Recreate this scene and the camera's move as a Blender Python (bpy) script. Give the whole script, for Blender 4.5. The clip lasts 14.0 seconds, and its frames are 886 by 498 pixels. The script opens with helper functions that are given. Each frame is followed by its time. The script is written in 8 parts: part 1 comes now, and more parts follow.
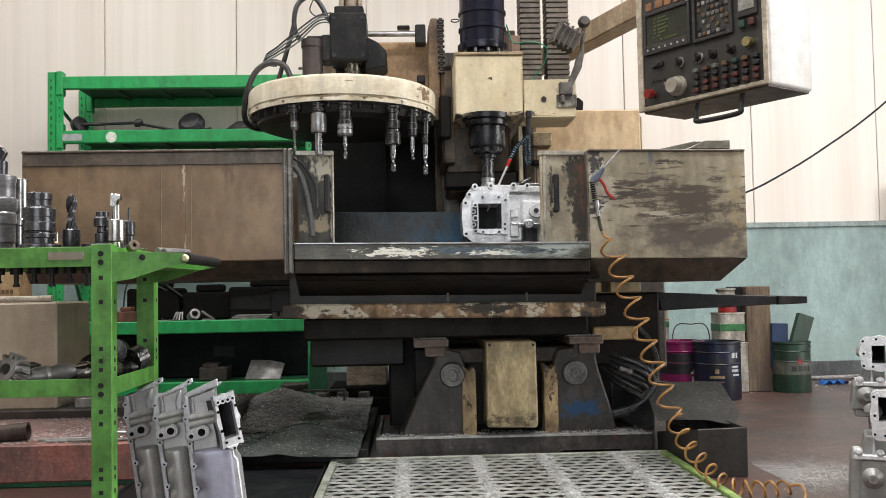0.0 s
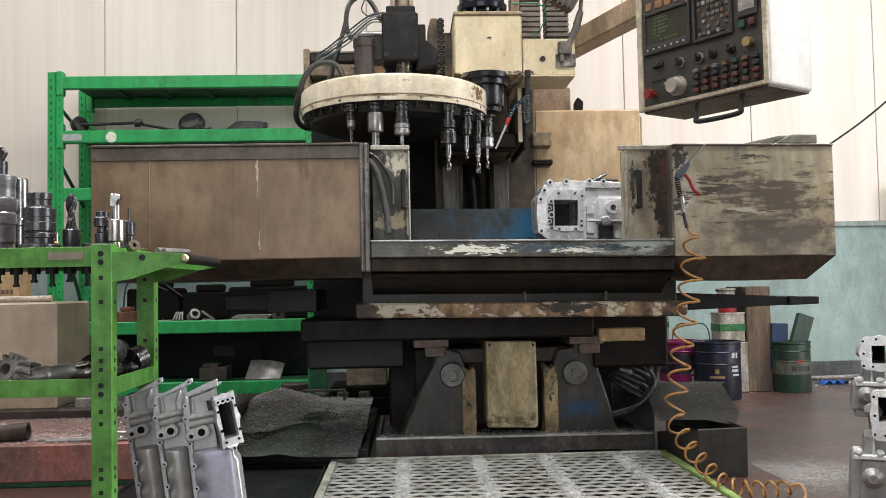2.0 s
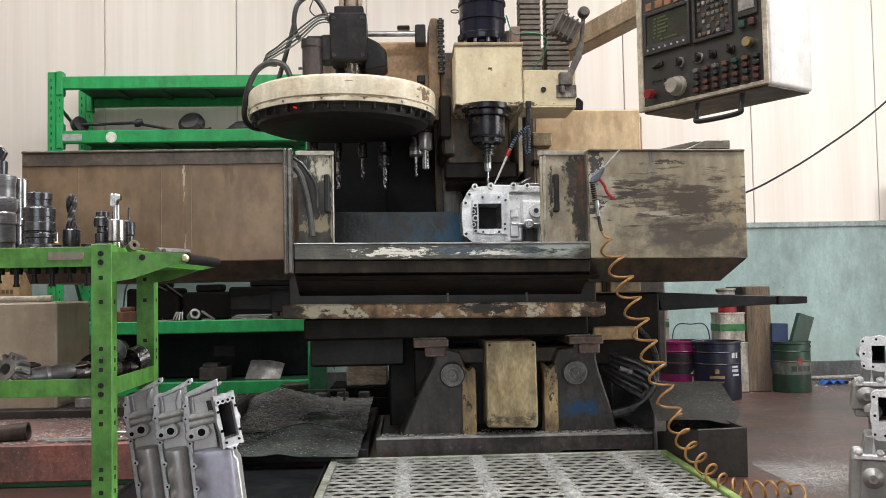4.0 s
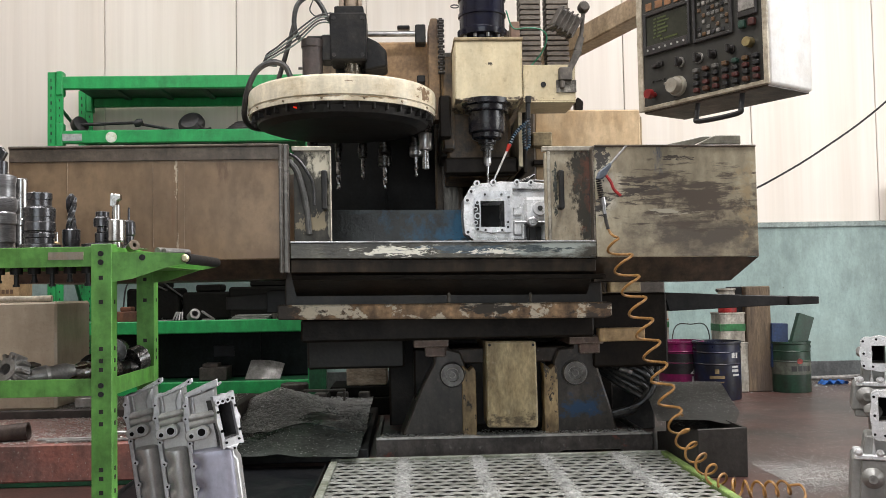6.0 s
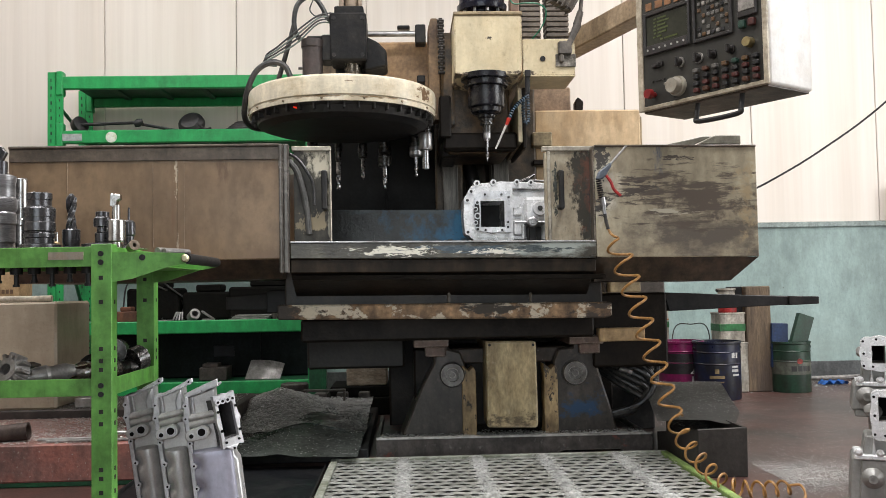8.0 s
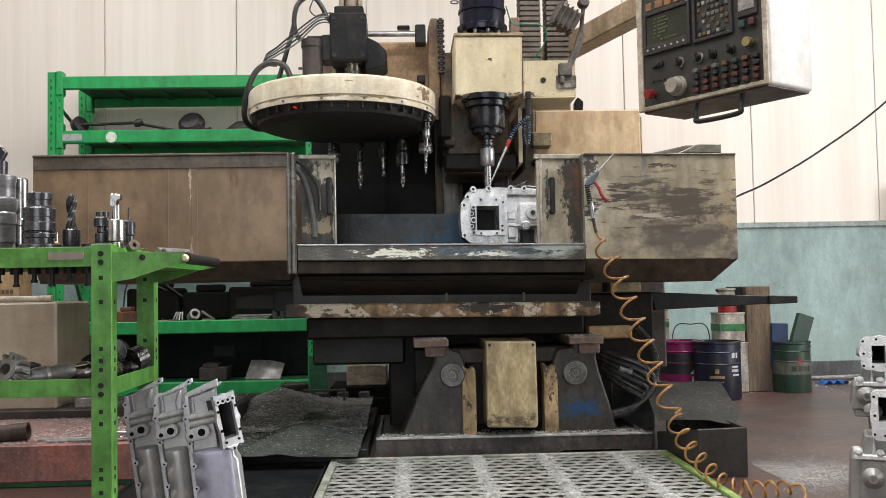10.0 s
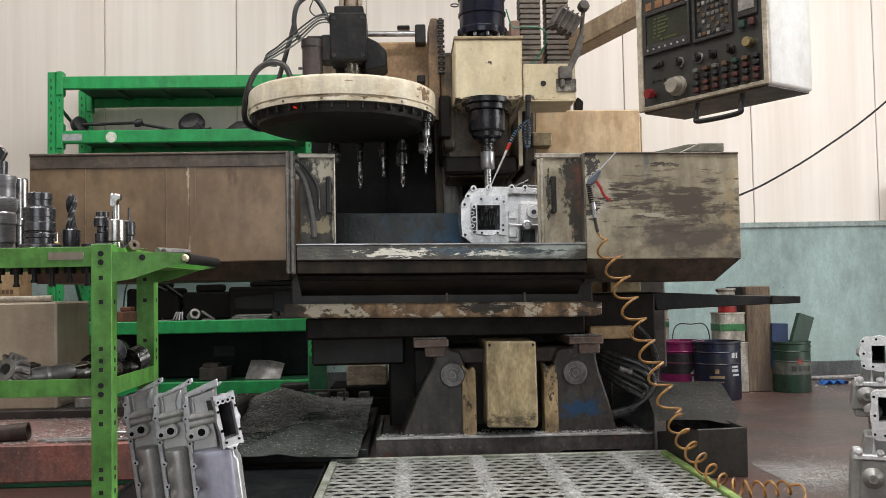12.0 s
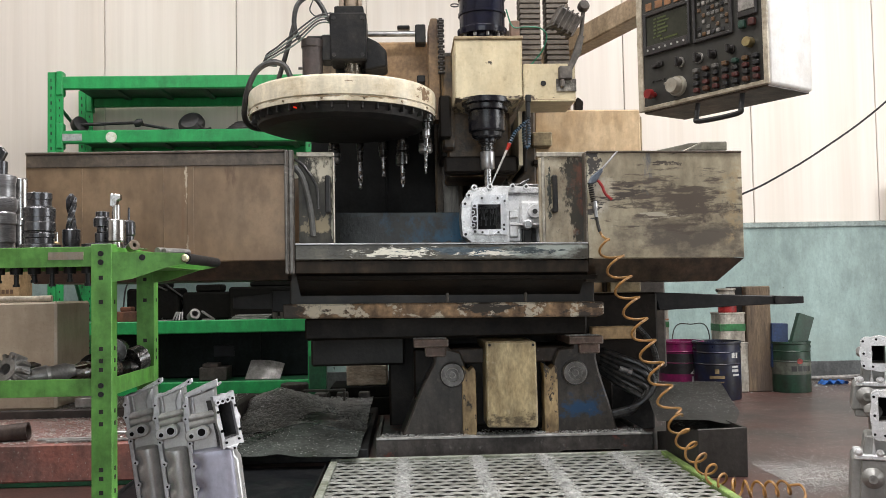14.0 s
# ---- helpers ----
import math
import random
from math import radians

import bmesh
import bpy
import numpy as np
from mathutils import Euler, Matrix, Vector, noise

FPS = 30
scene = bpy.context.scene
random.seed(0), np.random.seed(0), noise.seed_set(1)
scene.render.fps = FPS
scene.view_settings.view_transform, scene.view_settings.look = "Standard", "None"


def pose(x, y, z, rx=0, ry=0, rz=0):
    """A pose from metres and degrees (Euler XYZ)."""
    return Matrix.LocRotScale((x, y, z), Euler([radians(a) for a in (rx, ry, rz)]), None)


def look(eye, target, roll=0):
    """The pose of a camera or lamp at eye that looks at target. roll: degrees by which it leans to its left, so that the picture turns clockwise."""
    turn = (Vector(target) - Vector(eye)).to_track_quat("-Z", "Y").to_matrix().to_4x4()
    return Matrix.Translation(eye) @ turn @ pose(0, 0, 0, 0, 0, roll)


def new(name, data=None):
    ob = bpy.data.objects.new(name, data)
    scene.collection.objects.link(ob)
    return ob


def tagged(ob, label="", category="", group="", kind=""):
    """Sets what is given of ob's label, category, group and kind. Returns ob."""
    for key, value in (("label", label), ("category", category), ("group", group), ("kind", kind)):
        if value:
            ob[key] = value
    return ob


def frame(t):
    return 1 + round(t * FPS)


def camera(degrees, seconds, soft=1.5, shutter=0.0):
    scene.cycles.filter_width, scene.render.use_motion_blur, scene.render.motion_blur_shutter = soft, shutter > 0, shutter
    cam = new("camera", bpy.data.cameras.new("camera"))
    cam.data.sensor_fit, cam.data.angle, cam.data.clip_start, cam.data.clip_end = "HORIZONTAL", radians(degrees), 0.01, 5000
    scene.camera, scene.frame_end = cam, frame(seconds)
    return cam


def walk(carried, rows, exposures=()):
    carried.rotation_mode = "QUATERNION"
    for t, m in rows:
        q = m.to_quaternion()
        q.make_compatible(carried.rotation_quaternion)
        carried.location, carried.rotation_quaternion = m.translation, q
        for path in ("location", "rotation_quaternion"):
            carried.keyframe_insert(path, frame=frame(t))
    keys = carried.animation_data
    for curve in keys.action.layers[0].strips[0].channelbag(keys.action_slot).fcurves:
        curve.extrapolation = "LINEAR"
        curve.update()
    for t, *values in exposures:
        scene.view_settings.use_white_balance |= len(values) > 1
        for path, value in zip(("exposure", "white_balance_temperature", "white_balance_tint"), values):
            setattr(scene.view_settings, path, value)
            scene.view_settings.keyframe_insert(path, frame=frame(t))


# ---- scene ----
cam = camera(53, 14.0, soft=0.7)
EYE = (0.0, 0.0, 0.72)
POSE = look(EYE, (0.0402, 1.0, 0.72 + 0.0445), -1.1)
walk(cam, [(0.0, POSE), (14.0, POSE)],
     [(0.0, -0.08), (11.0, -0.08), (11.5, -0.18), (12.0, -0.26), (12.5, -0.33), (13.0, -0.23), (13.5, -0.15), (14.0, -0.06)])

# ---- light ----
world = bpy.data.worlds.new("world")
scene.world = world
world.use_nodes = True
sky = world.node_tree.nodes.new("ShaderNodeTexSky")
sky.sky_type, sky.sun_disc, sky.sun_elevation, sky.sun_rotation = "NISHITA", False, radians(40), radians(120)
world.node_tree.links.new(sky.outputs[0], world.node_tree.nodes["Background"].inputs[0])
world.node_tree.nodes["Background"].inputs[1].default_value = 0.1


def area_lamp(name, eye, target, w, h, power, color):
    data = bpy.data.lights.new(name, "AREA")
    data.shape, data.size, data.size_y, data.energy, data.color = "RECTANGLE", w, h, power, color
    ob = new(name, data)
    ob.matrix_world = look(eye, target)
    return ob


# rows of fluorescent tubes under the roof, and daylight through the open shutter on the right and the doorway at the near end
for x, y, p in [(-1.8, 2.9, 96), (2.0, 2.4, 132), (0.3, 1.5, 106), (3.2, 4.5, 104), (-2.6, 5.0, 46)]:
    area_lamp("ceiling_tube_lamp", (x, y, 4.3), (x, y + 0.001, 0), 2.4, 0.3, p, (0.985, 0.966, 0.968))
area_lamp("shutter_daylight", (6.45, 2.0, 1.9), (0, 3.6, 1.1), 3.6, 3.2, 210, (0.97, 0.985, 1.0))
area_lamp("door_daylight", (-0.8, -4.85, 1.9), (0.2, 3.6, 0.6), 4.6, 3.4, 100, (0.90, 0.96, 1.0))

# ---- materials ----
def nodes_of(name):
    m = bpy.data.materials.new(name)
    m.use_nodes = True
    return m, m.node_tree, m.node_tree.nodes["Principled BSDF"]


def worn(name, base, dirt=None, amount=0.35, scale=6.0, rough=0.5, metal=0.0, bump=0.15, grain=60.0,
         chip=None, chip_amount=0.0, chip_scale=14.0, stretch=(1, 1, 1), vary=0.25, spec=0.5, patches=(), specks=0.14, runs=0.22, edge=None):
    """Paint or metal with broad stains, fine grain, chipped spots and relief."""
    m, nt, bsdf = nodes_of(name)
    N, L = nt.nodes, nt.links
    dirt = dirt or tuple(c * 0.4 for c in base)
    co = N.new("ShaderNodeTexCoord")
    mp = N.new("ShaderNodeMapping")
    mp.inputs["Scale"].default_value = stretch
    L.new(co.outputs["Object"], mp.inputs[0])
    big = N.new("ShaderNodeTexNoise")
    big.inputs["Scale"].default_value, big.inputs["Detail"].default_value, big.inputs["Roughness"].default_value = scale, 9, 0.68
    L.new(mp.outputs[0], big.inputs["Vector"])
    fine = N.new("ShaderNodeTexNoise")
    fine.inputs["Scale"].default_value, fine.inputs["Detail"].default_value = grain, 4
    L.new(mp.outputs[0], fine.inputs["Vector"])
    ramp = N.new("ShaderNodeValToRGB")
    ramp.color_ramp.elements[0].position = max(0.0, 0.62 - amount * 0.6)
    ramp.color_ramp.elements[1].position = min(1.0, 0.82 - amount * 0.35)
    L.new(big.outputs["Fac"], ramp.inputs[0])
    mix = N.new("ShaderNodeMix")
    mix.data_type = "RGBA"
    mix.inputs["A"].default_value, mix.inputs["B"].default_value = (*base, 1), (*dirt, 1)
    L.new(ramp.outputs[0], mix.inputs["Factor"])
    gr = N.new("ShaderNodeMapRange")
    gr.inputs["From Min"].default_value, gr.inputs["From Max"].default_value = 0.3, 0.7
    gr.inputs["To Min"].default_value, gr.inputs["To Max"].default_value = 1 - vary, 1 + vary * 0.6
    L.new(fine.outputs["Fac"], gr.inputs[0])
    mul = N.new("ShaderNodeMix")
    mul.data_type, mul.blend_type = "RGBA", "MULTIPLY"
    mul.inputs["Factor"].default_value = 1
    L.new(mix.outputs["Result"], mul.inputs["A"])
    L.new(gr.outputs[0], mul.inputs["B"])
    col = mul.outputs["Result"]
    if specks:  # fine dark grime spots
        sn = N.new("ShaderNodeTexNoise")
        sn.inputs["Scale"].default_value, sn.inputs["Detail"].default_value, sn.inputs["Roughness"].default_value = 75, 5, 0.75
        L.new(co.outputs["Object"], sn.inputs["Vector"])
        sr = N.new("ShaderNodeMapRange")
        sr.inputs["From Min"].default_value, sr.inputs["From Max"].default_value = 0.56, 0.66
        sr.inputs["To Min"].default_value, sr.inputs["To Max"].default_value = 1.0, 1.0 - specks
        L.new(sn.outputs["Fac"], sr.inputs[0])
        sm = N.new("ShaderNodeMix")
        sm.data_type, sm.blend_type = "RGBA", "MULTIPLY"
        sm.inputs["Factor"].default_value = 1
        L.new(col, sm.inputs["A"])
        L.new(sr.outputs[0], sm.inputs["B"])
        col = sm.outputs["Result"]
    if runs:  # greasy runs and smears a hand's width apart, drawn out downwards
        rm = N.new("ShaderNodeMapping")
        rm.inputs["Scale"].default_value = (1, 1, 0.32)
        L.new(co.outputs["Object"], rm.inputs[0])
        rn = N.new("ShaderNodeTexNoise")
        rn.inputs["Scale"].default_value, rn.inputs["Detail"].default_value, rn.inputs["Roughness"].default_value = 21, 5, 0.62
        L.new(rm.outputs[0], rn.inputs["Vector"])
        rg = N.new("ShaderNodeMapRange")
        rg.inputs["From Min"].default_value, rg.inputs["From Max"].default_value = 0.36, 0.66
        rg.inputs["To Min"].default_value, rg.inputs["To Max"].default_value = 1.0 + runs * 0.45, 1.0 - runs
        L.new(rn.outputs["Fac"], rg.inputs[0])
        rx = N.new("ShaderNodeMix")
        rx.data_type, rx.blend_type = "RGBA", "MULTIPLY"
        rx.inputs["Factor"].default_value = 1
        L.new(col, rx.inputs["A"])
        L.new(rg.outputs[0], rx.inputs["B"])
        col = rx.outputs["Result"]
    if chip:
        cn = N.new("ShaderNodeTexNoise")
        cn.inputs["Scale"].default_value, cn.inputs["Detail"].default_value, cn.inputs["Roughness"].default_value = chip_scale, 7, 0.7
        L.new(mp.outputs[0], cn.inputs["Vector"])
        cr = N.new("ShaderNodeValToRGB")
        a = 0.72 - chip_amount * 0.4
        cr.color_ramp.elements[0].position, cr.color_ramp.elements[1].position = a, a + 0.03
        L.new(cn.outputs["Fac"], cr.inputs[0])
        cm = N.new("ShaderNodeMix")
        cm.data_type = "RGBA"
        cm.inputs["B"].default_value = (*chip, 1)
        L.new(cr.outputs[0], cm.inputs["Factor"])
        L.new(col, cm.inputs["A"])
        col = cm.outputs["Result"]
    for centre, radii, colour, freq, cut in patches:  # smears and flaked fields with a place of their own
        pm = N.new("ShaderNodeMapping")
        pm.vector_type = "TEXTURE"
        pm.inputs["Location"].default_value, pm.inputs["Scale"].default_value = centre, tuple(1.5 * r for r in radii)
        L.new(co.outputs["Object"], pm.inputs[0])
        ln = N.new("ShaderNodeVectorMath")
        ln.operation = "LENGTH"
        L.new(pm.outputs[0], ln.inputs[0])
        pn = N.new("ShaderNodeTexNoise")
        pn.inputs["Scale"].default_value, pn.inputs["Detail"].default_value, pn.inputs["Roughness"].default_value = 1.0, 8, 0.7
        pq = N.new("ShaderNodeMapping")
        pq.inputs["Scale"].default_value = freq
        L.new(co.outputs["Object"], pq.inputs[0])
        L.new(pq.outputs[0], pn.inputs["Vector"])
        ma = N.new("ShaderNodeMath")
        ma.operation, ma.inputs[1].default_value = "MULTIPLY_ADD", 3.2
        L.new(pn.outputs["Fac"], ma.inputs[0])
        sb = N.new("ShaderNodeMath")
        sb.operation, sb.inputs[0].default_value = "SUBTRACT", -1.0
        L.new(ln.outputs["Value"], sb.inputs[1])
        L.new(sb.outputs[0], ma.inputs[2])
        pr = N.new("ShaderNodeMapRange")
        pr.inputs["From Min"].default_value, pr.inputs["From Max"].default_value = 0.15, 0.15 + cut
        L.new(ma.outputs[0], pr.inputs[0])
        px = N.new("ShaderNodeMix")
        px.data_type = "RGBA"
        px.inputs["B"].default_value = (*colour, 1)
        L.new(pr.outputs[0], px.inputs["Factor"])
        L.new(col, px.inputs["A"])
        col = px.outputs["Result"]
    if edge:  # paint rubbed through along the edges
        colour, radius, share = edge
        bv = N.new("ShaderNodeBevel")
        bv.samples, bv.inputs["Radius"].default_value = 4, radius
        ge = N.new("ShaderNodeNewGeometry")
        dt = N.new("ShaderNodeVectorMath")
        dt.operation = "DOT_PRODUCT"
        L.new(bv.outputs[0], dt.inputs[0])
        L.new(ge.outputs["Normal"], dt.inputs[1])
        en = N.new("ShaderNodeTexNoise")
        en.inputs["Scale"].default_value, en.inputs["Detail"].default_value = 34, 5
        L.new(co.outputs["Object"], en.inputs["Vector"])
        ea = N.new("ShaderNodeMath")
        ea.operation, ea.inputs[1].default_value = "MULTIPLY_ADD", 0.34
        L.new(en.outputs["Fac"], ea.inputs[0])
        L.new(dt.outputs["Value"], ea.inputs[2])
        er = N.new("ShaderNodeMapRange")
        er.inputs["From Min"].default_value, er.inputs["From Max"].default_value = 1.13, 1.0
        er.inputs["To Max"].default_value = share
        L.new(ea.outputs[0], er.inputs[0])
        ex = N.new("ShaderNodeMix")
        ex.data_type = "RGBA"
        ex.inputs["B"].default_value = (*colour, 1)
        L.new(er.outputs[0], ex.inputs["Factor"])
        L.new(col, ex.inputs["A"])
        col = ex.outputs["Result"]
    L.new(col, bsdf.inputs["Base Color"])
    rr = N.new("ShaderNodeMapRange")
    rr.inputs["To Min"].default_value, rr.inputs["To Max"].default_value = max(0.05, rough - 0.16), min(1, rough + 0.2)
    L.new(big.outputs["Fac"], rr.inputs[0])
    L.new(rr.outputs[0], bsdf.inputs["Roughness"])
    bsdf.inputs["Metallic"].default_value = metal
    bsdf.inputs["Specular IOR Level"].default_value = spec
    if bump:
        bp = N.new("ShaderNodeBump")
        bp.inputs["Strength"].default_value, bp.inputs["Distance"].default_value = bump, 0.01
        ad = N.new("ShaderNodeMath")
        ad.operation = "ADD"
        L.new(fine.outputs["Fac"], ad.inputs[0])
        L.new(big.outputs["Fac"], ad.inputs[1])
        L.new(ad.outputs[0], bp.inputs["Height"])
        L.new(bp.outputs[0], bsdf.inputs["Normal"])
    return m


CREAM = worn("cream_paint", (0.62, 0.54, 0.38), (0.36, 0.27, 0.15), 0.3, 7, 0.42, chip=(0.06, 0.045, 0.03), chip_amount=0.06, vary=0.12, bump=0.08)
CREAM_LIGHT = worn("pale_cream_paint", (0.74, 0.67, 0.52), (0.50, 0.40, 0.25), 0.25, 6, 0.20, chip=(0.07, 0.05, 0.035), chip_amount=0.0, vary=0.07, bump=0.03, stretch=(1, 1, 2),
                   patches=(((0.36, -0.2, -0.04), (0.05, 0.1, 0.05), (0.16, 0.10, 0.06), (30, 30, 40), 0.15), ((0.06, -0.41, -0.035), (0.03, 0.1, 0.003), (0.20, 0.15, 0.10), (110, 9, 240), 0.2), ((-0.05, -0.4, -0.095), (0.5, 0.3, 0.008), (0.22, 0.16, 0.09), (12, 12, 60), 0.4)))
CREAM_DIRTY = worn("oily_cream_paint", (0.42, 0.33, 0.19), (0.12, 0.085, 0.05), 0.5, 9, 0.5, chip=(0.05, 0.04, 0.03), chip_amount=0.14)
GUARD = worn("stained_guard_paint", (0.262, 0.176, 0.102), (0.145, 0.092, 0.052), 0.5, 3.0, 0.34, stretch=(1, 1, 0.6), vary=0.10, grain=28, bump=0.06, chip=(0.16, 0.095, 0.05), chip_amount=0.05, chip_scale=11, runs=0.16,
             patches=(((-1.105, -0.27, 0.42), (0.034, 1, 0.42), (0.165, 0.095, 0.052), (46, 9, 2.5), 0.5), ((-1.3, -0.27, 0.2), (0.9, 1, 0.07), (0.17, 0.11, 0.066), (4, 5, 18), 0.5), ((-0.92, -0.27, 0.60), (0.035, 1, 0.09), (0.13, 0.08, 0.045), (26, 9, 6), 0.4),
                      ((-1.45, -0.27, 0.50), (0.2, 1, 0.16), (0.30, 0.205, 0.122), (6, 9, 5), 0.9), ((-0.80, -0.27, 0.40), (0.2, 1, 0.2), (0.30, 0.205, 0.122), (6, 9, 5), 0.9), ((-1.09, -0.27, 0.57), (0.008, 1, 0.10), (0.50, 0.42, 0.31), (170, 9, 70), 0.10), ((-1.085, -0.27, 0.28), (0.006, 1, 0.05), (0.46, 0.38, 0.28), (170, 9, 70), 0.10)))
GUARD_PALE = worn("rubbed_guard_paint", (0.47, 0.42, 0.305), (0.27, 0.225, 0.155), 0.45, 4.5, 0.36, stretch=(1, 1, 0.8), vary=0.08, bump=0.05, chip=(0.12, 0.09, 0.06), chip_amount=0.04, chip_scale=9, runs=0.24,
                  patches=(((0.60, -0.27, 0.42), (0.10, 1, 0.24), (0.62, 0.59, 0.50), (9, 5, 6), 0.6), ((1.0, -0.27, 0.30), (0.60, 1, 0.20), (0.125, 0.106, 0.086), (4, 5, 7), 0.5), ((0.95, -0.27, 0.44), (0.42, 1, 0.15), (0.105, 0.084, 0.066), (7, 5, 42), 0.30), ((0.98, -0.27, 0.43), (0.26, 1, 0.10), (0.105, 0.084, 0.066), (16, 5, 16), 0.4),
                           ((0.705, -0.27, 0.475), (0.095, 1, 0.055), (0.075, 0.062, 0.052), (12, 5, 70), 0.10), ((1.15, -0.27, 0.45), (0.06, 1, 0.2), (0.36, 0.28, 0.17), (24, 5, 24), 0.5), ((0.86, -0.27, 0.385), (0.10, 1, 0.016), (0.46, 0.42, 0.33), (10, 5, 70), 0.15), ((0.80, -0.27, 0.60), (0.028, 1, 0.13), (0.11, 0.125, 0.155), (22, 5, 7), 0.5),
                           ((0.88, -0.27, 0.60), (0.07, 1, 0.012), (0.075, 0.062, 0.05), (30, 9, 120), 0.08), ((0.57, -0.27, 0.62), (0.035, 1, 0.09), (0.06, 0.055, 0.05), (42, 5, 42), 0.06), ((0.575, -0.27, 0.42), (0.04, 1, 0.05), (0.06, 0.055, 0.05), (16, 5, 60), 0.06), ((0.72, -0.27, 0.655), (0.22, 1, 0.012), (0.06, 0.05, 0.04), (26, 8, 40), 0.1)))
DARK_OIL = worn("oily_dark_iron", (0.021, 0.016, 0.012), (0.009, 0.007, 0.006), 0.45, 8, 0.38, metal=0.1, bump=0.2, chip=(0.09, 0.07, 0.05), chip_amount=0.07, spec=0.18)
PIT = worn("unlit_hollow", (0.012, 0.012, 0.012), None, 0.2, 30, 0.9, bump=0, spec=0.05)
BLACK = worn("black_paint", (0.018, 0.018, 0.019), (0.042, 0.038, 0.034), 0.3, 12, 0.42, bump=0.1, spec=0.28)
RUST = worn("rusty_worn_paint", (0.48, 0.30, 0.16), (0.10, 0.06, 0.038), 0.42, 9, 0.5, chip=(0.68, 0.60, 0.47), chip_amount=0.5, chip_scale=8, stretch=(1, 1, 1.2), bump=0.3, runs=0.5, edge=((0.035, 0.027, 0.02), 0.010, 0.9), patches=(((-0.7, -0.14, 0.02), (0.18, 1, 0.1), (0.05, 0.038, 0.03), (12, 9, 20), 0.3), ((0.68, -0.14, 0.02), (0.22, 1, 0.1), (0.06, 0.045, 0.035), (12, 9, 30), 0.2), ((0.15, -0.14, 0.02), (0.14, 1, 0.05), (0.05, 0.04, 0.03), (14, 9, 40), 0.15)))
FOOT_IRON = worn("worn_foot_iron", (0.075, 0.062, 0.052), (0.030, 0.026, 0.023), 0.5, 6, 0.36, chip=(0.16, 0.13, 0.10), chip_amount=0.05, runs=0.5, edge=((0.20, 0.17, 0.14), 0.008, 0.8))
BLUE_IRON = worn("blue_iron_paint", (0.075, 0.062, 0.052), (0.030, 0.026, 0.023), 0.5, 6, 0.36, chip=(0.16, 0.13, 0.10), chip_amount=0.05, runs=0.5, edge=((0.20, 0.17, 0.14), 0.008, 0.8), patches=(((0.31, -0.4, 0.19), (0.14, 1, 0.085), (0.008, 0.05, 0.12), (9, 9, 14), 0.4),))
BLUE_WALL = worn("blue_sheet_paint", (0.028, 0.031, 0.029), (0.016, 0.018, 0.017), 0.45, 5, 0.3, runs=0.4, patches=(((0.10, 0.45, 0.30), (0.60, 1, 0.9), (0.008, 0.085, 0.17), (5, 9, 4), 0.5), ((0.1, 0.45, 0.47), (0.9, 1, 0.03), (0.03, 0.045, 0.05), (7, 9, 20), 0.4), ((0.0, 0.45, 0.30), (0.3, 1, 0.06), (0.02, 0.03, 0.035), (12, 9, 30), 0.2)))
GREEN_RACK = worn("bright_green_enamel", (0.02, 0.33, 0.09), (0.012, 0.17, 0.05), 0.18, 5, 0.38, vary=0.08, bump=0.03, specks=0.12)
GREEN_CART = worn("apple_green_enamel", (0.14, 0.40, 0.075), (0.07, 0.2, 0.03), 0.3, 8, 0.42, chip=(0.06, 0.05, 0.03), chip_amount=0.06, vary=0.1, bump=0.05, runs=0.3, edge=((0.22, 0.50, 0.12), 0.004, 0.7))
STEEL = worn("bright_steel", (0.50, 0.50, 0.51), (0.28, 0.27, 0.26), 0.35, 12, 0.32, metal=0.9, bump=0.01, vary=0.1, specks=0.2)
TOOL_STEEL = worn("dark_tool_steel", (0.12, 0.118, 0.115), (0.035, 0.033, 0.03), 0.4, 20, 0.26, metal=0.85, bump=0.04, edge=((0.42, 0.42, 0.42), 0.003, 0.8))
ALU = worn("cast_aluminium", (0.64, 0.635, 0.62), (0.42, 0.41, 0.40), 0.38, 9, 0.3, metal=0.35, bump=0.03, grain=160, vary=0.08, specks=0.1)
ALU_BRIGHT = worn("machined_aluminium", (0.74, 0.75, 0.77), (0.52, 0.52, 0.54), 0.35, 14, 0.27, metal=0.4, bump=0.04, vary=0.1, specks=0.2)
RUBBER = worn("black_rubber", (0.022, 0.022, 0.023), (0.06, 0.055, 0.05), 0.3, 30, 0.3, bump=0.05)
BLUE_MOTOR = worn("navy_motor_enamel", (0.006, 0.007, 0.020), (0.007, 0.007, 0.010), 0.35, 9, 0.17, bump=0.02)
CREAM_BOX = worn("greasy_cream_paint", (0.50, 0.40, 0.225), (0.27, 0.195, 0.095), 0.4, 9, 0.42, runs=0.4, edge=((0.66, 0.60, 0.46), 0.007, 0.8), stretch=(1.6, 1, 0.7), chip=(0.045, 0.035, 0.025), chip_amount=0.04, chip_scale=26, bump=0.12,
                 patches=(((0.0, -0.5, 0.14), (0.16, 1, 0.05), (0.10, 0.075, 0.04), (14, 9, 22), 0.3),))
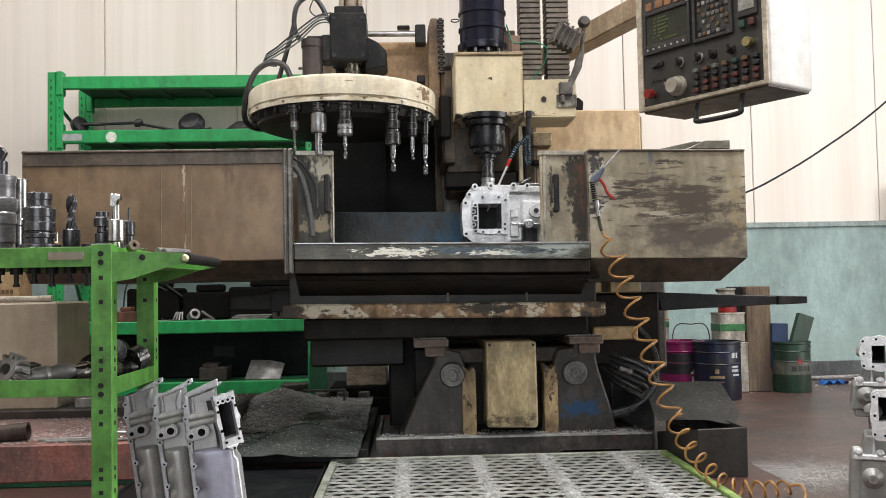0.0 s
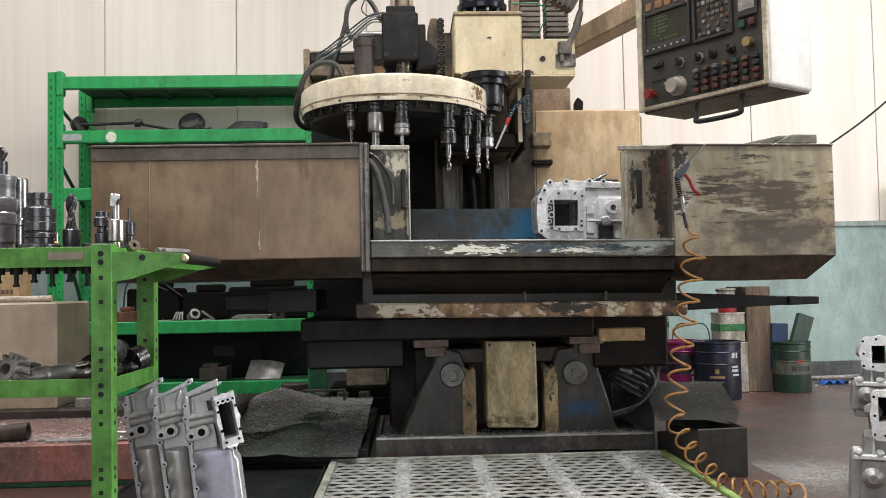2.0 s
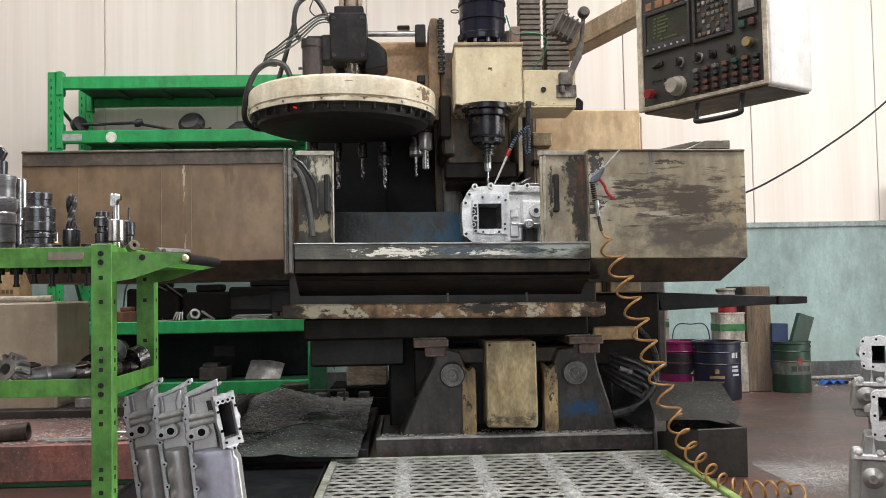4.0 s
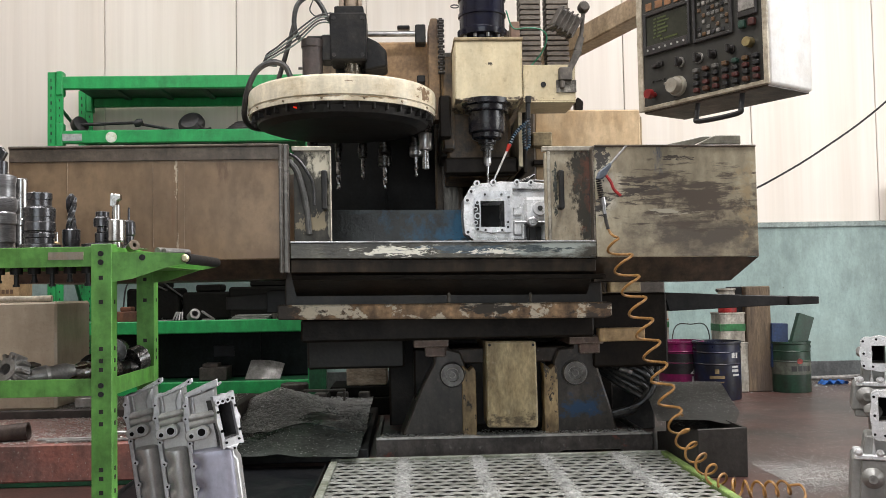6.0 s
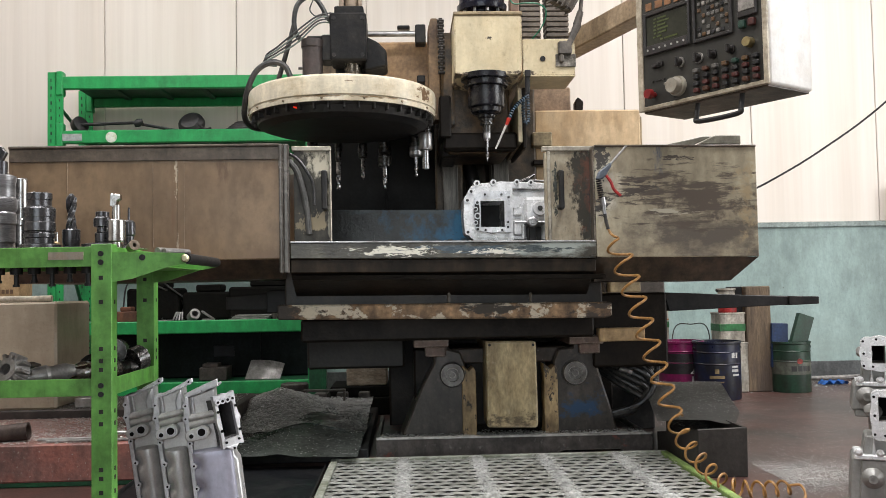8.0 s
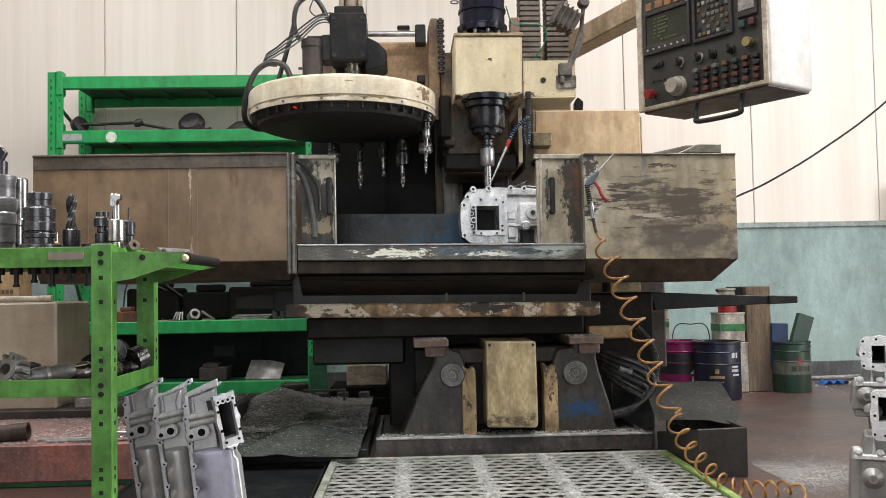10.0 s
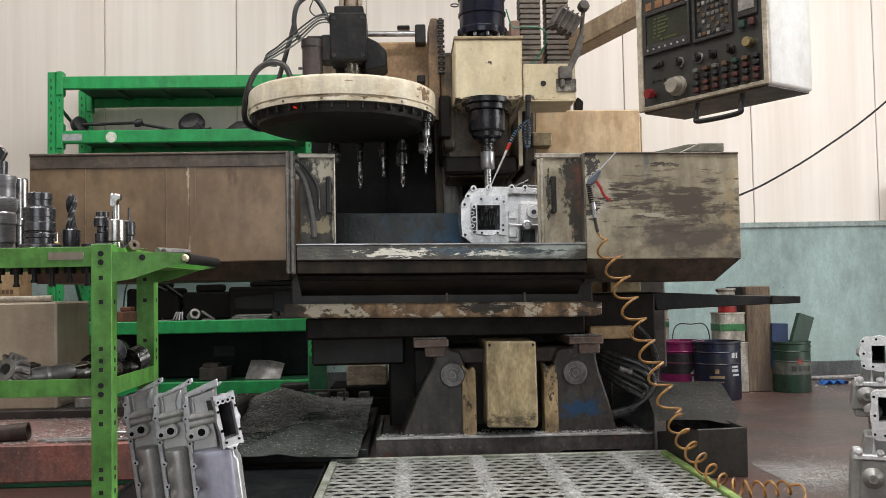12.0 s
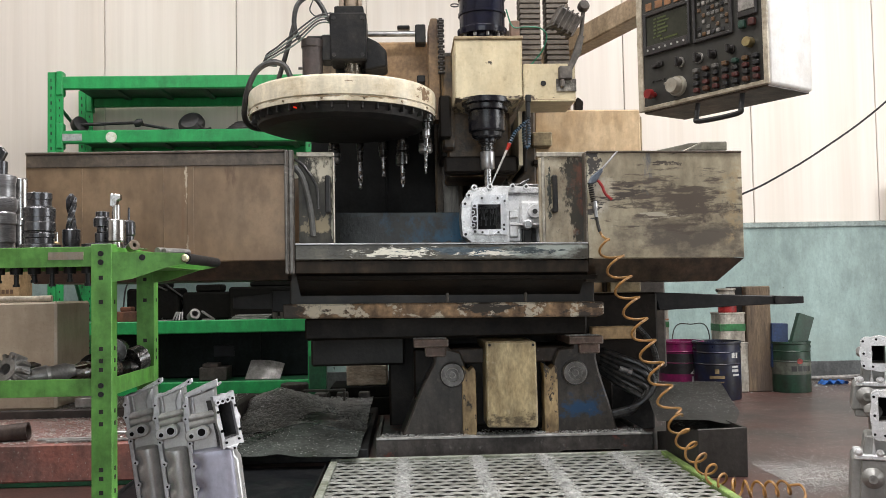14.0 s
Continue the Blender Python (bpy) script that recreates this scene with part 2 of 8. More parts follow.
CREAM_HEAD = worn("old_cream_enamel", (0.60, 0.52, 0.35), (0.46, 0.37, 0.22), 0.35, 5, 0.38, chip=(0.035, 0.03, 0.025), chip_amount=0.0, chip_scale=30, vary=0.06, bump=0.04, edge=((0.13, 0.09, 0.05), 0.008, 0.8), runs=0.14,
                  patches=(((0.0, -0.4, 0.15), (0.020, 1, 0.008), (0.05, 0.04, 0.03), (120, 9, 120), 0.10), ((-0.0, -0.4, -0.01), (0.25, 1, 0.012), (0.07, 0.05, 0.035), (30, 9, 60), 0.15)))
SILL = worn("scuffed_sill_paint", (0.095, 0.088, 0.066), (0.036, 0.031, 0.024), 0.5, 6, 0.26, chip=(0.2, 0.19, 0.16), chip_amount=0.08, chip_scale=20, stretch=(1, 1, 2), runs=0.35, edge=((0.05, 0.04, 0.035), 0.006, 0.8),
            patches=(((-0.245, -0.27, 0.252), (0.17, 1, 0.024), (0.72, 0.70, 0.60), (22, 9, 110), 0.06), ((0.10, -0.27, 0.25), (0.28, 1, 0.03), (0.045, 0.07, 0.09), (9, 9, 60), 0.15), ((0.14, -0.27, 0.24), (0.14, 1, 0.014), (0.68, 0.66, 0.58), (26, 9, 140), 0.05), ((0.42, -0.27, 0.25), (0.34, 1, 0.07), (0.33, 0.365, 0.335), (5, 9, 16), 0.5), ((0.30, -0.27, 0.25), (0.16, 1, 0.018), (0.045, 0.06, 0.065), (14, 9, 90), 0.1)))
DOOR = worn("smeared_door_paint", (0.50, 0.45, 0.34), (0.27, 0.22, 0.15), 0.5, 7, 0.22, vary=0.06, bump=0.04, runs=0.3,
            patches=(((0.553, -0.2, 0.46), (0.150, 1, 0.30), (0.040, 0.036, 0.027), (7, 9, 4), 0.15), ((0.572, -0.2, 0.47), (0.125, 1, 0.25), (0.125, 0.052, 0.032), (6, 9, 4), 0.25), ((0.55, -0.2, 0.46), (0.035, 1, 0.05), (0.04, 0.03, 0.025), (80, 9, 70), 0.12), ((0.40, -0.2, 0.50), (0.012, 1, 0.16), (0.05, 0.055, 0.045), (50, 9, 26), 0.15),
                     ((-0.57, -0.2, 0.34), (0.16, 1, 0.22), (0.060, 0.052, 0.040), (22, 9, 8), 0.2), ((-0.63, -0.2, 0.52), (0.05, 1, 0.14), (0.045, 0.045, 0.036), (30, 9, 10), 0.2), ((-0.53, -0.2, 0.45), (0.03, 1, 0.12), (0.06, 0.05, 0.04), (40, 9, 16), 0.15)))
DOOR_DARK = worn("grimy_door_paint", (0.085, 0.078, 0.060), (0.035, 0.031, 0.024), 0.5, 9, 0.34, vary=0.06, bump=0.05, runs=0.6, spec=0.3,
                 patches=(((-0.54, -0.2, 0.60), (0.09, 1, 0.10), (0.52, 0.48, 0.38), (16, 9, 9), 0.25), ((-0.56, -0.2, 0.37), (0.09, 1, 0.05), (0.30, 0.25, 0.16), (30, 9, 18), 0.15), ((-0.505, -0.2, 0.47), (0.012, 1, 0.2), (0.40, 0.38, 0.30), (40, 9, 12), 0.2)))

# ---- building helpers ----
ORIGIN = {}


def thing(name, base, label, category, group="", kind=""):
    ob = new(name)
    ob.location = base
    ob.empty_display_size = 0.05
    ORIGIN[ob] = Vector(base)
    return tagged(ob, label, category, group, kind)


def part(name, bm, mat, parent=None, label="", smooth=False, origin=None):
    """Links a bmesh, built in world space, as one mesh under a thing or a part."""
    o = Vector(origin) if origin is not None else (ORIGIN[parent] if parent is not None else Vector((0, 0, 0)))
    bmesh.ops.translate(bm, vec=-o, verts=bm.verts)
    me = bpy.data.meshes.new(name)
    bm.to_mesh(me)
    bm.free()
    for mt in (mat if isinstance(mat, (list, tuple)) else [mat]):
        me.materials.append(mt)
    if smooth:
        for p in me.polygons:
            p.use_smooth = True
        me.set_sharp_from_angle(angle=radians(30))
    ob = new(name, me)
    ORIGIN[ob] = o
    if parent is not None:
        ob.parent = parent
        ob.location = o - ORIGIN[parent]
    else:
        ob.location = o
    if label:
        ob["label"] = label
    return ob


def B():
    return bmesh.new()


def box(bm, x0, x1, y0, y1, z0, z1, bev=0.004, m=None, seg=1):
    r = bmesh.ops.create_cube(bm, size=1)
    vs = r["verts"]
    for v in vs:
        v.co = Vector(((x0 + x1) / 2 + v.co.x * (x1 - x0), (y0 + y1) / 2 + v.co.y * (y1 - y0), (z0 + z1) / 2 + v.co.z * (z1 - z0)))
    if bev:
        es = list({e for v in vs for e in v.link_edges})
        r = bmesh.ops.bevel(bm, geom=es, offset=min(bev, 0.45 * min(x1 - x0, y1 - y0, z1 - z0)), segments=seg, affect="EDGES", profile=0.5)
        vs = list(set(r["verts"]) | {v for v in vs if v.is_valid})
    if m is not None:
        bmesh.ops.transform(bm, matrix=m, verts=vs)
    return vs


def prism(bm, pts, y0, y1, axis="y", bev=0.0):
    """An outline (a, b) drawn out along an axis: x-z along y, y-z along x, x-y along z."""
    def co(p, t):
        a, b = p
        return (a, t, b) if axis == "y" else (t, a, b) if axis == "x" else (a, b, t)
    v0, v1 = [bm.verts.new(co(p, y0)) for p in pts], [bm.verts.new(co(p, y1)) for p in pts]
    fs = [bm.faces.new(v0), bm.faces.new(v1)]
    n = len(pts)
    for i in range(n):
        fs.append(bm.faces.new((v0[i], v1[i], v1[(i + 1) % n], v0[(i + 1) % n])))
    bmesh.ops.recalc_face_normals(bm, faces=fs)
    if bev:
        es = list({e for f in fs for e in f.edges})
        bmesh.ops.bevel(bm, geom=es, offset=bev, segments=1, affect="EDGES", profile=0.5)
    return v0 + v1


def cyl(bm, p, q, r0, r1=None, seg=24):
    p, q = Vector(p), Vector(q)
    r1 = r0 if r1 is None else r1
    d = q - p
    m = Matrix.Translation((p + q) / 2) @ d.to_track_quat("Z", "Y").to_matrix().to_4x4()
    return bmesh.ops.create_cone(bm, cap_ends=True, segments=seg, radius1=r0, radius2=r1, depth=d.length, matrix=m)["verts"]


def lathe(bm, prof, c, seg=32, m=None):
    """Turns a profile (radius, height) round a vertical axis through c."""
    rings = []
    vs = []
    for r, h in prof:
        ring = [bm.verts.new((c[0] + r * math.cos(2 * math.pi * i / seg), c[1] + r * math.sin(2 * math.pi * i / seg), c[2] + h)) for i in range(seg)] if r > 1e-6 else [bm.verts.new((c[0], c[1], c[2] + h))]
        rings.append(ring)
        vs += ring
    fs = []
    for a, b in zip(rings, rings[1:]):
        for i in range(seg):
            j = (i + 1) % seg
            if len(a) == 1 and len(b) > 1:
                fs.append(bm.faces.new((a[0], b[j], b[i])))
            elif len(b) == 1 and len(a) > 1:
                fs.append(bm.faces.new((a[i], a[j], b[0])))
            elif len(a) > 1:
                fs.append(bm.faces.new((a[i], a[j], b[j], b[i])))
    for ring in (rings[0], rings[-1]):
        if len(ring) > 1:
            fs.append(bm.faces.new(ring))
    bmesh.ops.recalc_face_normals(bm, faces=fs)
    if m is not None:
        bmesh.ops.transform(bm, matrix=m, verts=vs)
    return vs


def smooth_path(pts, n=10):
    pts = [Vector(p) for p in pts]
    P = [2 * pts[0] - pts[1]] + pts + [2 * pts[-1] - pts[-2]]
    out = []
    for i in range(1, len(P) - 2):
        a, b, c, d = P[i - 1:i + 3]
        for k in range(n):
            t = k / n
            out.append(0.5 * (2 * b + (c - a) * t + (2 * a - 5 * b + 4 * c - d) * t * t + (3 * b - a - 3 * c + d) * t ** 3))
    return out + [pts[-1]]


def tube(bm, pts, r, seg=8, ribs=0.0):
    pts = [Vector(p) for p in pts]
    up = Vector((0.13, 0.21, 1)).normalized()
    rings = []
    for i, p in enumerate(pts):
        d = (pts[min(i + 1, len(pts) - 1)] - pts[max(i - 1, 0)]).normalized()
        a = up - d * up.dot(d)
        if a.length < 1e-3:
            a = d.orthogonal()
        a.normalize()
        up = a
        b = d.cross(a)
        rr = r * (1 + (ribs if i % 2 else 0))
        rings.append([bm.verts.new(p + rr * (a * math.cos(2 * math.pi * k / seg) + b * math.sin(2 * math.pi * k / seg))) for k in range(seg)])
    for r0, r1 in zip(rings, rings[1:]):
        for k in range(seg):
            bm.faces.new((r0[k], r0[(k + 1) % seg], r1[(k + 1) % seg], r1[k]))
    bm.faces.new(rings[0][::-1])
    bm.faces.new(rings[-1])


def sheet(bm, fn, nu, nv):
    """A grid of faces from fn(u, v)."""
    g = [[bm.verts.new(fn(i / nu, j / nv)) for j in range(nv + 1)] for i in range(nu + 1)]
    for i in range(nu):
        for j in range(nv):
            bm.faces.new((g[i][j], g[i + 1][j], g[i + 1][j + 1], g[i][j + 1]))

# ---- the hall ----
FLOOR = worn("red_painted_concrete", (0.135, 0.046, 0.036), (0.062, 0.052, 0.047), 0.52, 1.5, 0.34, bump=0.06, grain=90, chip=(0.22, 0.21, 0.195), chip_amount=0.12, chip_scale=26, vary=0.3)
PANEL = worn("cream_wall_panel", (0.76, 0.70, 0.63), (0.67, 0.60, 0.52), 0.34, 1.3, 0.45, stretch=(4, 1, 0.10), grain=7, vary=0.035, bump=0.02, specks=0.0, runs=0.0)
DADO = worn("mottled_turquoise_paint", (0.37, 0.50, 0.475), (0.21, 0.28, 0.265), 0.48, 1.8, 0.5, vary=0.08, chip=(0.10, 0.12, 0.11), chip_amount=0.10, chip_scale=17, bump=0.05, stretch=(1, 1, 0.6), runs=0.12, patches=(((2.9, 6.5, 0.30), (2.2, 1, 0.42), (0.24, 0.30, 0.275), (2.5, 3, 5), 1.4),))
SKIRT = worn("grey_skirting", (0.11, 0.115, 0.115), None, 0.4, 5, 0.6)
PLAIN = worn("plain_plaster", (0.62, 0.58, 0.52), (0.5, 0.45, 0.4), 0.3, 1.5, 0.7, bump=0.05, specks=0.0, runs=0.0)

X0, X1, Y0, Y1, ZC = -5.5, 6.6, -5.0, 6.514, 4.8
bm = B()
box(bm, X0 - 0.3, X1 + 0.3, Y0 - 0.3, Y1 + 0.3, -0.2, 0.0, 0)
tagged(part("floor", bm, FLOOR), "worn red painted concrete floor strewn with metal chips", "floor", kind="structure")
bm = B()
box(bm, X0 - 0.3, X1 + 0.3, Y0 - 0.3, Y1 + 0.3, ZC, ZC + 0.15, 0)
tagged(part("ceiling", bm, PLAIN), "plain pale hall ceiling", "ceiling", kind="structure")
bm = B()
box(bm, X0 - 0.3, X1 + 0.3, Y1 + 0.02, Y1 + 0.25, 0, ZC, 0)
wall_north = tagged(part("wall_north", bm, PLAIN), "workshop back wall of cream panels above a turquoise dado", "wall", kind="structure")
for i in range(-4, 10):  # wall panels about a metre wide, with open joints
    x = -2.184 + 0.955 * i
    bm = B()
    box(bm, x + 0.003, x + 0.952, Y1, Y1 + 0.018, 1.165, ZC, 0.003)
    part("panel", bm, PANEL, wall_north)
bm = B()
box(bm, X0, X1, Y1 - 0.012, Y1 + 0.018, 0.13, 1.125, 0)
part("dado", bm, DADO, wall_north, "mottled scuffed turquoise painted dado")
bm = B()
box(bm, X0, X1, Y1 - 0.03, Y1 + 0.018, 1.125, 1.163, 0.004)
part("dado_rail", bm, worn("grey_green_rail", (0.30, 0.36, 0.34), None, 0.3, 5, 0.5), wall_north)
bm = B()
box(bm, X0, X1, Y1 - 0.035, Y1 + 0.018, 0.0, 0.13, 0.004)
part("skirting", bm, SKIRT, wall_north)
bm = B()
box(bm, X0 - 0.3, X0, Y0, Y1, 0, ZC, 0)
tagged(part("wall_west", bm, PLAIN), "plain pale side wall", "wall", kind="structure")
bm = B()
box(bm, X0, -3.1, Y0 - 0.25, Y0, 0, ZC, 0)
box(bm, 1.5, X1, Y0 - 0.25, Y0, 0, ZC, 0)
box(bm, -3.1, 1.5, Y0 - 0.25, Y0, 3.6, ZC, 0)
tagged(part("wall_south", bm, PLAIN), "plain pale end wall with a wide doorway", "wall", kind="structure")
bm = B()  # the right wall with its shutter opening
box(bm, X1, X1 + 0.25, 4.0, Y1, 0, ZC, 0)
box(bm, X1, X1 + 0.25, Y0, 0.0, 0, ZC, 0)
box(bm, X1, X1 + 0.25, 0.0, 4.0, 3.6, ZC, 0)
tagged(part("wall_east", bm, PLAIN), "plain pale wall with a wide shutter opening", "wall", kind="structure")

# ---- the milling machine: bed and column ----
machine = thing("milling_machine", (0.44, 4.3, 0.0), "old oil-stained cream and blue bed milling machine", "milling machine")
CHIPS = worn("bright_metal_chips", (0.74, 0.74, 0.72), (0.42, 0.42, 0.40), 0.35, 40, 0.35, metal=0.15, bump=0)
bm = B()
prism(bm, [(-0.15, 0.0), (0.62, 0.0), (0.66, 0.012), (0.9, 0.012), (0.93, 0.0), (1.05, 0.0), (1.047, 0.078), (-0.147, 0.082)], 3.843, 3.856, bev=0.003)
box(bm, -0.147, -0.13, 3.856, 4.5, 0.0, 0.086, 0.003)
box(bm, 1.015, 1.03, 3.856, 4.5, 0.0, 0.082, 0.003)
box(bm, -0.13, 1.015, 3.856, 4.5, 0.03, 0.06, 0.0)
part("base_plate", bm, worn("greasy_tray_iron", (0.105, 0.092, 0.084), (0.045, 0.038, 0.034), 0.42, 7, 0.4, metal=0.2, bump=0.12, chip=(0.15, 0.055, 0.042), chip_amount=0.3, chip_scale=5, runs=0.4, edge=((0.42, 0.40, 0.37), 0.006, 0.8)), machine, "dark iron base tray with chips along its edge")
bm = B()
prism(bm, [(-0.148, 0.077), (1.049, 0.073), (1.049, 0.082), (-0.148, 0.087)], 3.8395, 3.858, bev=0.001)
part("tray_rim", bm, worn("bare_worn_edge", (0.62, 0.61, 0.58), (0.25, 0.23, 0.21), 0.35, 14, 0.35, metal=0.5), machine, "bare bright rim of the tray")
bm = B()
box(bm, 0.19, 0.70, 3.96, 4.06, 0.385, 0.452, 0.006)
part("bridge", bm, worn("brown_oily_bridge", (0.09, 0.062, 0.045), (0.03, 0.024, 0.02), 0.45, 12, 0.5, chip=(0.35, 0.33, 0.3), chip_amount=0.14, chip_scale=60), machine)
for sx, mat in ((0, FOOT_IRON), (1, BLUE_IRON)):  # the two trapezoid feet
    bm = B()
    if sx == 0:
        pts = [(-0.05, 0.05), (0.245, 0.05), (0.245, 0.385), (0.224, 0.44), (0.172, 0.455), (0.172, 0.47), (0.085, 0.47), (0.085, 0.432), (0.112, 0.426), (0.108, 0.395), (0.052, 0.29), (0.0, 0.165), (-0.032, 0.09)]
    else:
        pts = [(0.625, 0.05), (0.93, 0.05), (0.905, 0.10), (0.872, 0.22), (0.838, 0.33), (0.822, 0.40), (0.822, 0.47), (0.72, 0.47), (0.718, 0.452), (0.655, 0.444), (0.632, 0.39)]
    prism(bm, pts, 3.90, 4.3, bev=0.008)
    foot = part("foot", bm, mat, machine)
    cx = 0.185 if sx == 0 else 0.722
    cz = 0.345 if sx == 0 else 0.342
    bm = B()
    lathe(bm, [(0, -0.05), (0.052, -0.05), (0.055, -0.045), (0.055, -0.012), (0.049, -0.004), (0.049, 0.0), (0.03, 0.0), (0.028, -0.006), (0.014, -0.006), (0.013, 0.004), (0, 0.004)],
          (0, 0, 0), 28, pose(cx, 3.86, cz, 90, 0, 0))
    part("pivot_pin", bm, worn("worn_grey_pin", (0.17, 0.165, 0.16), (0.07, 0.065, 0.06), 0.4, 18, 0.33, metal=0.5, edge=((0.5, 0.48, 0.45), 0.004, 0.9)), foot, smooth=True)
    a = 0.02 if sx == 0 else 0.692
    bm = B()
    box(bm, a, a + 0.15, 3.83, 4.2, 0.468, 0.503, 0.005)
    box(bm, a + 0.05, a + 0.14, 3.86, 4.2, 0.425, 0.47, 0.005)
    part("slide_cap", bm, worn("brown_iron_cap", (0.17, 0.105, 0.080), (0.06, 0.045, 0.036), 0.4, 14, 0.45, chip=(0.40, 0.37, 0.33), chip_amount=0.16, edge=((0.42, 0.38, 0.33), 0.006, 0.8)), foot)
for x0, x1 in ((0.228, 0.288), (0.585, 0.645)):
    bm = B()
    prism(bm, [(x0, 0.06), (x1, 0.06), (x1, 0.36), (x1 - 0.012, 0.378), (x0 + 0.03, 0.36), (x0, 0.385)], 3.872, 3.97, bev=0.003)
    part("rib", bm, worn("flaked_ochre_paint", (0.60, 0.44, 0.23), (0.20, 0.13, 0.065), 0.45, 12, 0.45, runs=0.5, chip=(0.045, 0.035, 0.025), chip_amount=0.40, chip_scale=22, stretch=(1, 1, 0.5)), machine, "narrow flaked ochre rib")
bm = B()
prism(bm, [(0.328, 0.125), (0.538, 0.118), (0.546, 0.135), (0.543, 0.486), (0.328, 0.49), (0.328, 0.14)], 3.80, 4.3, bev=0.006)
cover_box = part("cover_box", bm, CREAM_BOX, machine, "dirty ochre-cream cover box between the feet")
for x, z in ((0.343, 0.475), (0.53, 0.472)):
    bm = B()
    cyl(bm, (x, 3.794, z), (x, 3.803, z), 0.006, seg=6)
    part("bolt", bm, BLACK, cover_box)
bm = B()
box(bm, 0.02, 0.88, 4.06, 4.7, 0.06, 0.45, 0.01)
box(bm, 0.25, 0.62, 4.0, 4.1, 0.1, 0.44, 0.01)
box(bm, -0.1, 1.0, 4.36, 5.3, 0.0, 0.5, 0.01)
part("bed", bm, DARK_OIL, machine)
# column with two vertical ways
bm = B()
box(bm, 0.155, 0.30, 4.66, 5.3, 0.4, 1.95, 0.01)
box(bm, 0.44, 0.69, 4.66, 5.3, 0.4, 1.95, 0.01)
box(bm, 0.25, 0.5, 4.9, 5.3, 0.4, 1.945, 0.0)
box(bm, 0.545, 0.60, 4.7, 4.9, 1.945, 2.10, 0.006)
part("column", bm, worn("stained_column_paint", (0.14, 0.095, 0.055), (0.035, 0.028, 0.02), 0.55, 7, 0.45, bump=0.2), machine, "dark oily column with two vertical ways")
WAY = worn("oiled_grey_way", (0.14, 0.13, 0.115), (0.05, 0.045, 0.04), 0.4, 10, 0.3, metal=0.6, stretch=(6, 1, 0.3))
for x0 in (0.19, 0.455):
    bm = B()
    box(bm, x0, x0 + 0.08, 4.6, 4.66, 0.6, 1.955, 0.004)
    part("way", bm, WAY, machine)
bm = B()
tube(bm, smooth_path([(0.34, 4.8, 0.6), (0.37, 4.78, 1.1), (0.36, 4.76, 1.3), (0.335, 4.8, 1.42)]), 0.035, 14)
part("cavity_hose", bm, RUBBER, machine, smooth=True)
bm = B()
box(bm, -0.50, 0.155, 4.72, 4.745, 0.45, 1.60, 0.003)
box(bm, -0.11, -0.10, 4.705, 4.72, 0.5, 1.55, 0.002)
part("chip_guard", bm, worn("black_guard_sheet", (0.013, 0.014, 0.014), (0.007, 0.007, 0.007), 0.4, 4, 0.6, bump=0.05, spec=0.2), machine, "black sheet guard beside the column")
bm = B()
box(bm, 0.69, 1.262, 4.69, 5.4, 0.60, 1.662, 0.008)
part("side_cabinet", bm, worn("ochre_cream_paint", (0.60, 0.45, 0.28), (0.40, 0.26, 0.13), 0.45, 3.0, 0.4, chip=(0.15, 0.1, 0.06), chip_amount=0.03, chip_scale=50, vary=0.06, bump=0.05), machine, "ochre-cream cabinet on the column's side")
bm = B()
box(bm, 1.262, 1.30, 4.8, 5.4, 0.60, 1.645, 0.005)
part("cabinet_flange", bm, CREAM_DIRTY, machine)
bm = B()
box(bm, 0.69, 0.90, 4.75, 5.4, 1.662, 1.80, 0.008)
box(bm, 0.72, 0.87, 4.78, 5.4, 1.80, 1.84, 0.004)
part("bearing_block", bm, worn("brown_cast_paint", (0.32, 0.22, 0.14), (0.16, 0.10, 0.06), 0.5, 8, 0.5), machine)
bm = B()
prism(bm, [(0.915, 1.662), (0.955, 1.662), (0.96, 1.71), (0.93, 1.735), (0.915, 1.71)], 4.7, 4.76, bev=0.004)
part("eye_lug", bm, DARK_OIL, machine)
for z0, z1, x1 in ((1.455, 1.53, 0.77), (1.355, 1.385, 0.77)):
    bm = B()
    box(bm, 0.665, x1, 4.6, 4.70, z0, z1, 0.006)
    part("limit_block", bm, CREAM_DIRTY if z1 > 1.5 else DARK_OIL, machine)
# support for the tool changer
bm = B()
box(bm, -0.20, 0.17, 4.3, 4.72, 1.66, 1.93, 0.012)
part("changer_bracket", bm, worn("brown_ochre_paint", (0.44, 0.28, 0.14), (0.24, 0.14, 0.07), 0.5, 4, 0.4, bump=0.06), machine, "stained ochre bracket that carries the tool changer")
bm = B()
prism(bm, [(0.115, 1.52), (0.172, 1.52), (0.172, 2.0), (0.16, 2.015), (0.13, 2.015), (0.115, 1.96)], 4.2, 4.3, bev=0.005)
part("guide_plate", bm, worn("brown_plate_paint", (0.38, 0.24, 0.12), (0.10, 0.06, 0.035), 0.5, 6, 0.45), machine)
bm = B()
box(bm, 0.172, 0.25, 4.25, 4.6, 1.35, 1.80, 0.008)
box(bm, 0.16, 0.215, 4.1, 4.25, 1.42, 1.62, 0.008)
part("slide_housing", bm, DARK_OIL, machine)
bm = B()
cyl(bm, (-0.25, 4.22, 1.945), (0.10, 4.22, 1.945), 0.013)
part("guide_rod", bm, STEEL, machine, smooth=True)
for q in ((0.055, 0.105, 4.18, 4.26, 1.89, 1.98), (-0.03, 0.03, 4.20, 4.24, 1.965, 1.982), (0.06, 0.10, 4.18, 4.26, 1.70, 1.735)):
    bm = B()
    box(bm, *q, 0.005)
    part("rod_clamp", bm, BLACK, machine)
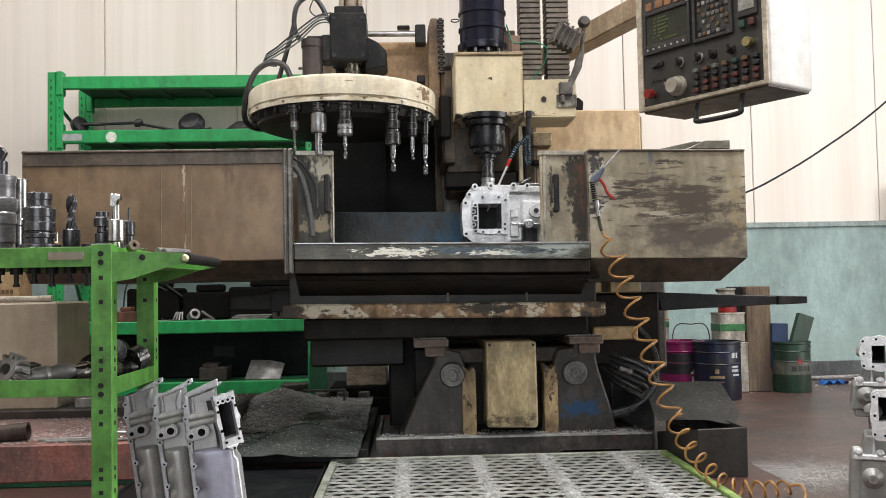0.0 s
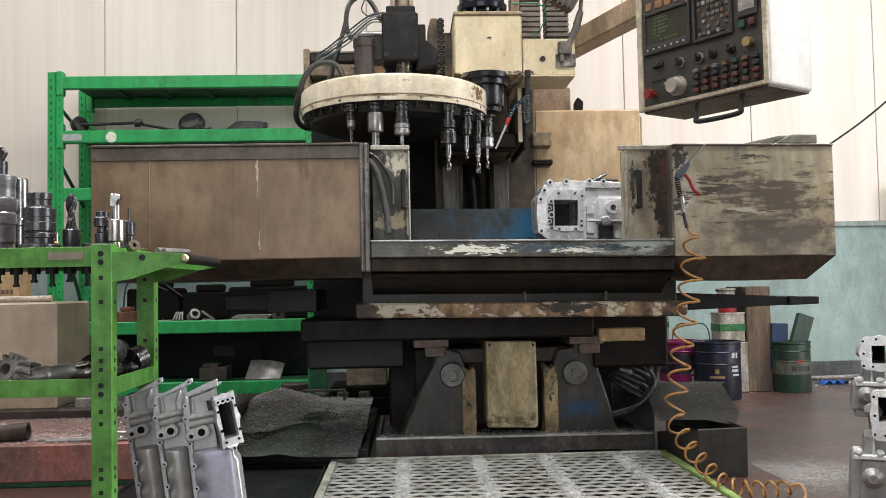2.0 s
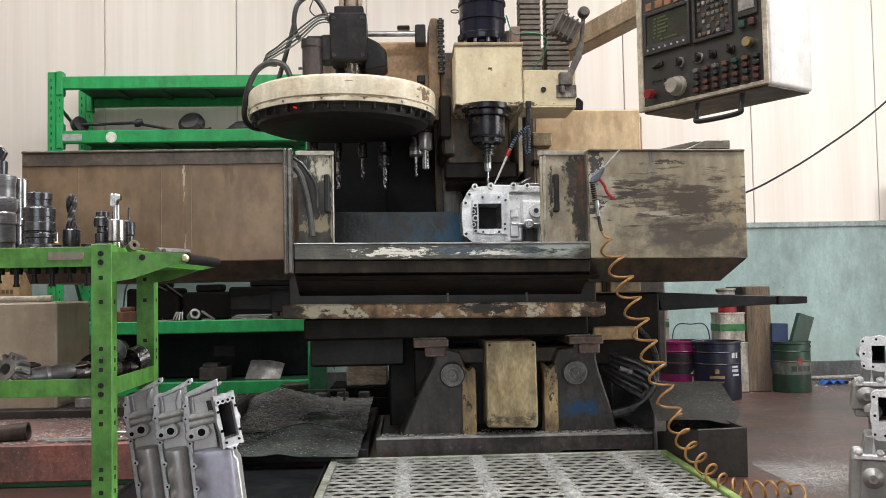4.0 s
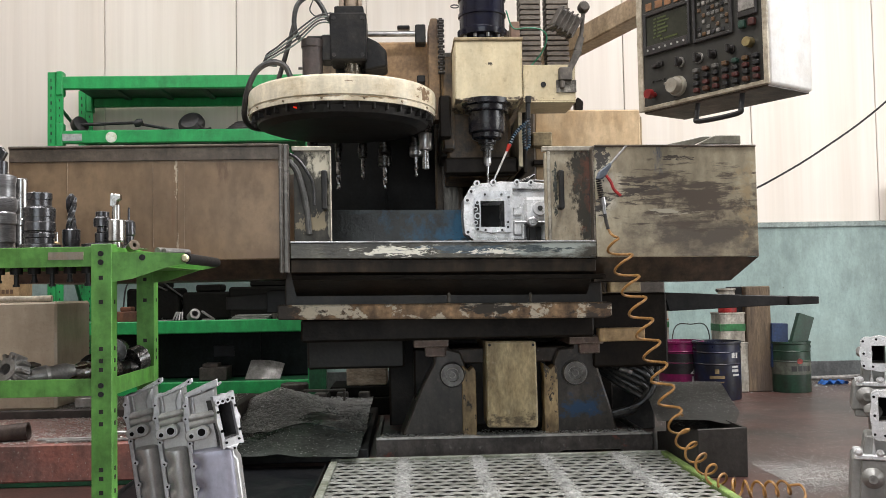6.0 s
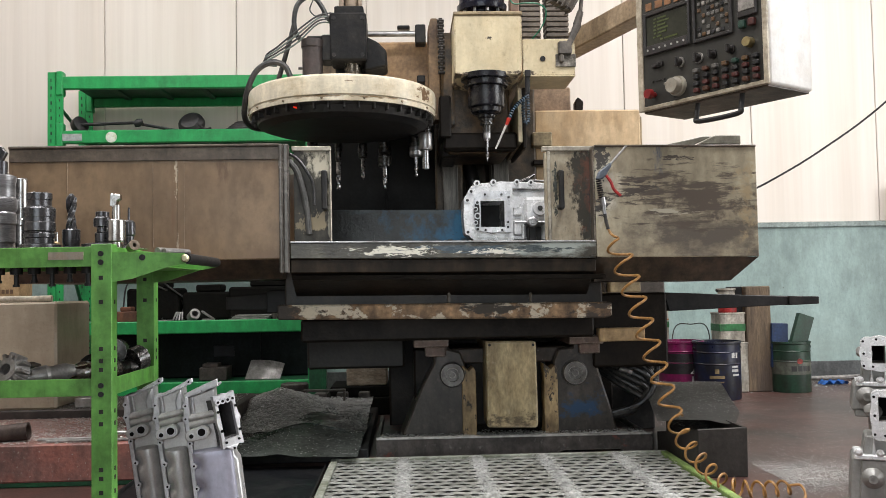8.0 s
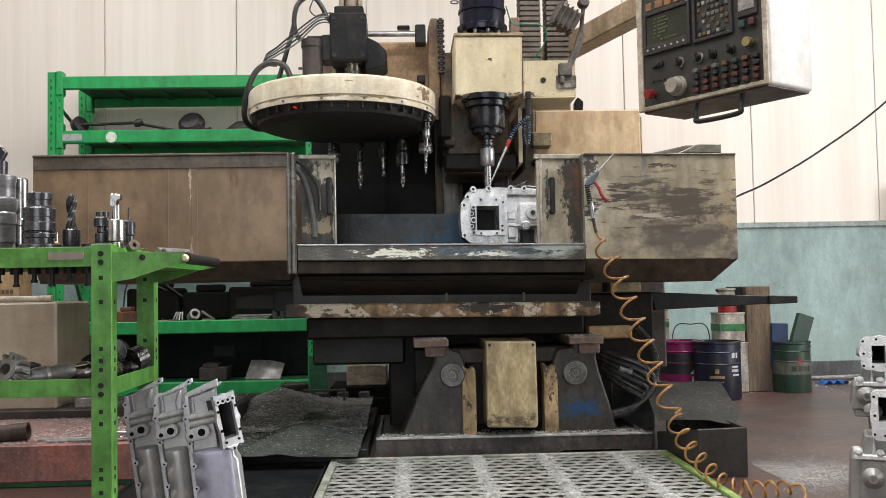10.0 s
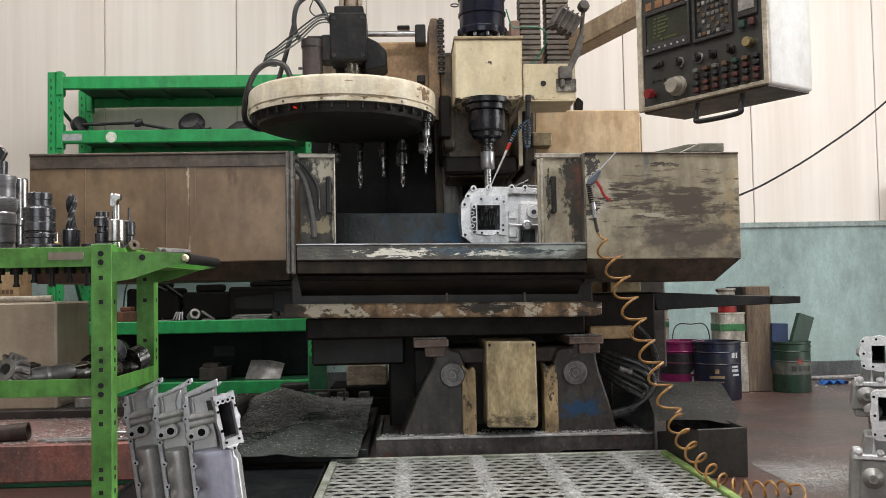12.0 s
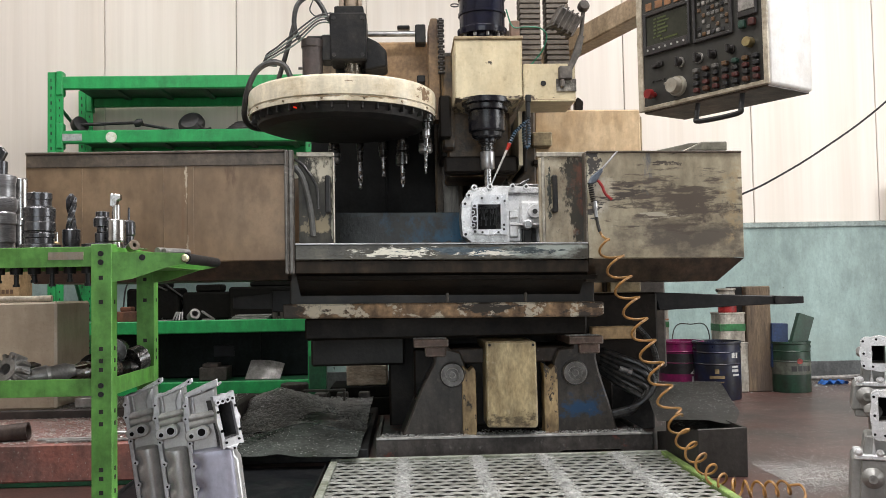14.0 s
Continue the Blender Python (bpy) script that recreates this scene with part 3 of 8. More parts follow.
# the changer's slide, bared while the drum is over the table
rail = worn("stained_slide_paint", (0.30, 0.22, 0.14), (0.10, 0.075, 0.05), 0.5, 8, 0.4, runs=0.4)
for name, q, m2 in (("slide_end_plate", (-0.478, -0.448, 4.20, 4.5, 1.60, 1.872), rail), ("slide_rail", (-0.446, -0.20, 4.21, 4.30, 1.812, 1.852), BLACK), ("slide_rail_edge", (-0.446, -0.20, 4.205, 4.30, 1.853, 1.862), STEEL), ("slide_beam", (-0.446, -0.20, 4.22, 4.40, 1.745, 1.802), rail)):
    bm = B()
    box(bm, *q, 0.004)
    part(name, bm, m2, machine)
bm = B()
cyl(bm, (-0.43, 4.24, 1.655), (-0.20, 4.24, 1.668), 0.026, seg=20)
cyl(bm, (-0.40, 4.24, 1.668), (-0.34, 4.24, 1.672), 0.031, seg=20)
part("air_cylinder", bm, worn("grey_cylinder_steel", (0.12, 0.115, 0.11), (0.05, 0.045, 0.04), 0.4, 10, 0.3, metal=0.6), machine, smooth=True)
bm = B()
for k in range(22):  # drive chain seen edge on, bent over its sprocket
    z = 2.0 - k * 0.0125
    back = 0.03 * max(0.0, (z - 1.96) / 0.04) ** 2
    w = 0.016 if k % 2 else 0.009
    cyl(bm, (0.176 - w, 4.147 + back, z), (0.176 + w, 4.147 + back, z), 0.0085, seg=8)
part("chain", bm, worn("greasy_chain", (0.045, 0.04, 0.035), (0.02, 0.018, 0.016), 0.5, 30, 0.3, metal=0.4), machine, "greasy roller chain")
bm = B()
lathe(bm, [(0, -0.012), (0.035, -0.012), (0.042, 0), (0.035, 0.012), (0, 0.012)], (0, 0, 0), 18, pose(0.176, 4.185, 1.962, 0, 90, 0))
part("sprocket", bm, DARK_OIL, machine, smooth=True)
bm = B()  # oily duct right of the feet
box(bm, 1.03, 1.36, 4.66, 5.2, 0.28, 0.76, 0.01)
part("rear_block", bm, worn("brown_grey_iron", (0.12, 0.10, 0.085), (0.05, 0.042, 0.036), 0.5, 9, 0.5), machine)
bm = B()
box(bm, 1.05, 1.215, 4.60, 4.69, 0.68, 0.755, 0.006)
part("ochre_block", bm, CREAM_DIRTY, machine)
bm = B()
box(bm, 0.92, 1.24, 4.5, 4.62, 0.0, 0.36, 0.008)
box(bm, 1.0, 1.22, 4.42, 4.5, 0.0, 0.22, 0.008)
part("side_housing", bm, BLACK, machine)
bm = B()
box(bm, 0.86, 0.93, 4.2, 4.3, 0.40, 0.45, 0.004)
part("yellow_tag", bm, worn("faded_yellow_plate", (0.35, 0.27, 0.04), None, 0.5, 12, 0.5), machine)

# ---- saddle with its way covers ----
saddle = thing("saddle", (0.35, 4.1, 0.5), "dark oily saddle with long black way covers", "machine saddle")
bm = B()
box(bm, -0.46, 0.80, 3.93, 4.55, 0.50, 0.60, 0.01)
part("saddle_body", bm, DARK_OIL, saddle)
bm = B()
box(bm, -0.46, -0.02, 4.17, 4.52, 0.365, 0.498, 0.01)
part("saddle_skirt", bm, worn("brown_black_iron", (0.022, 0.017, 0.013), (0.010, 0.008, 0.007), 0.5, 6, 0.5), saddle)
bm = B()
box(bm, 0.805, 1.14, 4.0, 4.55, 0.36, 0.685, 0.01)
part("saddle_end", bm, DARK_OIL, saddle)
COVERS = worn("black_cover_paint", (0.018, 0.018, 0.019), (0.030, 0.027, 0.025), 0.35, 5, 0.45, bump=0.08, spec=0.3)
bm = B()
prism(bm, [(1.14, 0.684), (1.16, 0.60), (1.70, 0.618), (1.70, 0.656)], 4.04, 4.5, bev=0.003)
part("way_cover", bm, COVERS, saddle, "long black telescoping way cover")
bm = B()
prism(bm, [(1.70, 0.658), (1.70, 0.616), (1.838, 0.62), (1.838, 0.653)], 4.03, 4.5, bev=0.003)
part("cover_end", bm, BLACK, saddle)
bm = B()
box(bm, -0.62, -0.40, 4.04, 4.5, 0.628, 0.728, 0.004)
part("way_cover", bm, COVERS, saddle)
bm = B()
prism(bm, [(-0.62, 0.715), (-0.62, 0.64), (-0.80, 0.645), (-0.80, 0.70)], 4.06, 4.5, bev=0.003)
part("cover_end", bm, worn("grey_cover_paint", (0.022, 0.021, 0.020), None, 0.4, 6, 0.5), saddle)
bm = B()
box(bm, 0.82, 1.02, 3.93, 4.0, 0.478, 0.535, 0.005)
part("end_block", bm, worn("chipped_ochre_paint", (0.55, 0.38, 0.2), (0.28, 0.17, 0.08), 0.4, 9, 0.45, chip=(0.05, 0.04, 0.03), chip_amount=0.12, chip_scale=22), saddle, "chipped ochre end block")

# ---- table with its splash guard ----
table = thing("work_table", (0.2, 3.85, 0.62), "machine table inside a stained sheet-metal splash guard", "machine table")
bm = B()
prism(bm, [(-0.525, 0.606), (0.80, 0.604), (0.829, 0.612), (0.829, 0.668), (-0.525, 0.666)], 3.713, 4.25, bev=0.005)
part("table_front", bm, RUST, table, "table edge with flaked cream paint and rust")
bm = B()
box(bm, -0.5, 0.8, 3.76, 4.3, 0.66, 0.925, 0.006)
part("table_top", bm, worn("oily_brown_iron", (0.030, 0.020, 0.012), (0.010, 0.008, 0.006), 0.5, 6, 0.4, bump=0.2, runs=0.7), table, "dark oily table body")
for x in (0.16, 0.495):
    bm = B()
    box(bm, x, x + 0.012, 3.745, 3.76, 0.67, 0.76, 0.002)
    part("clamp_slot", bm, worn("stained_slot_iron", (0.12, 0.10, 0.075), (0.05, 0.04, 0.03), 0.4, 20, 0.4), table)
bm = B()
prism(bm, [(3.585, 0.78), (3.60, 0.764), (3.80, 0.755), (3.80, 0.79)], -0.45, 0.78, axis="x")
part("drip_edge", bm, DARK_OIL, table)
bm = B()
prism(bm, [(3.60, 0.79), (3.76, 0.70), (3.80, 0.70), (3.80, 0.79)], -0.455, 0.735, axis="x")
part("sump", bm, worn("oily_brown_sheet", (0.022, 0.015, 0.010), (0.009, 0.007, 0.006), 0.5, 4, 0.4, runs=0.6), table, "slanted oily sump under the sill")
bm = B()
box(bm, -0.455, 0.743, 3.580, 3.65, 0.845, 0.909, 0.004)
part("front_sill", bm, SILL, table, "front sill with flaked white and blue paint")
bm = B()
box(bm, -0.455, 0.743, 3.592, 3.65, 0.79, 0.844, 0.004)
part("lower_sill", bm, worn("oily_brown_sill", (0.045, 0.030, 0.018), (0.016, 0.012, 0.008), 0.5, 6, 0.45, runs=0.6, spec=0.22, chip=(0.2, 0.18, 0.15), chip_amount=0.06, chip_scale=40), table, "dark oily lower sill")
bm = B()
box(bm, -0.455, 0.742, 3.576, 3.62, 0.907, 0.914, 0.002)
part("sill_edge", bm, STEEL, table, "bright worn sill edge")
for side, (xa, xb, mat) in {"a": (-1.527, -0.493, GUARD), "b": (0.745, 1.392, GUARD_PALE)}.items():
    bm = B()
    box(bm, xa, xb, 4.3, 4.307, 0.845, 1.27, 0.002)
    part("rear_sheet", bm, mat, table)
    bm = B()
    e = xa if side == "a" else xb - 0.007
    box(bm, e, e + 0.007, 3.592, 4.3, 0.85, 1.28, 0.002)
    part("end_sheet", bm, mat, table)
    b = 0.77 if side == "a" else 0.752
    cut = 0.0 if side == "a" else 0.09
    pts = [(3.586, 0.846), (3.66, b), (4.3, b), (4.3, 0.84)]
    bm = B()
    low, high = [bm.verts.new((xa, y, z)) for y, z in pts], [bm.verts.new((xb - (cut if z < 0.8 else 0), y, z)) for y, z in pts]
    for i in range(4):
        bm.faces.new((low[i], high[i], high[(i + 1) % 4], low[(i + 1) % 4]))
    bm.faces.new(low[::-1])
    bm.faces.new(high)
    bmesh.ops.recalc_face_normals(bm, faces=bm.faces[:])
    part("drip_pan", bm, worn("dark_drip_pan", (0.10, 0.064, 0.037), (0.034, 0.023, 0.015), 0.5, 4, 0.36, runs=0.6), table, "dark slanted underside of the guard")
    bm = B()
    box(bm, xa, xb, 3.582, 3.59, 0.848, 1.287, 0.002)
    wing = part("guard_wing", bm, mat, table, "stained cream sheet-metal wing of the splash guard" if side == "a" else "pale wing with black scuffs across it")
    bm = B()
    if side == "a":
        box(bm, xa, xb, 3.572, 3.60, 1.286, 1.297, 0.003)
        box(bm, xa + 0.004, xb, 3.577, 3.584, 1.235, 1.286, 0.002)
    else:
        box(bm, xa, xb, 3.574, 3.60, 1.282, 1.291, 0.003)
    part("top_rim", bm, worn("dark_rim_paint", (0.13, 0.10, 0.075), (0.05, 0.04, 0.03), 0.4, 8, 0.35), wing)
bm = B()
box(bm, 0.738, 0.7445, 3.584, 3.68, 0.912, 1.289, 0.002)
part("guard_return", bm, worn("dark_return_paint", (0.16, 0.13, 0.095), (0.06, 0.05, 0.04), 0.45, 9, 0.35, edge=((0.5, 0.47, 0.40), 0.004, 0.8)), table, "dark folded return beside the door opening")
for x, w, m2 in ((-1.307, 0.004, GUARD), (-0.981, 0.003, GUARD), (-0.885, 0.026, GUARD)):
    bm = B()
    box(bm, x, x + w, 3.5795, 3.583, 0.85 if w > 0.0035 else 0.90, 1.236, 0.001)
    part("welded_seam", bm, m2, table)
bm = B()
box(bm, -0.495, -0.478, 3.57, 3.61, 0.79, 1.296, 0.006, seg=2)
box(bm, -0.478, -0.456, 3.575, 3.61, 0.79, 1.296, 0.006, seg=2)
part("corner_post", bm, worn("dark_post_paint", (0.10, 0.09, 0.08), (0.20, 0.18, 0.16), 0.3, 8, 0.22, metal=0.4, edge=((0.42, 0.40, 0.37), 0.006, 0.7)), table, "dark rounded corner post")
# sliding doors pushed back behind the wings
for x0, x1, hx in ((-0.452, -0.297, -0.322), (0.565, 0.752, 0.615)):
    bm = B()
    box(bm, x0 + 0.006, x1 - 0.006, 3.65, 3.656, 0.916, 1.285, 0.001)
    if x0 > 0:
        box(bm, x0 - 0.012, x0, 3.64, 3.66, 0.914, 1.27, 0.003)
    d = part("sliding_door", bm, DOOR if x0 > 0 else DOOR_DARK, table, "sliding guard door with smeared black stains")
    bm = B()
    for a, b, c, e in ((x0 - (0.02 if x0 > 0 else 0), x1, 1.276, 1.296), (x1 - 0.008, x1, 0.914, 1.276) if x0 < 0 else (x0, x0 + 0.014, 0.914, 1.276)):
        box(bm, a, b, 3.64, 3.665, c, e, 0.003)
    part("door_frame", bm, worn("pale_door_frame", (0.52, 0.48, 0.40), (0.25, 0.22, 0.18), 0.35, 14, 0.35, metal=0.4), d)
    bm = B()
    box(bm, hx - 0.011, hx + 0.011, 3.60, 3.612, 1.04, 1.195, 0.005)
    box(bm, hx - 0.011, hx + 0.011, 3.605, 3.65, 1.04, 1.06, 0.004)
    box(bm, hx - 0.011, hx + 0.011, 3.605, 3.65, 1.175, 1.195, 0.004)
    part("handle", bm, BLACK, d, "black bow handle")
bm = B()
tube(bm, smooth_path([(-0.46, 3.63, 1.235), (-0.425, 3.63, 1.18), (-0.395, 3.63, 1.05), (-0.385, 3.63, 0.945)]), 0.013, 10)
part("drain_hose", bm, worn("grey_hose", (0.11, 0.11, 0.105), None, 0.4, 20, 0.5), table, smooth=True)
bm = B()
tube(bm, smooth_path([(-0.46, 3.635, 1.265), (-0.42, 3.635, 1.235), (-0.37, 3.64, 1.15), (-0.365, 3.64, 1.06)]), 0.006, 8)
part("air_line", bm, RUBBER, table, smooth=True)
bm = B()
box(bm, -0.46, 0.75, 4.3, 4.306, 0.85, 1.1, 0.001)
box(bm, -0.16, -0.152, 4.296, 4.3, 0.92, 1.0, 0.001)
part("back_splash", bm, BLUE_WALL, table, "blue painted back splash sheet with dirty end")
bm = B()
prism(bm, [(1.02, 1.289), (1.34, 1.289), (1.34, 1.297), (1.02, 1.294)], 3.62, 3.72)
prism(bm, [(1.02, 1.293), (1.155, 1.297), (1.235, 1.333), (1.2, 1.333)], 3.63, 3.72, bev=0.002)
prism(bm, [(1.165, 1.297), (1.345, 1.297), (1.345, 1.336), (1.24, 1.334)], 3.61, 3.72, bev=0.004)
part("lid_box", bm, worn("grey_green_tin", (0.25, 0.24, 0.19), (0.10, 0.09, 0.07), 0.4, 8, 0.4), table, "small tin box on the wing's rim")

# ---- spindle head ----
head = thing("spindle_head", (0.38, 4.3, 1.5), "cream spindle head with a navy spindle motor", "spindle head")
HX, SY = 0.368, 3.973
bm = B()
prism(bm, [(0.224, 1.488), (0.25, 1.483), (0.38, 1.478), (0.51, 1.482), (0.525, 1.492), (0.528, 1.752), (0.226, 1.755)], 3.90, 4.62, bev=0.005)
part("head_casting", bm, CREAM_HEAD, head)
bm = B()
box(bm, 0.222, 0.531, 3.893, 4.6, 1.752, 1.768, 0.004)
part("cap_plate", bm, CREAM_DIRTY, head)
bm = B()
prism(bm, [(0.20, 1.18), (0.50, 1.18), (0.50, 1.50), (0.235, 1.50), (0.2, 1.40)], 4.2, 4.6, bev=0.01)
box(bm, 0.175, 0.235, 4.15, 4.6, 1.3, 1.75, 0.012)
part("carriage", bm, worn("oily_ochre_casting", (0.26, 0.165, 0.08), (0.024, 0.019, 0.016), 0.62, 6, 0.36, bump=0.3, runs=0.5), head, "oily black carriage behind the spindle")
bm = B()
box(bm, 0.18, 0.525, 4.12, 4.22, 1.185, 1.265, 0.01)
box(bm, 0.55, 0.565, 4.1, 4.6, 1.185, 1.495, 0.003)
part("wiper_plate", bm, DARK_OIL, head)
bm = B()
prism(bm, [(4.1, 1.482), (4.1, 1.215), (4.6, 1.20), (4.6, 1.36)], 0.528, 0.546, axis="x")
part("web", bm, CREAM, head, "pale web plate beside the spindle")
bm = B()
lathe(bm, [(0.0, 0.0), (0.075, 0.0), (0.075, 0.03), (0.112, 0.035), (0.115, 0.05), (0.115, 0.062), (0.104, 0.068), (0.104, 0.125), (0.11, 0.128), (0.11, 0.14), (0.104, 0.143),
           (0.104, 0.2), (0.11, 0.203), (0.11, 0.216), (0.104, 0.219), (0.104, 0.8), (0, 0.8)], (0.362, SY + 0.06, 1.768), 48)
motor = part("spindle_motor", bm, BLUE_MOTOR, head, "glossy navy spindle motor", smooth=True)
for a in (-150, -115, -80, -45, -20):
    ca, sa = math.cos(radians(a)), math.sin(radians(a))
    bm = B()
    x, y = 0.362 + 0.095 * ca, SY + 0.06 + 0.095 * sa
    cyl(bm, (x, y, 1.785), (x, y, 1.80), 0.008, seg=6)
    part("bolt", bm, STEEL, motor)
bm = B()
tube(bm, [(0.235 + 0.018 * math.cos(k * 0.55), 3.99, 1.937 + 0.007 * math.sin(k * 0.55)) for k in range(12)], 0.003, 6)
part("eye_bolt", bm, BLACK, motor)
bm = B()
lathe(bm, [(0.0, -0.188), (0.036, -0.188), (0.040, -0.182), (0.040, -0.172), (0.056, -0.168), (0.068, -0.160), (0.070, -0.142), (0.081, -0.136), (0.083, -0.130), (0.083, -0.048), (0.097, -0.044), (0.099, -0.038), (0.099, -0.020), (0.112, -0.014), (0.112, 0.01), (0, 0.01)], (HX, SY, 1.487), 44)
part("spindle_nose", bm, worn("black_navy_enamel", (0.006, 0.007, 0.013), (0.014, 0.012, 0.011), 0.4, 9, 0.24, bump=0.02), head, "dark navy spindle nose", smooth=True)
bm = B()
box(bm, 0.529, 0.763, 3.90, 3.912, 1.478, 1.642, 0.003)
box(bm, 0.529, 0.763, 3.912, 4.15, 1.478, 1.486, 0.003)
box(bm, 0.529, 0.761, 3.89, 4.14, 1.469, 1.478, 0.003)
bracket = part("side_bracket", bm, CREAM_HEAD, head, "cream bracket plate with a round hole")
bm = B()
cyl(bm, (0.618, 3.896, 1.553), (0.618, 3.902, 1.553), 0.012, seg=20)
part("hole", bm, BLACK, bracket)
CHAIN = worn("grey_brown_chain_plastic", (0.14, 0.115, 0.09), (0.06, 0.05, 0.04), 0.3, 20, 0.5)
for x0, x1 in ((0.555, 0.655), (0.682, 0.79)):
    bm = B()
    for k in range(58):
        z = 1.655 + k * 0.025
        box(bm, x0, x1, 4.17, 4.28, z, z + 0.019, 0.002)
        box(bm, x0 + 0.012, x1 - 0.012, 4.18, 4.27, z + 0.018, z + 0.026, 0)
    tagged(part("cable_chain", bm, CHAIN, head, "ribbed grey-brown cable chain"), kind="stuff")
bm = B()
tube(bm, smooth_path([(0.47, 4.0, 1.92), (0.50, 4.0, 1.84), (0.56, 3.99, 1.835), (0.62, 3.99, 1.83), (0.655, 4.0, 1.80), (0.64, 4.02, 1.74), (0.60, 4.05, 1.69), (0.57, 4.05, 1.66)]), 0.0032, 8)
part("green_wire", bm, worn("green_wire_plastic", (0.02, 0.22, 0.12), None, 0.3, 20, 0.4), head, smooth=True)
bm = B()
box(bm, 0.50, 0.545, 4.1, 4.16, 1.80, 1.90, 0.005)
part("junction_box", bm, worn("brown_box", (0.25, 0.15, 0.1), None, 0.3, 9, 0.5), head)
# work lamp on its arm
LAMP = worn("dusty_black_lamp", (0.060, 0.052, 0.044), (0.14, 0.12, 0.10), 0.4, 18, 0.55)
bm = B()
LM = pose(0.722, 3.9, 1.83, 12, 28, 10)
box(bm, -0.055, 0.055, -0.05, 0.05, -0.045, 0.045, 0.008, LM)
lamp = part("work_lamp", bm, LAMP, head, "finned black work lamp on a jointed arm")
for k in range(5):
    bm = B()
    box(bm, -0.051 + k * 0.024, -0.045 + k * 0.024, -0.059, 0.055, -0.052, 0.052, 0.001, LM)
    part("fin", bm, LAMP, lamp)
bm = B()
lathe(bm, [(0, 0.03), (0.018, 0.028), (0.026, 0.012), (0.026, -0.012), (0.018, -0.028), (0, -0.03)], (0, 0, 0), 16, pose(0.803, 3.88, 1.893, 90, 0, 0))
cyl(bm, (0.803, 3.88, 1.88), (0.787, 3.885, 1.74), 0.009, seg=10)
cyl(bm, (0.79, 3.885, 1.76), (0.772, 3.885, 1.70), 0.014, 0.018, seg=12)
cyl(bm, (0.775, 3.885, 1.70), (0.735, 3.885, 1.615), 0.018, 0.013, seg=12)
box(bm, 0.685, 0.745, 3.87, 3.90, 1.565, 1.625, 0.006)
box(bm, 0.69, 0.71, 3.87, 3.9, 1.53, 1.565, 0.005)
part("lamp_arm", bm, LAMP, lamp, smooth=True)
bm = B()
box(bm, 0.675, 0.765, 3.892, 3.9, 1.515, 1.572, 0.002)
part("lamp_plate", bm, worn("bare_scratched_paint", (0.5, 0.47, 0.4), (0.06, 0.05, 0.04), 0.6, 24, 0.5), bracket)
# segmented coolant pipe with its nozzle
LOC = worn("blue_black_pipe", (0.012, 0.06, 0.11), (0.02, 0.02, 0.02), 0.5, 40, 0.35)


def beads(pts, r, step):
    bm = B()
    path = smooth_path(pts, 24)
    last = None
    for p in path:
        if last is None or (p - last).length > step:
            d = (p - last).normalized() if last is not None else Vector((0, 0, -1))
            cyl(bm, p - d * step * 0.45, p + d * step * 0.2, r * 0.8, r, 10)
            last = p
    return bm


bm = B()
box(bm, 0.535, 0.56, 3.88, 3.91, 1.468, 1.50, 0.003)
cyl(bm, (0.546, 3.895, 1.47), (0.546, 3.895, 1.40), 0.011, seg=12)
part("coolant_valve", bm, BLACK, head, smooth=True)
bm = beads([(0.546, 3.895, 1.41), (0.548, 3.895, 1.34), (0.546, 3.893, 1.275), (0.532, 3.892, 1.265), (0.524, 3.892, 1.30), (0.526, 3.892, 1.38)], 0.009, 0.011)
tagged(part("pipe_loop", bm, LOC, head, "blue segmented coolant pipe"), kind="stuff")
bm = beads([(0.542, 3.895, 1.385), (0.515, 3.885, 1.362), (0.48, 3.87, 1.325), (0.455, 3.86, 1.275)], 0.009, 0.011)
pipe = tagged(part("pipe_arm", bm, LOC, head, "black segmented coolant pipe"), kind="stuff")
bm = B()
cyl(bm, (0.456, 3.86, 1.28), (0.444, 3.86, 1.25), 0.010, 0.006, 12)
nozzle = part("nozzle", bm, worn("red_plastic", (0.5, 0.03, 0.015), None, 0.2, 30, 0.35), head, "red coolant nozzle", smooth=True)
bm = B()
cyl(bm, (0.444, 3.86, 1.252), (0.398, 3.89, 1.150), 0.005, 0.004, 10)
part("nozzle_tube", bm, worn("white_tube", (0.75, 0.73, 0.68), None, 0.2, 30, 0.4), head, "thin white nozzle tube", smooth=True)
COOLANT = worn("milky_coolant", (0.74, 0.76, 0.78), (0.6, 0.62, 0.64), 0.3, 40, 0.15, bump=0, specks=0)
bm = B()
cyl(bm, (0.438, 3.864, 1.240), (0.3985, 3.8897, 1.152), 0.0034, 0.0028, 8)
jet = part("coolant_jet", bm, COOLANT, head, "milky jet of coolant", smooth=True)

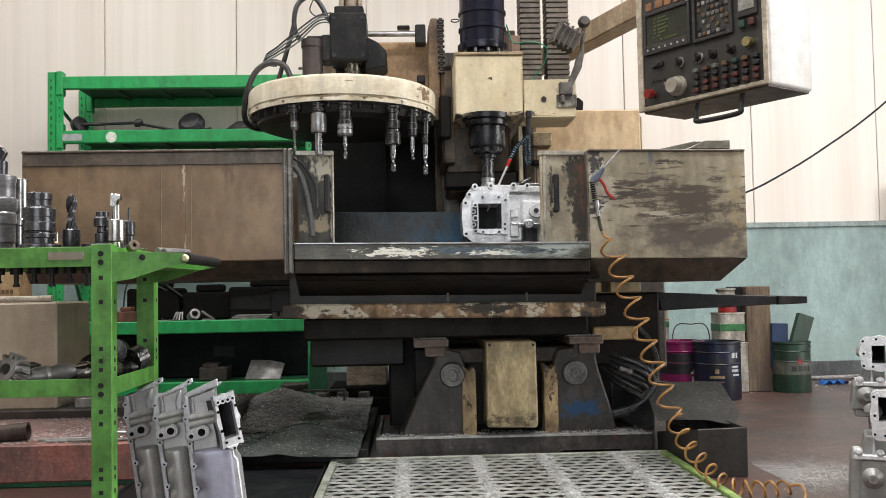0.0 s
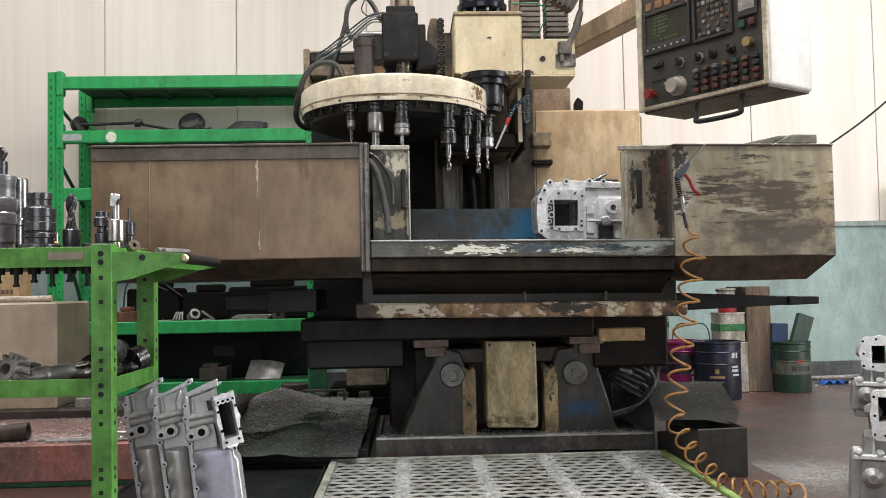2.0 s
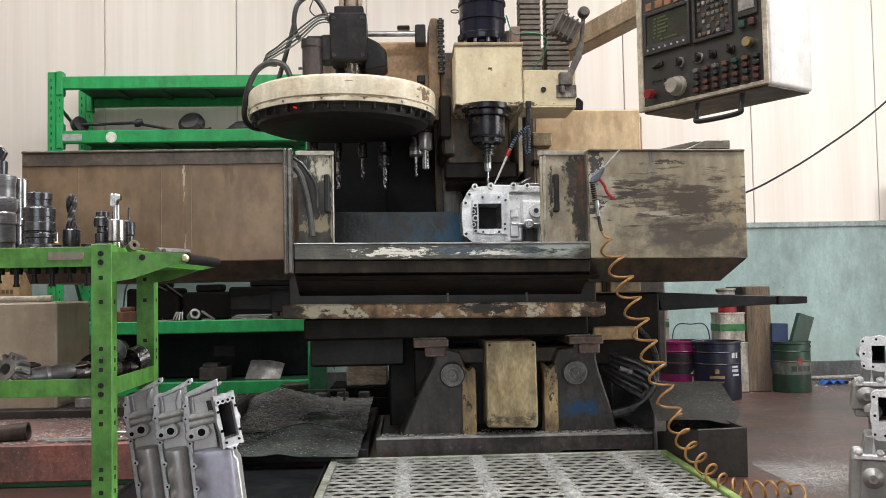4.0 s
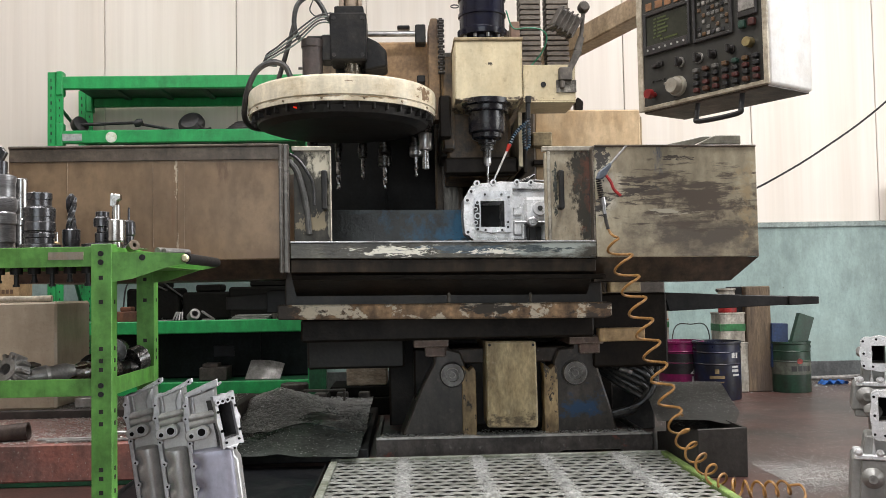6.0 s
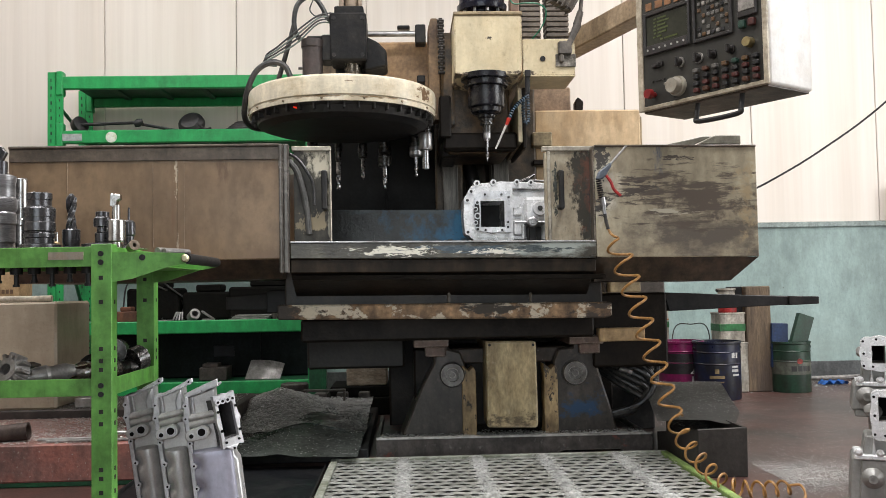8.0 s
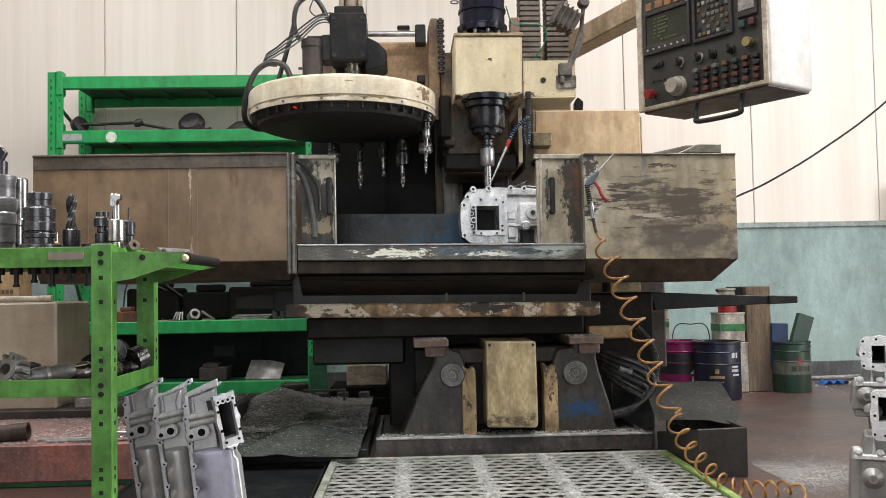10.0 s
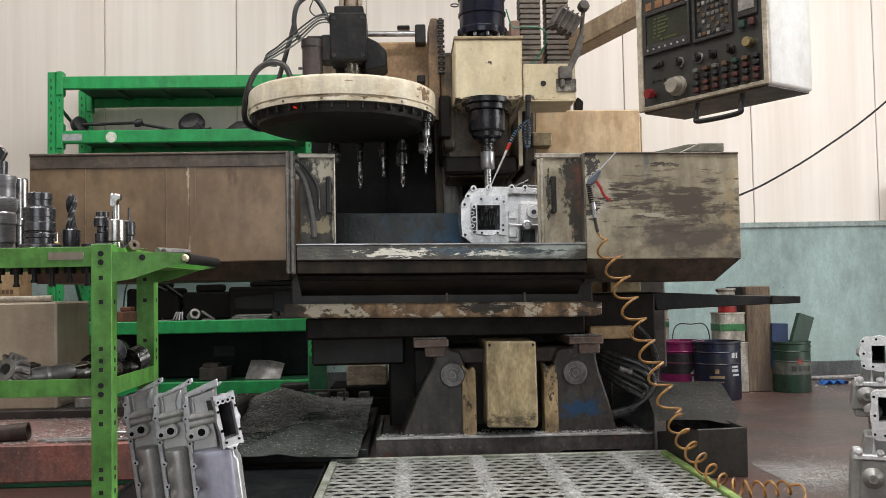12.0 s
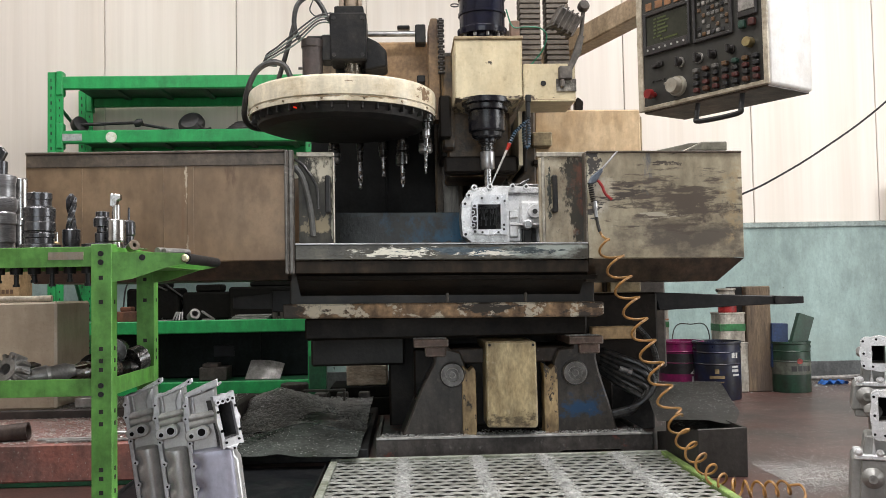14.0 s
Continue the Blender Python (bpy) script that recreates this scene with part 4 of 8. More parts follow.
# ---- tool changer ----
CX, CY, TR, DROP = -0.277, 3.973, 0.384, -0.014
changer = thing("tool_changer", (CX, CY, 1.6), "umbrella tool changer with a worn cream drum cover", "tool changer")
bm = B()
lathe(bm, [(0, 1.620), (0.36, 1.618), (0.402, 1.611), (0.413, 1.602), (0.416, 1.590), (0.416, 1.527), (0.411, 1.525), (0.411, 1.522), (0.414, 1.519), (0.413, 1.500), (0.405, 1.500), (0.405, 1.515), (0, 1.515)], (CX, CY, DROP), 96)
drum = part("drum_cover", bm, CREAM_LIGHT, changer, smooth=True)
for a in range(-170, 0, 24):
    x, y = CX + 0.414 * math.cos(radians(a)), CY + 0.414 * math.sin(radians(a))
    bm = B()
    lathe(bm, [(0, 0.005), (0.004, 0.004), (0.0055, 0), (0.0055, -0.004), (0, -0.004)], (0, 0, 0), 10, pose(x, y, 1.512 + DROP, 90, 0, a + 90))
    part("screw", bm, CREAM_DIRTY, drum, smooth=True)
SIGNAL, nt, bs = nodes_of("red_signal_lens")
bs.inputs["Base Color"].default_value = (0.5, 0.01, 0.005, 1)
bs.inputs["Emission Color"].default_value, bs.inputs["Emission Strength"].default_value = (1.0, 0.04, 0.01, 1), 0.7
bm = B()
lathe(bm, [(0, 0.003), (0.002, 0.002), (0.003, 0), (0.003, -0.02), (0, -0.02)], (0, 0, 0), 12, pose(-0.452, 3.612, 1.4705, 90, 0, -26))
part("signal_lamp", bm, SIGNAL, drum, "tiny red signal lamp", smooth=True)
ROTOR = Vector((CX, CY, 1.5))
bm = B()
lathe(bm, [(0, 1.512), (0.40, 1.512), (0.40, 1.50), (0.385, 1.49), (0.375, 1.462), (0.33, 1.447), (0, 1.44)], (CX, CY, DROP), 72)
for k in range(20):  # gripper forks round the rim
    a = radians(18 * k)
    m = Matrix.Translation((CX, CY, 1.487 + DROP)) @ Matrix.Rotation(a, 4, "Z")
    for s in (-0.034, 0.026):
        box(bm, 0.33, 0.402, s, s + 0.008, -0.014, 0.012, 0.002, m)
rotor = part("tool_disc", bm, worn("dusty_black_disc", (0.022, 0.022, 0.021), (0.05, 0.046, 0.04), 0.35, 6, 0.5, bump=0.1), changer, "dark tool disc with grippers round its rim", origin=ROTOR)
bm = B()
box(bm, CX - 0.05, CX + 0.112, CY - 0.08, CY + 0.09, 1.735, 1.95, 0.008)
prism(bm, [(CX + 0.10, 1.70), (CX + 0.20, 1.72), (CX + 0.20, 1.79), (CX + 0.16, 1.83), (CX + 0.10, 1.86)], CY - 0.03, CY + 0.14, bev=0.008)
box(bm, CX - 0.03, CX + 0.10, CY - 0.06, CY + 0.07, 1.945, 1.985, 0.006)
box(bm, CX - 0.04, CX + 0.13, CY + 0.10, CY + 0.20, 1.62, 1.80, 0.01)
imotor = part("index_gearbox", bm, worn("matt_black_iron", (0.010, 0.010, 0.011), (0.028, 0.026, 0.023), 0.3, 10, 0.5, spec=0.2), changer, "black indexing gearbox")
for dx in (-0.032, 0.094):
    for z in (1.76, 1.925):
        bm = B()
        cyl(bm, (CX + dx, CY - 0.083, z), (CX + dx, CY - 0.079, z), 0.009, seg=12)
        part("screw", bm, BLACK, imotor)
bm = B()
cyl(bm, (CX - 0.13, CY - 0.04, 1.62), (CX - 0.13, CY - 0.04, 1.80), 0.045, seg=28)
cyl(bm, (CX - 0.13, CY - 0.04, 1.80), (CX - 0.13, CY - 0.04, 1.835), 0.049, seg=28)
cyl(bm, (CX - 0.19, CY - 0.06, 1.705), (CX - 0.17, CY - 0.06, 1.705), 0.006, seg=8)
imot = part("index_motor", bm, worn("brown_black_motor", (0.06, 0.045, 0.042), (0.025, 0.022, 0.02), 0.4, 10, 0.4), changer, "small cylindrical motor", smooth=True)
bm = B()
box(bm, CX - 0.165, CX - 0.095, CY + 0.04, CY + 0.10, 1.74, 1.88, 0.006)
box(bm, CX - 0.09, CX - 0.04, CY - 0.05, CY + 0.05, 1.74, 1.86, 0.006)
part("valve_block", bm, BLACK, changer, "black valve block beside the gearbox")
bm = B()
cyl(bm, (CX + 0.045, CY, 1.60), (CX + 0.045, CY, 1.93), 0.036, seg=28)
cyl(bm, (CX + 0.045, CY, 1.60), (CX + 0.045, CY, 1.64), 0.052, seg=28)
shaft = part("lift_shaft", bm, worn("oiled_shaft_steel", (0.30, 0.27, 0.22), (0.12, 0.10, 0.08), 0.4, 12, 0.25, metal=0.8), changer, "oily bright lift shaft", smooth=True)
bm = B()
cyl(bm, (CX + 0.045, CY, 1.98), (CX + 0.045, CY, 2.7), 0.034)
box(bm, CX - 0.01, CX + 0.012, CY - 0.045, CY + 0.04, 1.98, 2.7, 0.004)
box(bm, CX + 0.075, CX + 0.092, CY - 0.04, CY + 0.04, 1.98, 2.7, 0.004)
part("lift_column", bm, worn("brown_lift_paint", (0.33, 0.26, 0.19), (0.12, 0.09, 0.07), 0.4, 10, 0.4), changer, "brown lift column above the drum", smooth=True)
HOSE = worn("black_hose", (0.028, 0.028, 0.03), (0.06, 0.055, 0.05), 0.35, 30, 0.4)


def hose(name, pts, r, parent, mat=None, label="", seg=10):
    bm = B()
    tube(bm, smooth_path(pts, 12), r, seg)
    return part(name, bm, mat or HOSE, parent, label, smooth=True)


hose("power_hose", [(-0.50, 3.93, 1.66), (-0.53, 3.93, 1.72), (-0.585, 3.92, 1.735), (-0.65, 3.92, 1.70), (-0.69, 3.92, 1.62), (-0.712, 3.95, 1.54), (-0.715, 4.0, 1.49), (-0.69, 4.1, 1.475), (-0.64, 4.2, 1.49)], 0.013, changer)
hose("power_hose", [(-0.58, 3.98, 1.63), (-0.55, 3.98, 1.72), (-0.515, 3.98, 1.84), (-0.49, 3.98, 1.93)], 0.011, changer)
hose("power_hose", [(-0.30, 3.93, 1.92), (-0.335, 3.92, 1.93), (-0.36, 3.92, 1.98), (-0.39, 3.92, 2.02), (-0.43, 3.92, 2.025), (-0.47, 3.92, 1.99), (-0.485, 3.92, 1.92), (-0.475, 3.92, 1.86), (-0.46, 3.93, 1.84)], 0.011, changer)
GREY_WIRE = worn("grey_wire", (0.16, 0.19, 0.17), None, 0.3, 30, 0.45)
for k in range(4):
    o = k * 0.012
    hose("wire", [(-0.32, 3.92, 1.955 - o * 1.2), (-0.38, 3.9, 1.935 - o), (-0.47, 3.9, 1.87 - o * 1.5), (-0.56, 3.91, 1.80 - o), (-0.61 - o * 0.4, 3.92, 1.765 - o), (-0.60 + o, 3.93, 1.72)], 0.004, changer, GREY_WIRE if k % 2 else None, seg=6)
hose("wire", [(-0.40, 3.93, 2.02), (-0.415, 3.93, 1.97), (-0.38, 3.93, 1.94), (-0.345, 3.93, 1.96)], 0.003, changer, seg=6)

# ---- cutting tools ----
DRILL = worn("drill_steel", (0.42, 0.42, 0.43), (0.2, 0.2, 0.2), 0.3, 60, 0.25, metal=1.0, bump=0)


def drill(bm, z0, z1, r, c):
    """A twist drill from z0 down to z1 with two helical flutes."""
    n = max(6, int((z0 - z1) / 0.006))
    rings = []
    for i in range(n + 1):
        z = z0 + (z1 - z0) * i / n
        tip = 1.0 if i < n else 0.15
        a0 = (z0 - z) / (r * 7.0) * math.pi
        rings.append([bm.verts.new((c[0] + r * tip * f * math.cos(a0 + k * math.pi / 4), c[1] + r * tip * f * math.sin(a0 + k * math.pi / 4), c[2] + z)) for k, f in enumerate((1, 1, 0.5, 0.6, 1, 1, 0.5, 0.6))])
    for a, b in zip(rings, rings[1:]):
        for k in range(8):
            bm.faces.new((a[k], b[k], b[(k + 1) % 8], a[(k + 1) % 8]))
    bm.faces.new(rings[-1])


def cutting_tool(kind, c, root):
    """Holder and bit, hung with its flange at c."""
    flange = [(0, 0.0), (0.030, 0.0), (0.030, -0.008), (0.026, -0.011), (0.026, -0.017), (0.030, -0.020), (0.030, -0.028)]
    H, nut = {"slim": ([(0.019, -0.030), (0.019, -0.062), (0, -0.062)], [(0, -0.062), (0.016, -0.062), (0.017, -0.068), (0.017, -0.088), (0.010, -0.100), (0, -0.100)]),
              "silver": ([(0.024, -0.032), (0.024, -0.040), (0, -0.040)], [(0, -0.040), (0.031, -0.040), (0.032, -0.044), (0.032, -0.112), (0.029, -0.118), (0.018, -0.120), (0, -0.120)]),
              "collet": ([(0.027, -0.032), (0.027, -0.070), (0.031, -0.072), (0.031, -0.086), (0, -0.086)], [(0, -0.086), (0.031, -0.088), (0.032, -0.092), (0.032, -0.104), (0.029, -0.106), (0.029, -0.110), (0.032, -0.112), (0.032, -0.126), (0.026, -0.134), (0, -0.134)]),
              "big": ([(0.024, -0.030), (0.022, -0.058), (0.030, -0.060), (0.030, -0.092), (0.025, -0.096), (0, -0.096)], [(0, -0.096), (0.025, -0.096), (0.030, -0.104), (0.030, -0.112), (0.033, -0.114), (0.033, -0.158), (0.028, -0.162), (0, -0.162)]),
              "reamer": ([(0.020, -0.030), (0.020, -0.056), (0.025, -0.058), (0.025, -0.082), (0, -0.082)], [(0, -0.082), (0.021, -0.082), (0.021, -0.106), (0.015, -0.114), (0, -0.114)]),
              "long": ([(0.017, -0.030), (0.017, -0.080), (0, -0.080)], [(0, -0.080), (0.014, -0.080), (0.014, -0.122), (0.011, -0.130), (0, -0.130)])}[kind]
    bm = B()
    lathe(bm, flange + H, c, 24)
    holder = part("holder" if root.type == "EMPTY" else "tool_holder", bm, TOOL_STEEL, root, "" if root.type == "EMPTY" else "hanging cutting tool", smooth=True)
    bm = B()
    lathe(bm, nut, c, 24)
    part("nut", bm, STEEL if kind in ("silver", "collet", "slim") else TOOL_STEEL, root, smooth=True)
    H = nut
    bm = B()
    e = H[-1][1]
    if kind == "silver":
        cyl(bm, (c[0], c[1], c[2] + e), (c[0], c[1], c[2] + e - 0.085), 0.016, seg=16)
    elif kind == "reamer":
        cyl(bm, (c[0], c[1], c[2] + e), (c[0], c[1], c[2] + e - 0.055), 0.010, seg=12)
        drill(bm, e - 0.055, e - 0.10, 0.009, c)
    else:
        L, r = {"slim": (0.09, 0.006), "collet": (0.095, 0.008), "big": (0.11, 0.011), "long": (0.135, 0.011)}[kind]
        cyl(bm, (c[0], c[1], c[2] + e + 0.002), (c[0], c[1], c[2] + e - L * 0.35), r, seg=12)
        drill(bm, e - L * 0.35, e - L, r, c)
    part("bit", bm, DRILL, root, smooth=True)
    return holder


GAUGE = 1.478
for a, kind in ((-85, "collet"), (-54, "big"), (-37, "reamer"), (-19, "long")):
    cutting_tool(kind, (CX + TR * math.cos(radians(a)), CY + TR * math.sin(radians(a)), GAUGE), rotor)
SWAPPED = []
for a, kind, label in ((0, "collet", "dark collet holder with a short drill"), (-117, "slim", "slim drill chuck with a thin drill"), (-101, "silver", "bright cylindrical holder with a plain shank")):
    c = (CX + TR * math.cos(radians(a)), CY + TR * math.sin(radians(a)), GAUGE)
    if a == 0:
        c = (HX, SY, 1.300)
    ob = thing("cutting_tool", c, label, "cutting tool", "cutting tools of the machine")
    cutting_tool(kind, c, ob)
    SWAPPED.append((ob, a))

# ---- workpiece on the table ----
work = thing("gearbox_casting", (0.42, 3.95, 0.925), "bright machined aluminium gearbox casting clamped on the table", "casting")
CAST = worn("fresh_cast_aluminium", (0.84, 0.84, 0.84), (0.62, 0.62, 0.63), 0.35, 14, 0.26, metal=0.3, bump=0.08, grain=150, vary=0.12)


def rounded_rect_frame(bm, x0, x1, z0, z1, hx0, hx1, hz0, hz1, y0, y1, bumps=0.0, cut=0.0):
    """A plate with a rectangular hole through it and an uneven scalloped rim."""
    n = 12
    outer, inner = [], []
    for (a0, b0, a1, b1), (c0, d0, c1, d1) in (((x0, z0, x1, z0), (hx0, hz0, hx1, hz0)), ((x1, z0, x1, z1), (hx1, hz0, hx1, hz1)), ((x1, z1, x0, z1), (hx1, hz1, hx0, hz1)), ((x0, z1, x0, z0), (hx0, hz1, hx0, hz0))):
        for i in range(n):
            t = i / n
            w = bumps * (0.5 + 0.5 * math.cos(t * 4 * math.pi))
            px_, pz = a0 + (a1 - a0) * t, b0 + (b1 - b0) * t
            mx, mz = (x0 + x1) / 2, (z0 + z1) / 2
            d = Vector((px_ - mx, pz - mz)).normalized()
            near = min(px_ - x0, x1 - px_) + min(pz - z0, z1 - pz)
            if near < cut and px_ < mx:  # chamfered corners
                px_, pz = px_ + (cut - near) / 2, pz + (cut - near) / 2 * (1 if pz < mz else -1)
            outer.append((px_ + d.x * w, pz + d.y * w))
            inner.append((c0 + (c1 - c0) * t, d0 + (d1 - d0) * t))
    N_ = len(outer)
    rings = [[bm.verts.new((p[0], y, p[1])) for p in ps] for ps, y in ((outer, y0), (outer, y1), (inner, y1), (inner, y0))]
    for a, b in ((0, 1), (1, 2), (2, 3), (3, 0)):
        for i in range(N_):
            j = (i + 1) % N_
            bm.faces.new((rings[a][i], rings[a][j], rings[b][j], rings[b][i]))


bm = B()
rounded_rect_frame(bm, 0.285, 0.435, 0.965, 1.135, 0.311, 0.412, 0.985, 1.095, 3.835, 3.90, 0.004, 0.03)
part("port_flange", bm, ALU_BRIGHT, work, "machined port flange with a square opening")
bm = B()
rounded_rect_frame(bm, 0.244, 0.45, 0.927, 1.155, 0.311, 0.412, 0.985, 1.095, 3.868, 4.05, 0.003, 0.045)
part("casing_body", bm, CAST, work, smooth=True)
for name, q, bev in (("side_casing", (0.43, 0.64, 3.90, 4.05, 0.99, 1.15), 0.012), ("casing_foot", (0.44, 0.51, 3.89, 4.05, 0.927, 1.0), 0.01), ("casing_foot", (0.575, 0.64, 3.90, 4.05, 0.927, 1.0), 0.01),
                     ("bearing_cover", (0.50, 0.62, 3.87, 3.92, 1.0, 1.115), 0.012), ("rear_wall", (0.28, 0.44, 4.05, 4.08, 0.93, 1.15), 0.005),
                     ("pad", (0.452, 0.492, 3.875, 3.9, 1.035, 1.075), 0.006), ("pad", (0.452, 0.492, 3.875, 3.9, 0.95, 1.02), 0.006)):
    bm = B()
    box(bm, *q, bev)
    part(name, bm, CAST, work, smooth=True)
bm = B()
prism(bm, [(0.27, 1.15), (0.62, 1.15), (0.62, 1.172), (0.56, 1.178), (0.40, 1.183), (0.30, 1.172), (0.272, 1.16)], 3.88, 4.06, bev=0.004)
part("top_rail", bm, CAST, work, smooth=True)
for x, z, r in ((0.258, 1.10, 0.013), (0.258, 0.965, 0.013), (0.275, 1.138, 0.013), (0.30, 1.172, 0.014), (0.37, 1.176, 0.014), (0.47, 1.178, 0.012), (0.53, 1.176, 0.012)):
    bm = B()
    cyl(bm, (x, 3.862, z), (x, 4.0, z), r, seg=16)
    part("bolt_boss", bm, CAST, work, smooth=True)
bm = B()
cyl(bm, (0.565, 3.85, 1.065), (0.565, 3.9, 1.065), 0.028, 0.036, seg=24)
part("bearing_boss", bm, CAST, work, smooth=True)
bm = B()
cyl(bm, (0.46, 3.87, 1.085), (0.46, 3.9, 1.085), 0.018, seg=18)
part("plug_boss", bm, CAST, work, smooth=True)
BORE = worn("dark_bore", (0.03, 0.03, 0.03), None, 0.3, 30, 0.6)
HOLES = [(0.258, 1.10, 0.006, 3.858), (0.258, 0.965, 0.006, 3.858), (0.275, 1.138, 0.006, 3.858), (0.30, 1.172, 0.006, 3.858), (0.37, 1.176, 0.006, 3.858), (0.47, 1.178, 0.006, 3.858), (0.53, 1.176, 0.006, 3.858), (0.565, 1.065, 0.011, 3.846)]
HOLES += [(0.297 - 0.008 * (k % 2), 0.975 + k * 0.028, 0.006 if k != 2 else 0.008, 3.823) for k in range(5)]
HOLES += [(x, z, 0.005, 3.830) for x, z in ((0.425, 0.985), (0.43, 1.11), (0.33, 1.122), (0.40, 1.122), (0.33, 0.972), (0.40, 0.972), (0.425, 1.005))]
for x, z, r, y in HOLES:
    bm = B()
    cyl(bm, (x, y, z), (x, y + 0.0065, z), r, seg=14)
    part("bore", bm, BORE, work)
bm = B()
prism(bm, [(0.290, 0.985), (0.304, 0.985), (0.306, 1.02), (0.306, 1.06), (0.304, 1.085), (0.288, 1.085), (0.284, 1.06), (0.284, 1.01)], 3.831, 3.836)
part("slot", bm, BORE, work)
bm = B()
box(bm, 0.51, 0.575, 3.9, 4.0, 0.927, 0.99, 0)
part("arch", bm, BORE, work)
bm = B()
box(bm, 0.29, 0.44, 4.046, 4.049, 0.93, 1.14, 0)
part("inner_wall", bm, BORE, work)
for k in range(5):
    r = 0.0085 if k != 2 else 0.012
    bm = B()
    lathe(bm, [(r * 0.7, -0.006), (r * 1.15, -0.006), (r * 1.15, 0.004), (r * 0.7, 0.004), (r * 0.7, -0.006)], (0, 0, 0), 20, pose(0.297 - 0.008 * (k % 2), 3.83, 0.975 + k * 0.028, 90, 0, 0))
    part("hole_ring", bm, ALU_BRIGHT, work, smooth=True)
rnd = random.Random(21)
STREAKS = []
for k in range(4):  # coolant that runs down inside the casting
    bm = B()
    for i in range(9):
        x, y, w = 0.314 + 0.096 * (i + rnd.random()) / 9, 3.91 + 0.10 * rnd.random(), 0.02 + 0.026 * rnd.random()
        cyl(bm, (x, y, 1.102), (x + 0.004 * rnd.random(), y, 1.102 + w), 0.0016, 0.0008, 5)
    STREAKS.append(part("coolant_streaks", bm, worn("grey_coolant", (0.30, 0.31, 0.32), None, 0.3, 40, 0.2, bump=0, specks=0), work, "thin streaks of falling coolant"))
    tagged(STREAKS[-1], kind="stuff")
clamp = thing("screw_clamp", (0.53, 3.85, 0.925), "steel screw clamp with a cross handle", "clamp")
bm = B()
cyl(bm, (0.455, 3.84, 1.005), (0.60, 3.84, 1.005), 0.005, seg=10)
lathe(bm, [(0, -0.02), (0.018, -0.02), (0.022, -0.01), (0.022, 0.0), (0.016, 0.004), (0.016, -0.004), (0, -0.004)], (0, 0, 0), 18, pose(0.53, 3.83, 1.005, 90, 0, 0))
box(bm, 0.522, 0.538, 3.822, 3.835, 0.997, 1.013, 0.001, None)
part("screw", bm, STEEL, clamp, smooth=True)
bm = B()
box(bm, 0.515, 0.548, 3.85, 3.9, 0.92, 0.99, 0.004)
part("clamp_foot", bm, BLACK, clamp)
bm = B()
cyl(bm, (0.50, 3.9, 1.19), (0.60, 3.9, 1.185), 0.006, seg=8)
cyl(bm, (0.49, 3.9, 1.18), (0.55, 3.89, 1.212), 0.010, 0.006, seg=8)
cyl(bm, (0.49, 3.91, 1.15), (0.49, 3.91, 1.195), 0.016, seg=12)
part("strap_clamp", bm, TOOL_STEEL, clamp, smooth=True)

# ---- air gun hung on the guard, with its coiled hose ----
gun = thing("air_gun", (0.78, 3.555, 1.1), "blue-grey air gun with a red trigger hung on the guard", "air gun")
bm = B()
prism(bm, [(0.742, 1.148), (0.752, 1.178), (0.80, 1.218), (0.806, 1.205), (0.775, 1.155), (0.758, 1.148)], 3.545, 3.57, bev=0.005)
part("gun_body", bm, worn("blue_grey_plastic", (0.10, 0.12, 0.15), None, 0.3, 20, 0.4), gun)
bm = B()
cyl(bm, (0.80, 3.557, 1.21), (0.868, 3.557, 1.285), 0.005, 0.004, 8)
part("nozzle", bm, STEEL, gun, smooth=True)
bm = B()
tube(bm, smooth_path([(0.782, 3.55, 1.165), (0.80, 3.55, 1.14), (0.812, 3.55, 1.11), (0.838, 3.55, 1.085)]), 0.006, 8)
part("trigger", bm, worn("red_trigger", (0.45, 0.03, 0.03), None, 0.2, 20, 0.4), gun, smooth=True)
bm = B()
for k in range(9):
    z = 1.155 - k * 0.009
    cyl(bm, (0.752 + k * 0.0013, 3.557, z), (0.753 + k * 0.0013, 3.557, z - 0.006), 0.012, 0.010, 10)
part("grip_spring", bm, BLACK, gun, smooth=True)
bm = B()
cyl(bm, (0.766, 3.557, 1.08), (0.77, 3.557, 1.05), 0.011, seg=12)
cyl(bm, (0.77, 3.557, 1.05), (0.774, 3.557, 1.015), 0.008, seg=12)
part("coupling", bm, STEEL, gun, smooth=True)
bm = B()
tube(bm, smooth_path([(0.774, 3.557, 1.02), (0.779, 3.556, 0.985), (0.786, 3.556, 0.955)], 6), 0.0068, 8)
part("hose_sleeve", bm, HOSE, gun, smooth=True)
bm = B()
tube(bm, smooth_path([(0.785, 3.556, 0.96), (0.792, 3.552, 0.942), (0.800, 3.535, 0.928), (0.812, 3.507, 0.919)], 6), 0.0052, 8)
part("hose_end", bm, worn("orange_hose_end", (0.42, 0.22, 0.07), (0.22, 0.11, 0.035), 0.3, 20, 0.35, bump=0.03), gun, smooth=True)

ORANGE = worn("orange_brown_nylon", (0.42, 0.22, 0.07), (0.22, 0.11, 0.035), 0.3, 20, 0.35, bump=0.03)
coil = thing("coiled_air_hose", (0.972, 3.30, 0.212), "orange coiled nylon air hose hanging from the gun", "hose")
COIL_TOP, COIL_FOOT, TURNS, PIECES = Vector((0.815, 3.545, 0.890)), Vector((0.980, 3.30, 0.225)), 8, 24


